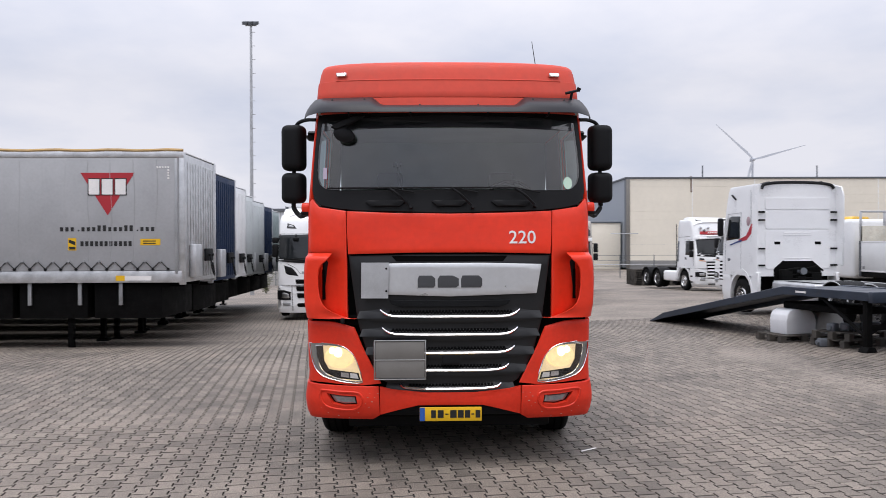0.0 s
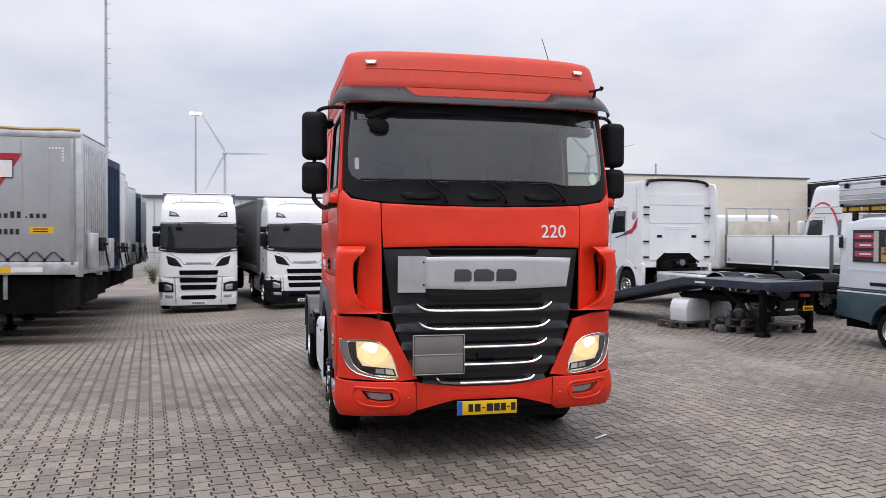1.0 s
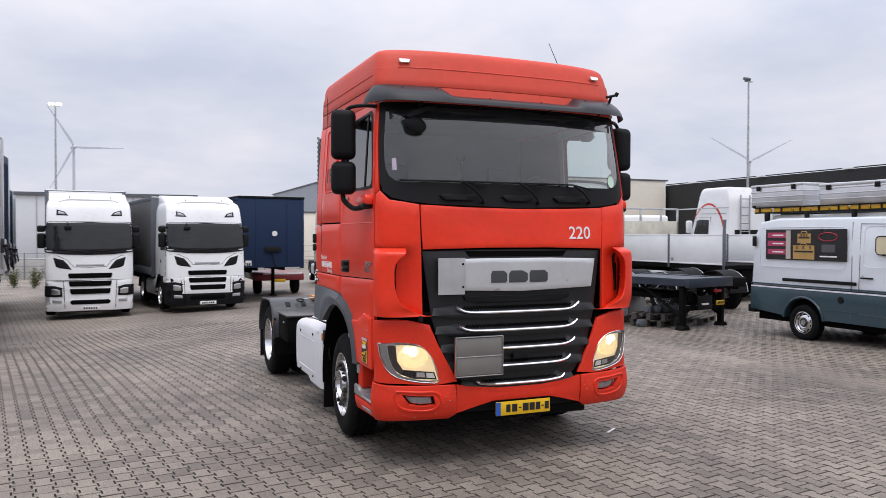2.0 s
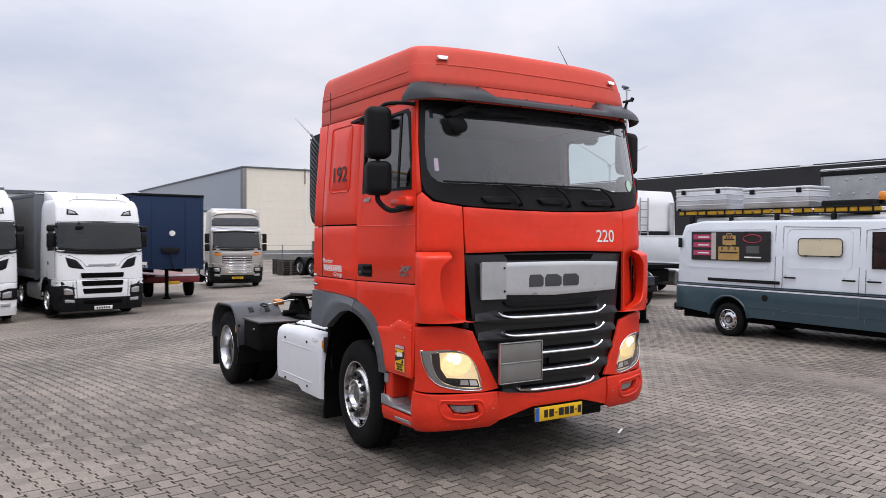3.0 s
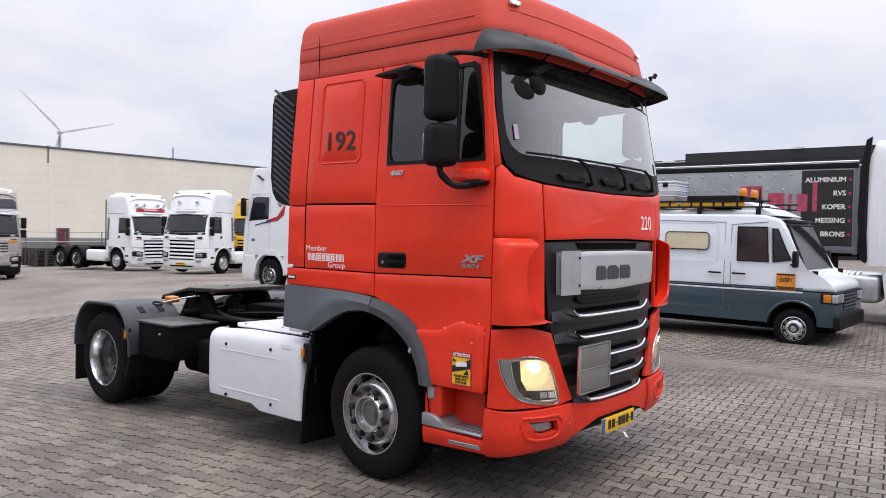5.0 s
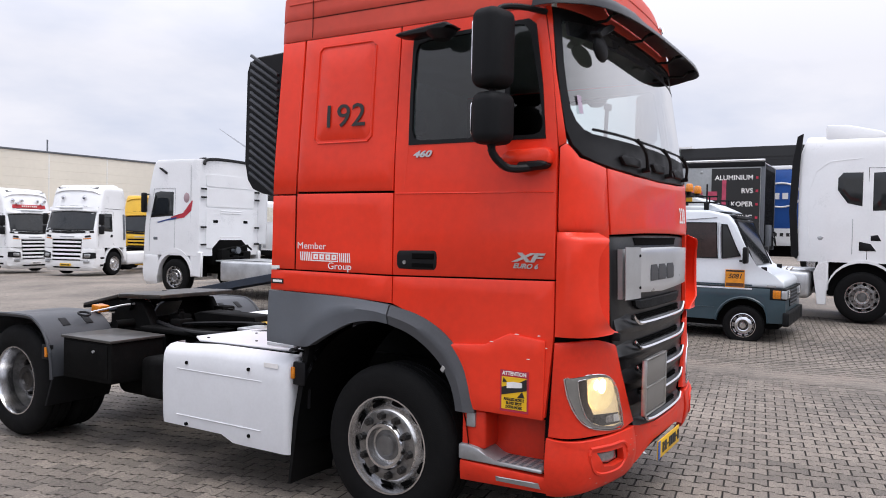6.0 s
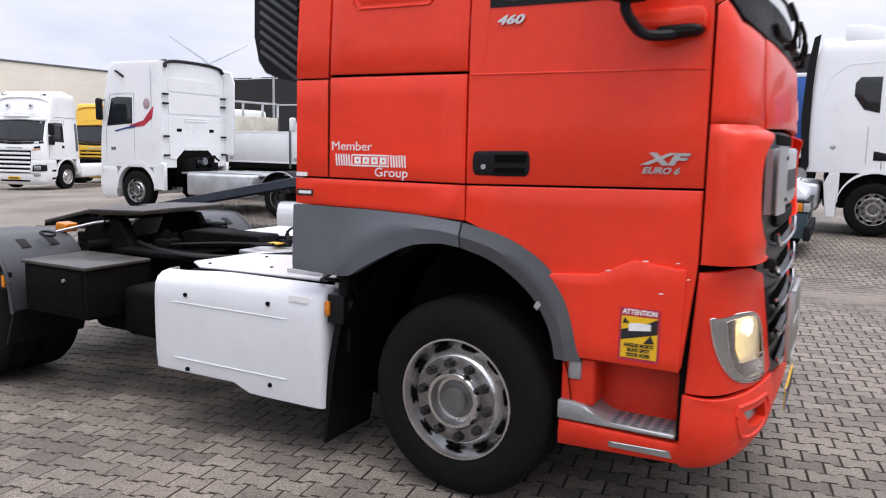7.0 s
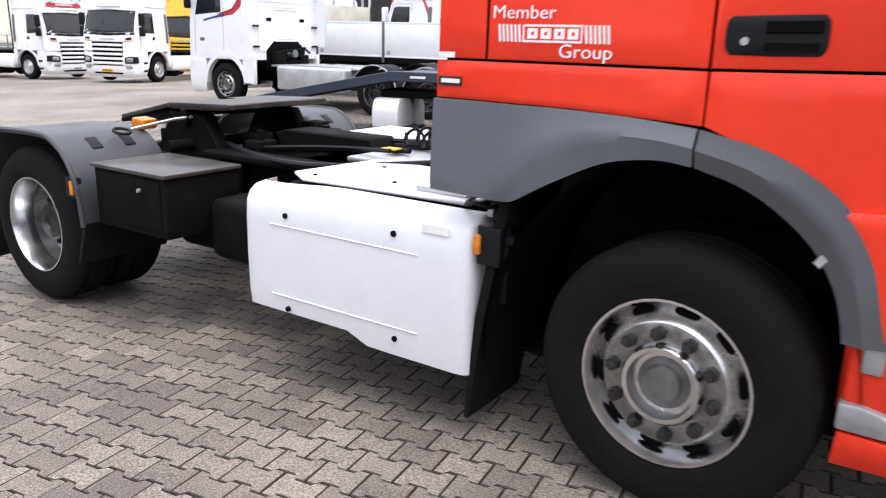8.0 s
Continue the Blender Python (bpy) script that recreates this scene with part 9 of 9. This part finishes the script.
# ---- long trailers in front of the dark hall ----
def sign_trailer():
    z0 = gz(23, 13)
    t = semi_trailer("long trailer with a studded metal side and a black word panel", pose(24.4, 9.15, z0), mat("studded_metal", (.30, .31, .31), .42, .5, vary=.2, scale=1.5, dirt=.3, dirt_color=(.16, .16, .15)), BLK2, length=8.8, floor=1.15, height=2.98, rail=GREY, legs=True)
    x = -1.264
    bp = part("word_panel", box(x - .006, x + .002, .14, 1.75, 1.38, 3.95), mat("panel_black", (.012, .012, .012), .35), t, "black word panel")
    for k, wd in enumerate(("ALUMINIUM", "RVS", "KOPER", "MESSING", "BRONS")):
        part("panel_word", lettering(wd, .235, moved_pose(Vector((x - .010, .36, 3.62 - .46 * k)), Vector((-1, 0, 0))), .002, align="RIGHT", bold=.004), WINK, bp, "white word")
        part("word_dot", box(x - .010, x - .005, .20, .28, 3.58 - .46 * k, 3.66 - .46 * k), REDS, bp, "red dot")
    # raised studs
    bm = bmesh.new()
    bmesh.ops.create_icosphere(bm, subdivisions=2, radius=.05, matrix=Matrix.Diagonal((.5, 1, 1, 1)))
    first = part("stud", bm, GALV, t)
    first.location = (x, 2.1, 1.75)
    for i in range(12):
        for j in range(5):
            if i or j:
                so = new("stud", first.data)
                so.parent = t
                so.location = (x, 2.1 + .52 * i + .26 * (j % 2), 1.75 + .52 * j)
    pk = mat("letter_pink", (.42, .05, .10), .45, vary=.4, scale=6)
    for y0, wd, z0_, z1 in ((1.25, .14, 2.55, 3.55), (1.55, .34, 2.55, 3.15), (2.05, .12, 2.55, 3.15), (2.3, .55, 2.55, 3.2), (3.05, .75, 2.55, 3.45), (4.3, .5, 2.55, 3.1), (5.0, .5, 2.55, 3.1), (5.8, .14, 2.6, 3.4)):
        part("name_bar", box(x - .012, x - .002, y0, y0 + wd, z0_, z1), pk, t, "pink block in place of a name")
    part("top_band", box(x - .02, x + .04, 0, 8.8, 4.0, 4.16, .01), BLK2, t, "black top band")
    part("top_rail", tube([(x, 8.8 * k / 20, 4.22) for k in range(21)], .04, 6), ALU, t, "pale top rail")
    return t


sign_trailer()
BOXBLUE = mat("bright_blue_panel", (.02, .09, .34), .4, vary=.15, scale=1)
bl = semi_trailer("blue and white box trailer with an oval mark", pose(27.4, -2.6, gz(26, 4)), BOXBLUE, WHITE, length=12.4, floor=1.1, height=3.0, rail=WHITE)
part("oval_mark", tube([(-1.275, 11.6 + .7 * math.cos(a), 3.0 + .45 * math.sin(a)) for a in np.linspace(0, math.tau, 25)], .035, 6), WINK, bl, "white oval line")
for k in range(3):
    part("mark_block", box(-1.272, -1.262, 11.35 + .3 * k, 11.55 + .3 * k, 2.85, 3.08), WINK, bl, "white block")
part("lower_band", box(-1.275, -1.262, .1, 12.4, 1.3, 1.75), WHITE, bl, "white lower band")
for k in range(7):
    part("band_bar", box(-1.28, -1.274, 10.6 + .22 * k, 10.72 + .22 * k, 1.45, 1.58), INK, bl, "dark bar")


# ---- halls ----
def hall():
    cream = mat("cream_cladding", (.80, .745, .635), .6, vary=.06, scale=.15, dirt=.12, dirt_color=(.36, .34, .30))
    grey = mat("grey_cladding", (.30, .33, .37), .5, .2, vary=.08, scale=.2)
    t = tagged(thing("cream_hall", "long cream panel-clad hall with a grey gable side", "building", pose(23.5, 88, gz(30, 70))))
    H = 10.65
    part("hall_core", box(.4, 44.2, .4, 62, -.5, H - .3), grey, t, "hall body")
    # cladding in panels, with joints
    for k in range(6):
        x0 = 0.35 + 7.35 * k
        for j in range(10):
            z0 = 1.0 + (H - 1.0) * j / 10
            part("wall_panel", box(x0, x0 + 7.32, .0, .40, z0, z0 + (H - 1.0) / 10 - .006), cream, t)
        part("joint_strip", box(x0 + 7.30, x0 + 7.37, -.03, .1, 1.0, H, .01), WHITE, t, "pale joint strip")
    part("low_annex", box(-9.0, -.25, 2.0, 14.0, -.6, 5.5, .02), cream, t, "low cream annex beside the gable")
    part("annex_edge", box(-9.1, -.2, 1.9, 14.1, 5.5, 5.68, .02), GREY, t, "dark annex roof edge")
    part("plinth", box(.3, 44.5, -.05, .4, -.6, .98), mat("concrete_plinth", (.24, .24, .235), .8, vary=.15, scale=.6), t, "grey concrete plinth")
    for j in range(10):
        z0 = .2 + (H - .2) * j / 10
        part("gable_panel", box(-.05, .35, 1.0, 60, z0, z0 + H / 10 - .015), grey, t)
    part("corner_strip", box(-.12, .32, -.09, .3, .2, H + .02, .02), PLATEG, t, "dark corner strip")
    part("corner_strip", box(-.14, .3, -.06, .7, .2, H + .03, .02), GREY, t, "dark corner strip")
    part("roof_edge", box(-.2, 44.8, -.12, .5, H - .05, H + .16, .03), GREY, t, "dark roof edge")
    part("roof_edge", box(-.2, .3, .5, 61, H - .05, H + .16, .03), GREY, t, "dark roof edge")
    part("stain", box(7.45, 7.62, -.036, -.030, 9.0, 10.9), mat("rust_stain", (.16, .10, .07), .9), t, "rusty stain below the gutter")
    dr = part("hall_door", box(8.6, 9.7, -.10, .05, -.5, 2.0, .02), mat("door_maroon", (.10, .012, .02), .5), t, "dark red door")
    part("door_frame", box(8.45, 9.85, -.075, .02, -.5, 2.12), GREY, dr, "door frame")
    part("pipe_run", join(rod((-4, -.3, .6), (14, -.3, .6), .06), rod((-2, -.3, 4.2), (1.2, -.3, 4.2), .05)), GALV, t, "grey pipe")
    for x in (10.0, 24.0):
        part("roof_mast", rod((x, 3, H), (x, 3, H + 1.8), .08), GREY, t, "short roof mast")
    return t


hall()


def dark_hall():
    dk = mat("black_cladding", (.020, .021, .023), .5, .2, vary=.15, scale=.3)
    t = thing("dark_hall", "low black ribbed hall along the yard", "building", pose(68, 0, 0))
    part("hall_core", box(.3, 30, -70, 97, -1, 9.1), dk, t, "hall body")
    part("hall_high", box(.25, 30, -70, 33, 9.0, 9.9), dk, t, "raised part")
    for j in range(40):
        z = .0 + .235 * j
        part("wall_rib", box(.27, .32, -70, 97, z, z + .12), dk, t)
    for k in range(12):
        y = -50 + 12 * k
        part("roof_mark", box(-.08, .2, y, y + 1.2, 9.12 + (.82 if y < 32 else 0), 9.26 + (.82 if y < 32 else 0)), WHITE, t, "pale roof light")
    return t


dark_hall()
ho = thing("white_hall", "distant white hall behind the parked trailers", "building", pose(-40, 110, -1.5))
part("hall_wall", box(0, 46, 0, 20, 0, 8.5, .1), mat("far_white_wall", (.60, .62, .64), .6, vary=.06, scale=.1), ho, "pale wall")
for k in range(12):
    part("wall_joint", box(3.8 * k, 3.8 * k + .12, -.06, 0, 0, 8.5), GALV, ho)
part("hall_roof", box(-.3, 46.3, -.3, 20.3, 8.5, 8.9), GREY, ho, "grey roof edge")
wb = thing("white_trader_board", "white board with blue blocks beyond the flat-bed", "board", pose(34, 24, gz(34, 24)))
part("board_face", box(-.1, .1, -4, 4, 1.0, 4.6, .03), WHITE, wb, "white face")
for k in range(3):
    part("board_mark", box(-.12, -.1, 1.4 - .9 * k, 2.0 - .9 * k, 2.6, 3.5), BLUE, wb, "blue block")
part("board_post", join(box(-.1, .1, -3.6, -3.4, 0, 1.0), box(-.1, .1, 3.4, 3.6, 0, 1.0)), GREY, wb, "posts")


# ---- unseen plain walls added behind the viewer, they darken reflections and low light ----
YARDWALL = mat("plain_grey_wall", (.22, .22, .215), .7, vary=.12, scale=.3, dirt=.2)
for nm, q in (("wall_west", (-32.6, -32, -40, 12, -1, 7.5)), ("wall_south", (-32, 40, -30.6, -30, -1, 7.5))):
    w = thing(nm, "unseen plain grey wall added behind the viewer", "wall", None, "", "structure")
    part("wall_face", box(*q, .05), YARDWALL, w, "plain grey wall")
    part("wall_coping", box(q[0] - .1, q[1] + .1, q[2] - .1, q[3] + .1, 7.5, 7.7, .03), GREY, w, "dark coping")

# ---- fence, pallets, masts, turbines ----
fence = thing("yard_fence", "thin grey wire fence on posts at the yard's edge", "fence")
for k in range(30):
    x = -40 + 3 * k
    part("fence_post", rod((x, 66, gz(x, 66) - .1), (x, 66, gz(x, 66) + 2.0), .04, seg=6), GREY, fence)
for z in (.5, 1.0, 1.5, 1.95):
    part("fence_wire", tube([(-40 + 3 * k, 66, gz(-40 + 3 * k, 66) + z) for k in range(30)], .015, 4), GREY, fence)
kb = thing("kerb_wall", "low concrete wall behind the trailers", "wall", None, "", "structure")
part("wall_block", box(-40, 11, 66.4, 66.8, -2.2, .1, .03), mat("pale_concrete", (.42, .41, .39), .8, vary=.15, scale=.5), kb, "pale concrete")
for k in range(5):
    for j in range(7):
        pallet(pose(13.9 + 1.25 * (k % 3), 48.5 + 1.0 * (k // 3), gz(13, 48) + .145 * j, 0, 0, 3 * k - 4 + (j * 7) % 5), "weathered pallet in a stack by the fence", group="pallet stacks")


def shrub(x, y, h, seed, label):
    """A thin straggly shrub: bent stems with small leaves."""
    r = random.Random(seed)
    t = thing("shrub", label, "shrub", pose(x, y, gz(x, y)), "shrubs by the low wall")
    leaves = bmesh.new()
    for k in range(9):
        a, lean = r.uniform(0, math.tau), r.uniform(.15, .6)
        top = h * r.uniform(.6, 1.0)
        pts = bend([(0, 0, -.05), (.25 * lean * math.cos(a), .25 * lean * math.sin(a), top * .4), (lean * math.cos(a) + r.uniform(-.1, .1), lean * math.sin(a), top)], 5)
        part("stem", tube(pts, .012, 5), TWIG, t)
        for p in pts[3:]:
            for _ in range(14):
                c = p + Vector((r.gauss(0, .11), r.gauss(0, .11), r.gauss(0, .10)))
                u, v = Vector((r.uniform(-1, 1), r.uniform(-1, 1), r.uniform(-1, 1))).normalized() * .045, Vector((r.uniform(-1, 1), r.uniform(-1, 1), r.uniform(-1, 1))).normalized() * .03
                leaves.faces.new([leaves.verts.new(c + q) for q in (-u, v, u, -v)])
    part("foliage", leaves, LEAF, t, "sparse yellow-green leaves", sharp=180)


TWIG = mat("twig_bark", (.10, .075, .05), .8)
LEAF = mat("dull_leaf", (.10, .11, .04), .7, vary=.4, scale=8)
for k, (x, y, h) in enumerate(((-10.9, 52.0, 1.5), (-9.2, 53.5, 1.2), (-8.0, 52.5, 1.3))):
    shrub(x, y, h, 11 + k, "sparse straggly shrub in front of the low concrete wall")


def light_mast(label, x, y, top, heads, ladder=False, r=.12):
    z = gz(x, y)
    t = thing("light_mast", label, "street lamp", pose(x, y, z), "light masts")
    h = top - z
    part("pole", rod((0, 0, -.2), (0, 0, h), r, r * .5, 12), GALV, t, "tapered steel pole")
    part("cross_arm", rod((-.36, 0, h), (.36, 0, h), .05), GALV, t, "cross arm")
    for k in range(heads):
        xx = -.3 + .6 * k / max(1, heads - 1)
        part("lamp_head", moved(box(-.22, .22, -.18, .18, -.10, .10, .03), pose(xx, -.15, h + .12, 25)), GREY if not label.startswith("lit") else GLOWS, t, "lamp head")
    if ladder:
        for k in range(int(h / .9)):
            part("rung", rod((0, 0, 1 + .9 * k), (.28, 0, 1 + .9 * k), .02, seg=5), GALV, t)
    return t


light_mast("tall lattice-runged light mast behind the trailers", -11.4, 50, 16.4, 3, True, .14)
light_mast("lit street lamp on a tall steel pole", -8.5, 75, 13.2, 2)
light_mast("tall light mast above the dark hall", 38.3, 42.5, 13.0, 1, r=.11)


def turbine(x, y, hub, blade, spin, yaw):
    t = thing("wind_turbine", "distant white three-bladed wind turbine", "wind turbine", pose(x, y, -2, 0, 0, yaw), "wind turbines")
    wt = TURB
    part("tower", rod((0, 0, 0), (0, 0, hub), 1.9, 1.1, 20), wt, t, "tapered tower")
    part("nacelle", box(-1.8, 1.8, -3, 6, hub - 1.6, hub + 2.0, .6, 3), wt, t, "nacelle")
    rt = part("rotor_hub", moved(lathe([(-2.4, 0), (-1.8, 1.2), (-.5, 1.8), (1.0, 1.8), (1.0, 0)], 16, "y"), Matrix.Translation((0, -4, hub))), wt, t, "rotor hub")
    for k in range(3):
        a = radians(spin + 120 * k)
        bm = prism([(-.7, 0), (.7, 0), (1.7, blade * .18), (1.0, blade * .55), (.35, blade), (-.2, blade), (-.7, blade * .3)], "y", -.3, .3, .05)
        part("blade", moved(bm, Matrix.Translation((0, -4.2, hub)) @ Matrix.Rotation(a, 4, "Y")), wt, rt, "long white blade")


TURB = mat("turbine_white", (.50, .53, .58), .5, vary=.02)
turbine(-53, 898, 97, 50, 88, 15)
turbine(356, 818, 97, 55, -45, -10)
turbine(700, 711, 95, 55, 62, -30)
litter = thing("paper_scrap", "white paper scrap lying on the paving", "litter", pose(1.49, 6.94, .003, 0, 0, 35))
part("scrap", prism([(-.10, -.012), (.095, -.015), (.10, .008), (-.095, .011)], "z", 0, .003), WINK, litter, "white paper")


# ---- interlocking pavers ----
def paver_outline():
    a, b, c, w, v = .0956, .0565, .0395, .0783, .0528
    q = [(a, w), (b, w), (c, v), (-c, v), (-b, w), (-a, w)]
    return q + [(-x, -y) for x, y in q]


def paver_geometry():
    out = paver_outline()
    inn = [(x - math.copysign(.0030, x), y - math.copysign(.0030, y)) for x, y in out]
    top = [(x, y, 0.0) for x, y in inn]
    rim = [(x, y, -.004) for x, y in out]
    foot = [(x, y, -.014) for x, y in out]
    k = len(out)
    faces = [tuple(range(k))]
    for lo in (0, k):
        faces += [(lo + i, lo + k + i, lo + k + (i + 1) % k, lo + (i + 1) % k) for i in range(k)]
    return top + rim + foot, faces


ux, uy = LAY
vx, vy = -LAY[1], LAY[0]
PV, PF = paver_geometry()
ORIGIN = (-1.86, 9.40)


rng = random.Random(4)
spots, chosen = [], []
for j in range(-170, 171):
    for i in range(-140, 141):
        u, v = (i + (.5 if j % 2 else 0)) * PITCH, j * ROW
        x, y = ORIGIN[0] + u * ux + v * vx, ORIGIN[1] + u * uy + v * vy
        if PLEFT < x < PRIGHT and PNEAR < y < PFAR:
            near = -2.9 < x < -1.35 and 8.4 < y < 13.5
            (chosen if near and len(chosen) < 300 else spots).append((x, y))

pave_mesh = bpy.data.meshes.new("paver")
pave_mesh.from_pydata([(x * ux + y * vx, x * uy + y * vy, z) for x, y, z in PV], [], PF)
pave_mesh.materials.append(PAVE_OB)
pave_mesh.materials.append(JOINT)
pave_mesh.polygons.foreach_set("material_index", [0] + [1] * (len(PF) - 1))
for x, y in chosen:
    ob = new("paver", pave_mesh)
    ob.parent = ground
    ob.matrix_basis = pose(x, y, gz(x, y) + rng.uniform(-.0015, .0015), rng.uniform(-.5, .5), rng.uniform(-.5, .5), rng.uniform(-.4, .4))

local = np.array([(x * ux + y * vx, x * uy + y * vy, z) for x, y, z in PV])
count, k = len(spots), len(PV)
base = np.array([(x, y, gz(x, y) + rng.uniform(-.0015, .0015)) for x, y in spots])
tilt = np.array([(rng.uniform(-.009, .009), rng.uniform(-.009, .009)) for _ in spots])
verts = base[:, None, :] + local[None, :, :]
verts[:, :, 2] += tilt[:, None, 0] * local[None, :, 0] + tilt[:, None, 1] * local[None, :, 1]
verts = verts.reshape(-1, 3)
me = bpy.data.meshes.new("paving_rest")
loops = np.concatenate([np.array([i for f in PF for i in f])[None, :] + (np.arange(count) * k)[:, None]]).reshape(-1)
sizes = np.tile(np.array([len(f) for f in PF]), count)
starts = np.concatenate([[0], np.cumsum(sizes)[:-1]])
me.vertices.add(len(verts)); me.vertices.foreach_set("co", verts.astype(np.float32).reshape(-1))
me.loops.add(len(loops)); me.loops.foreach_set("vertex_index", loops.astype(np.int32))
me.polygons.add(len(sizes)); me.polygons.foreach_set("loop_start", starts.astype(np.int32))
me.polygons.foreach_set("use_smooth", np.zeros(len(sizes), dtype=bool))
me.update(calc_edges=True)
me.materials.append(PAVE_ISLE)
me.materials.append(JOINT)
me.polygons.foreach_set("material_index", np.tile(np.array([0] + [1] * (len(PF) - 1), dtype=np.int32), count))
rest = new("paving_rest", me)
rest.parent = ground
tagged(rest, "the remaining interlocking pavers", kind="stuff")
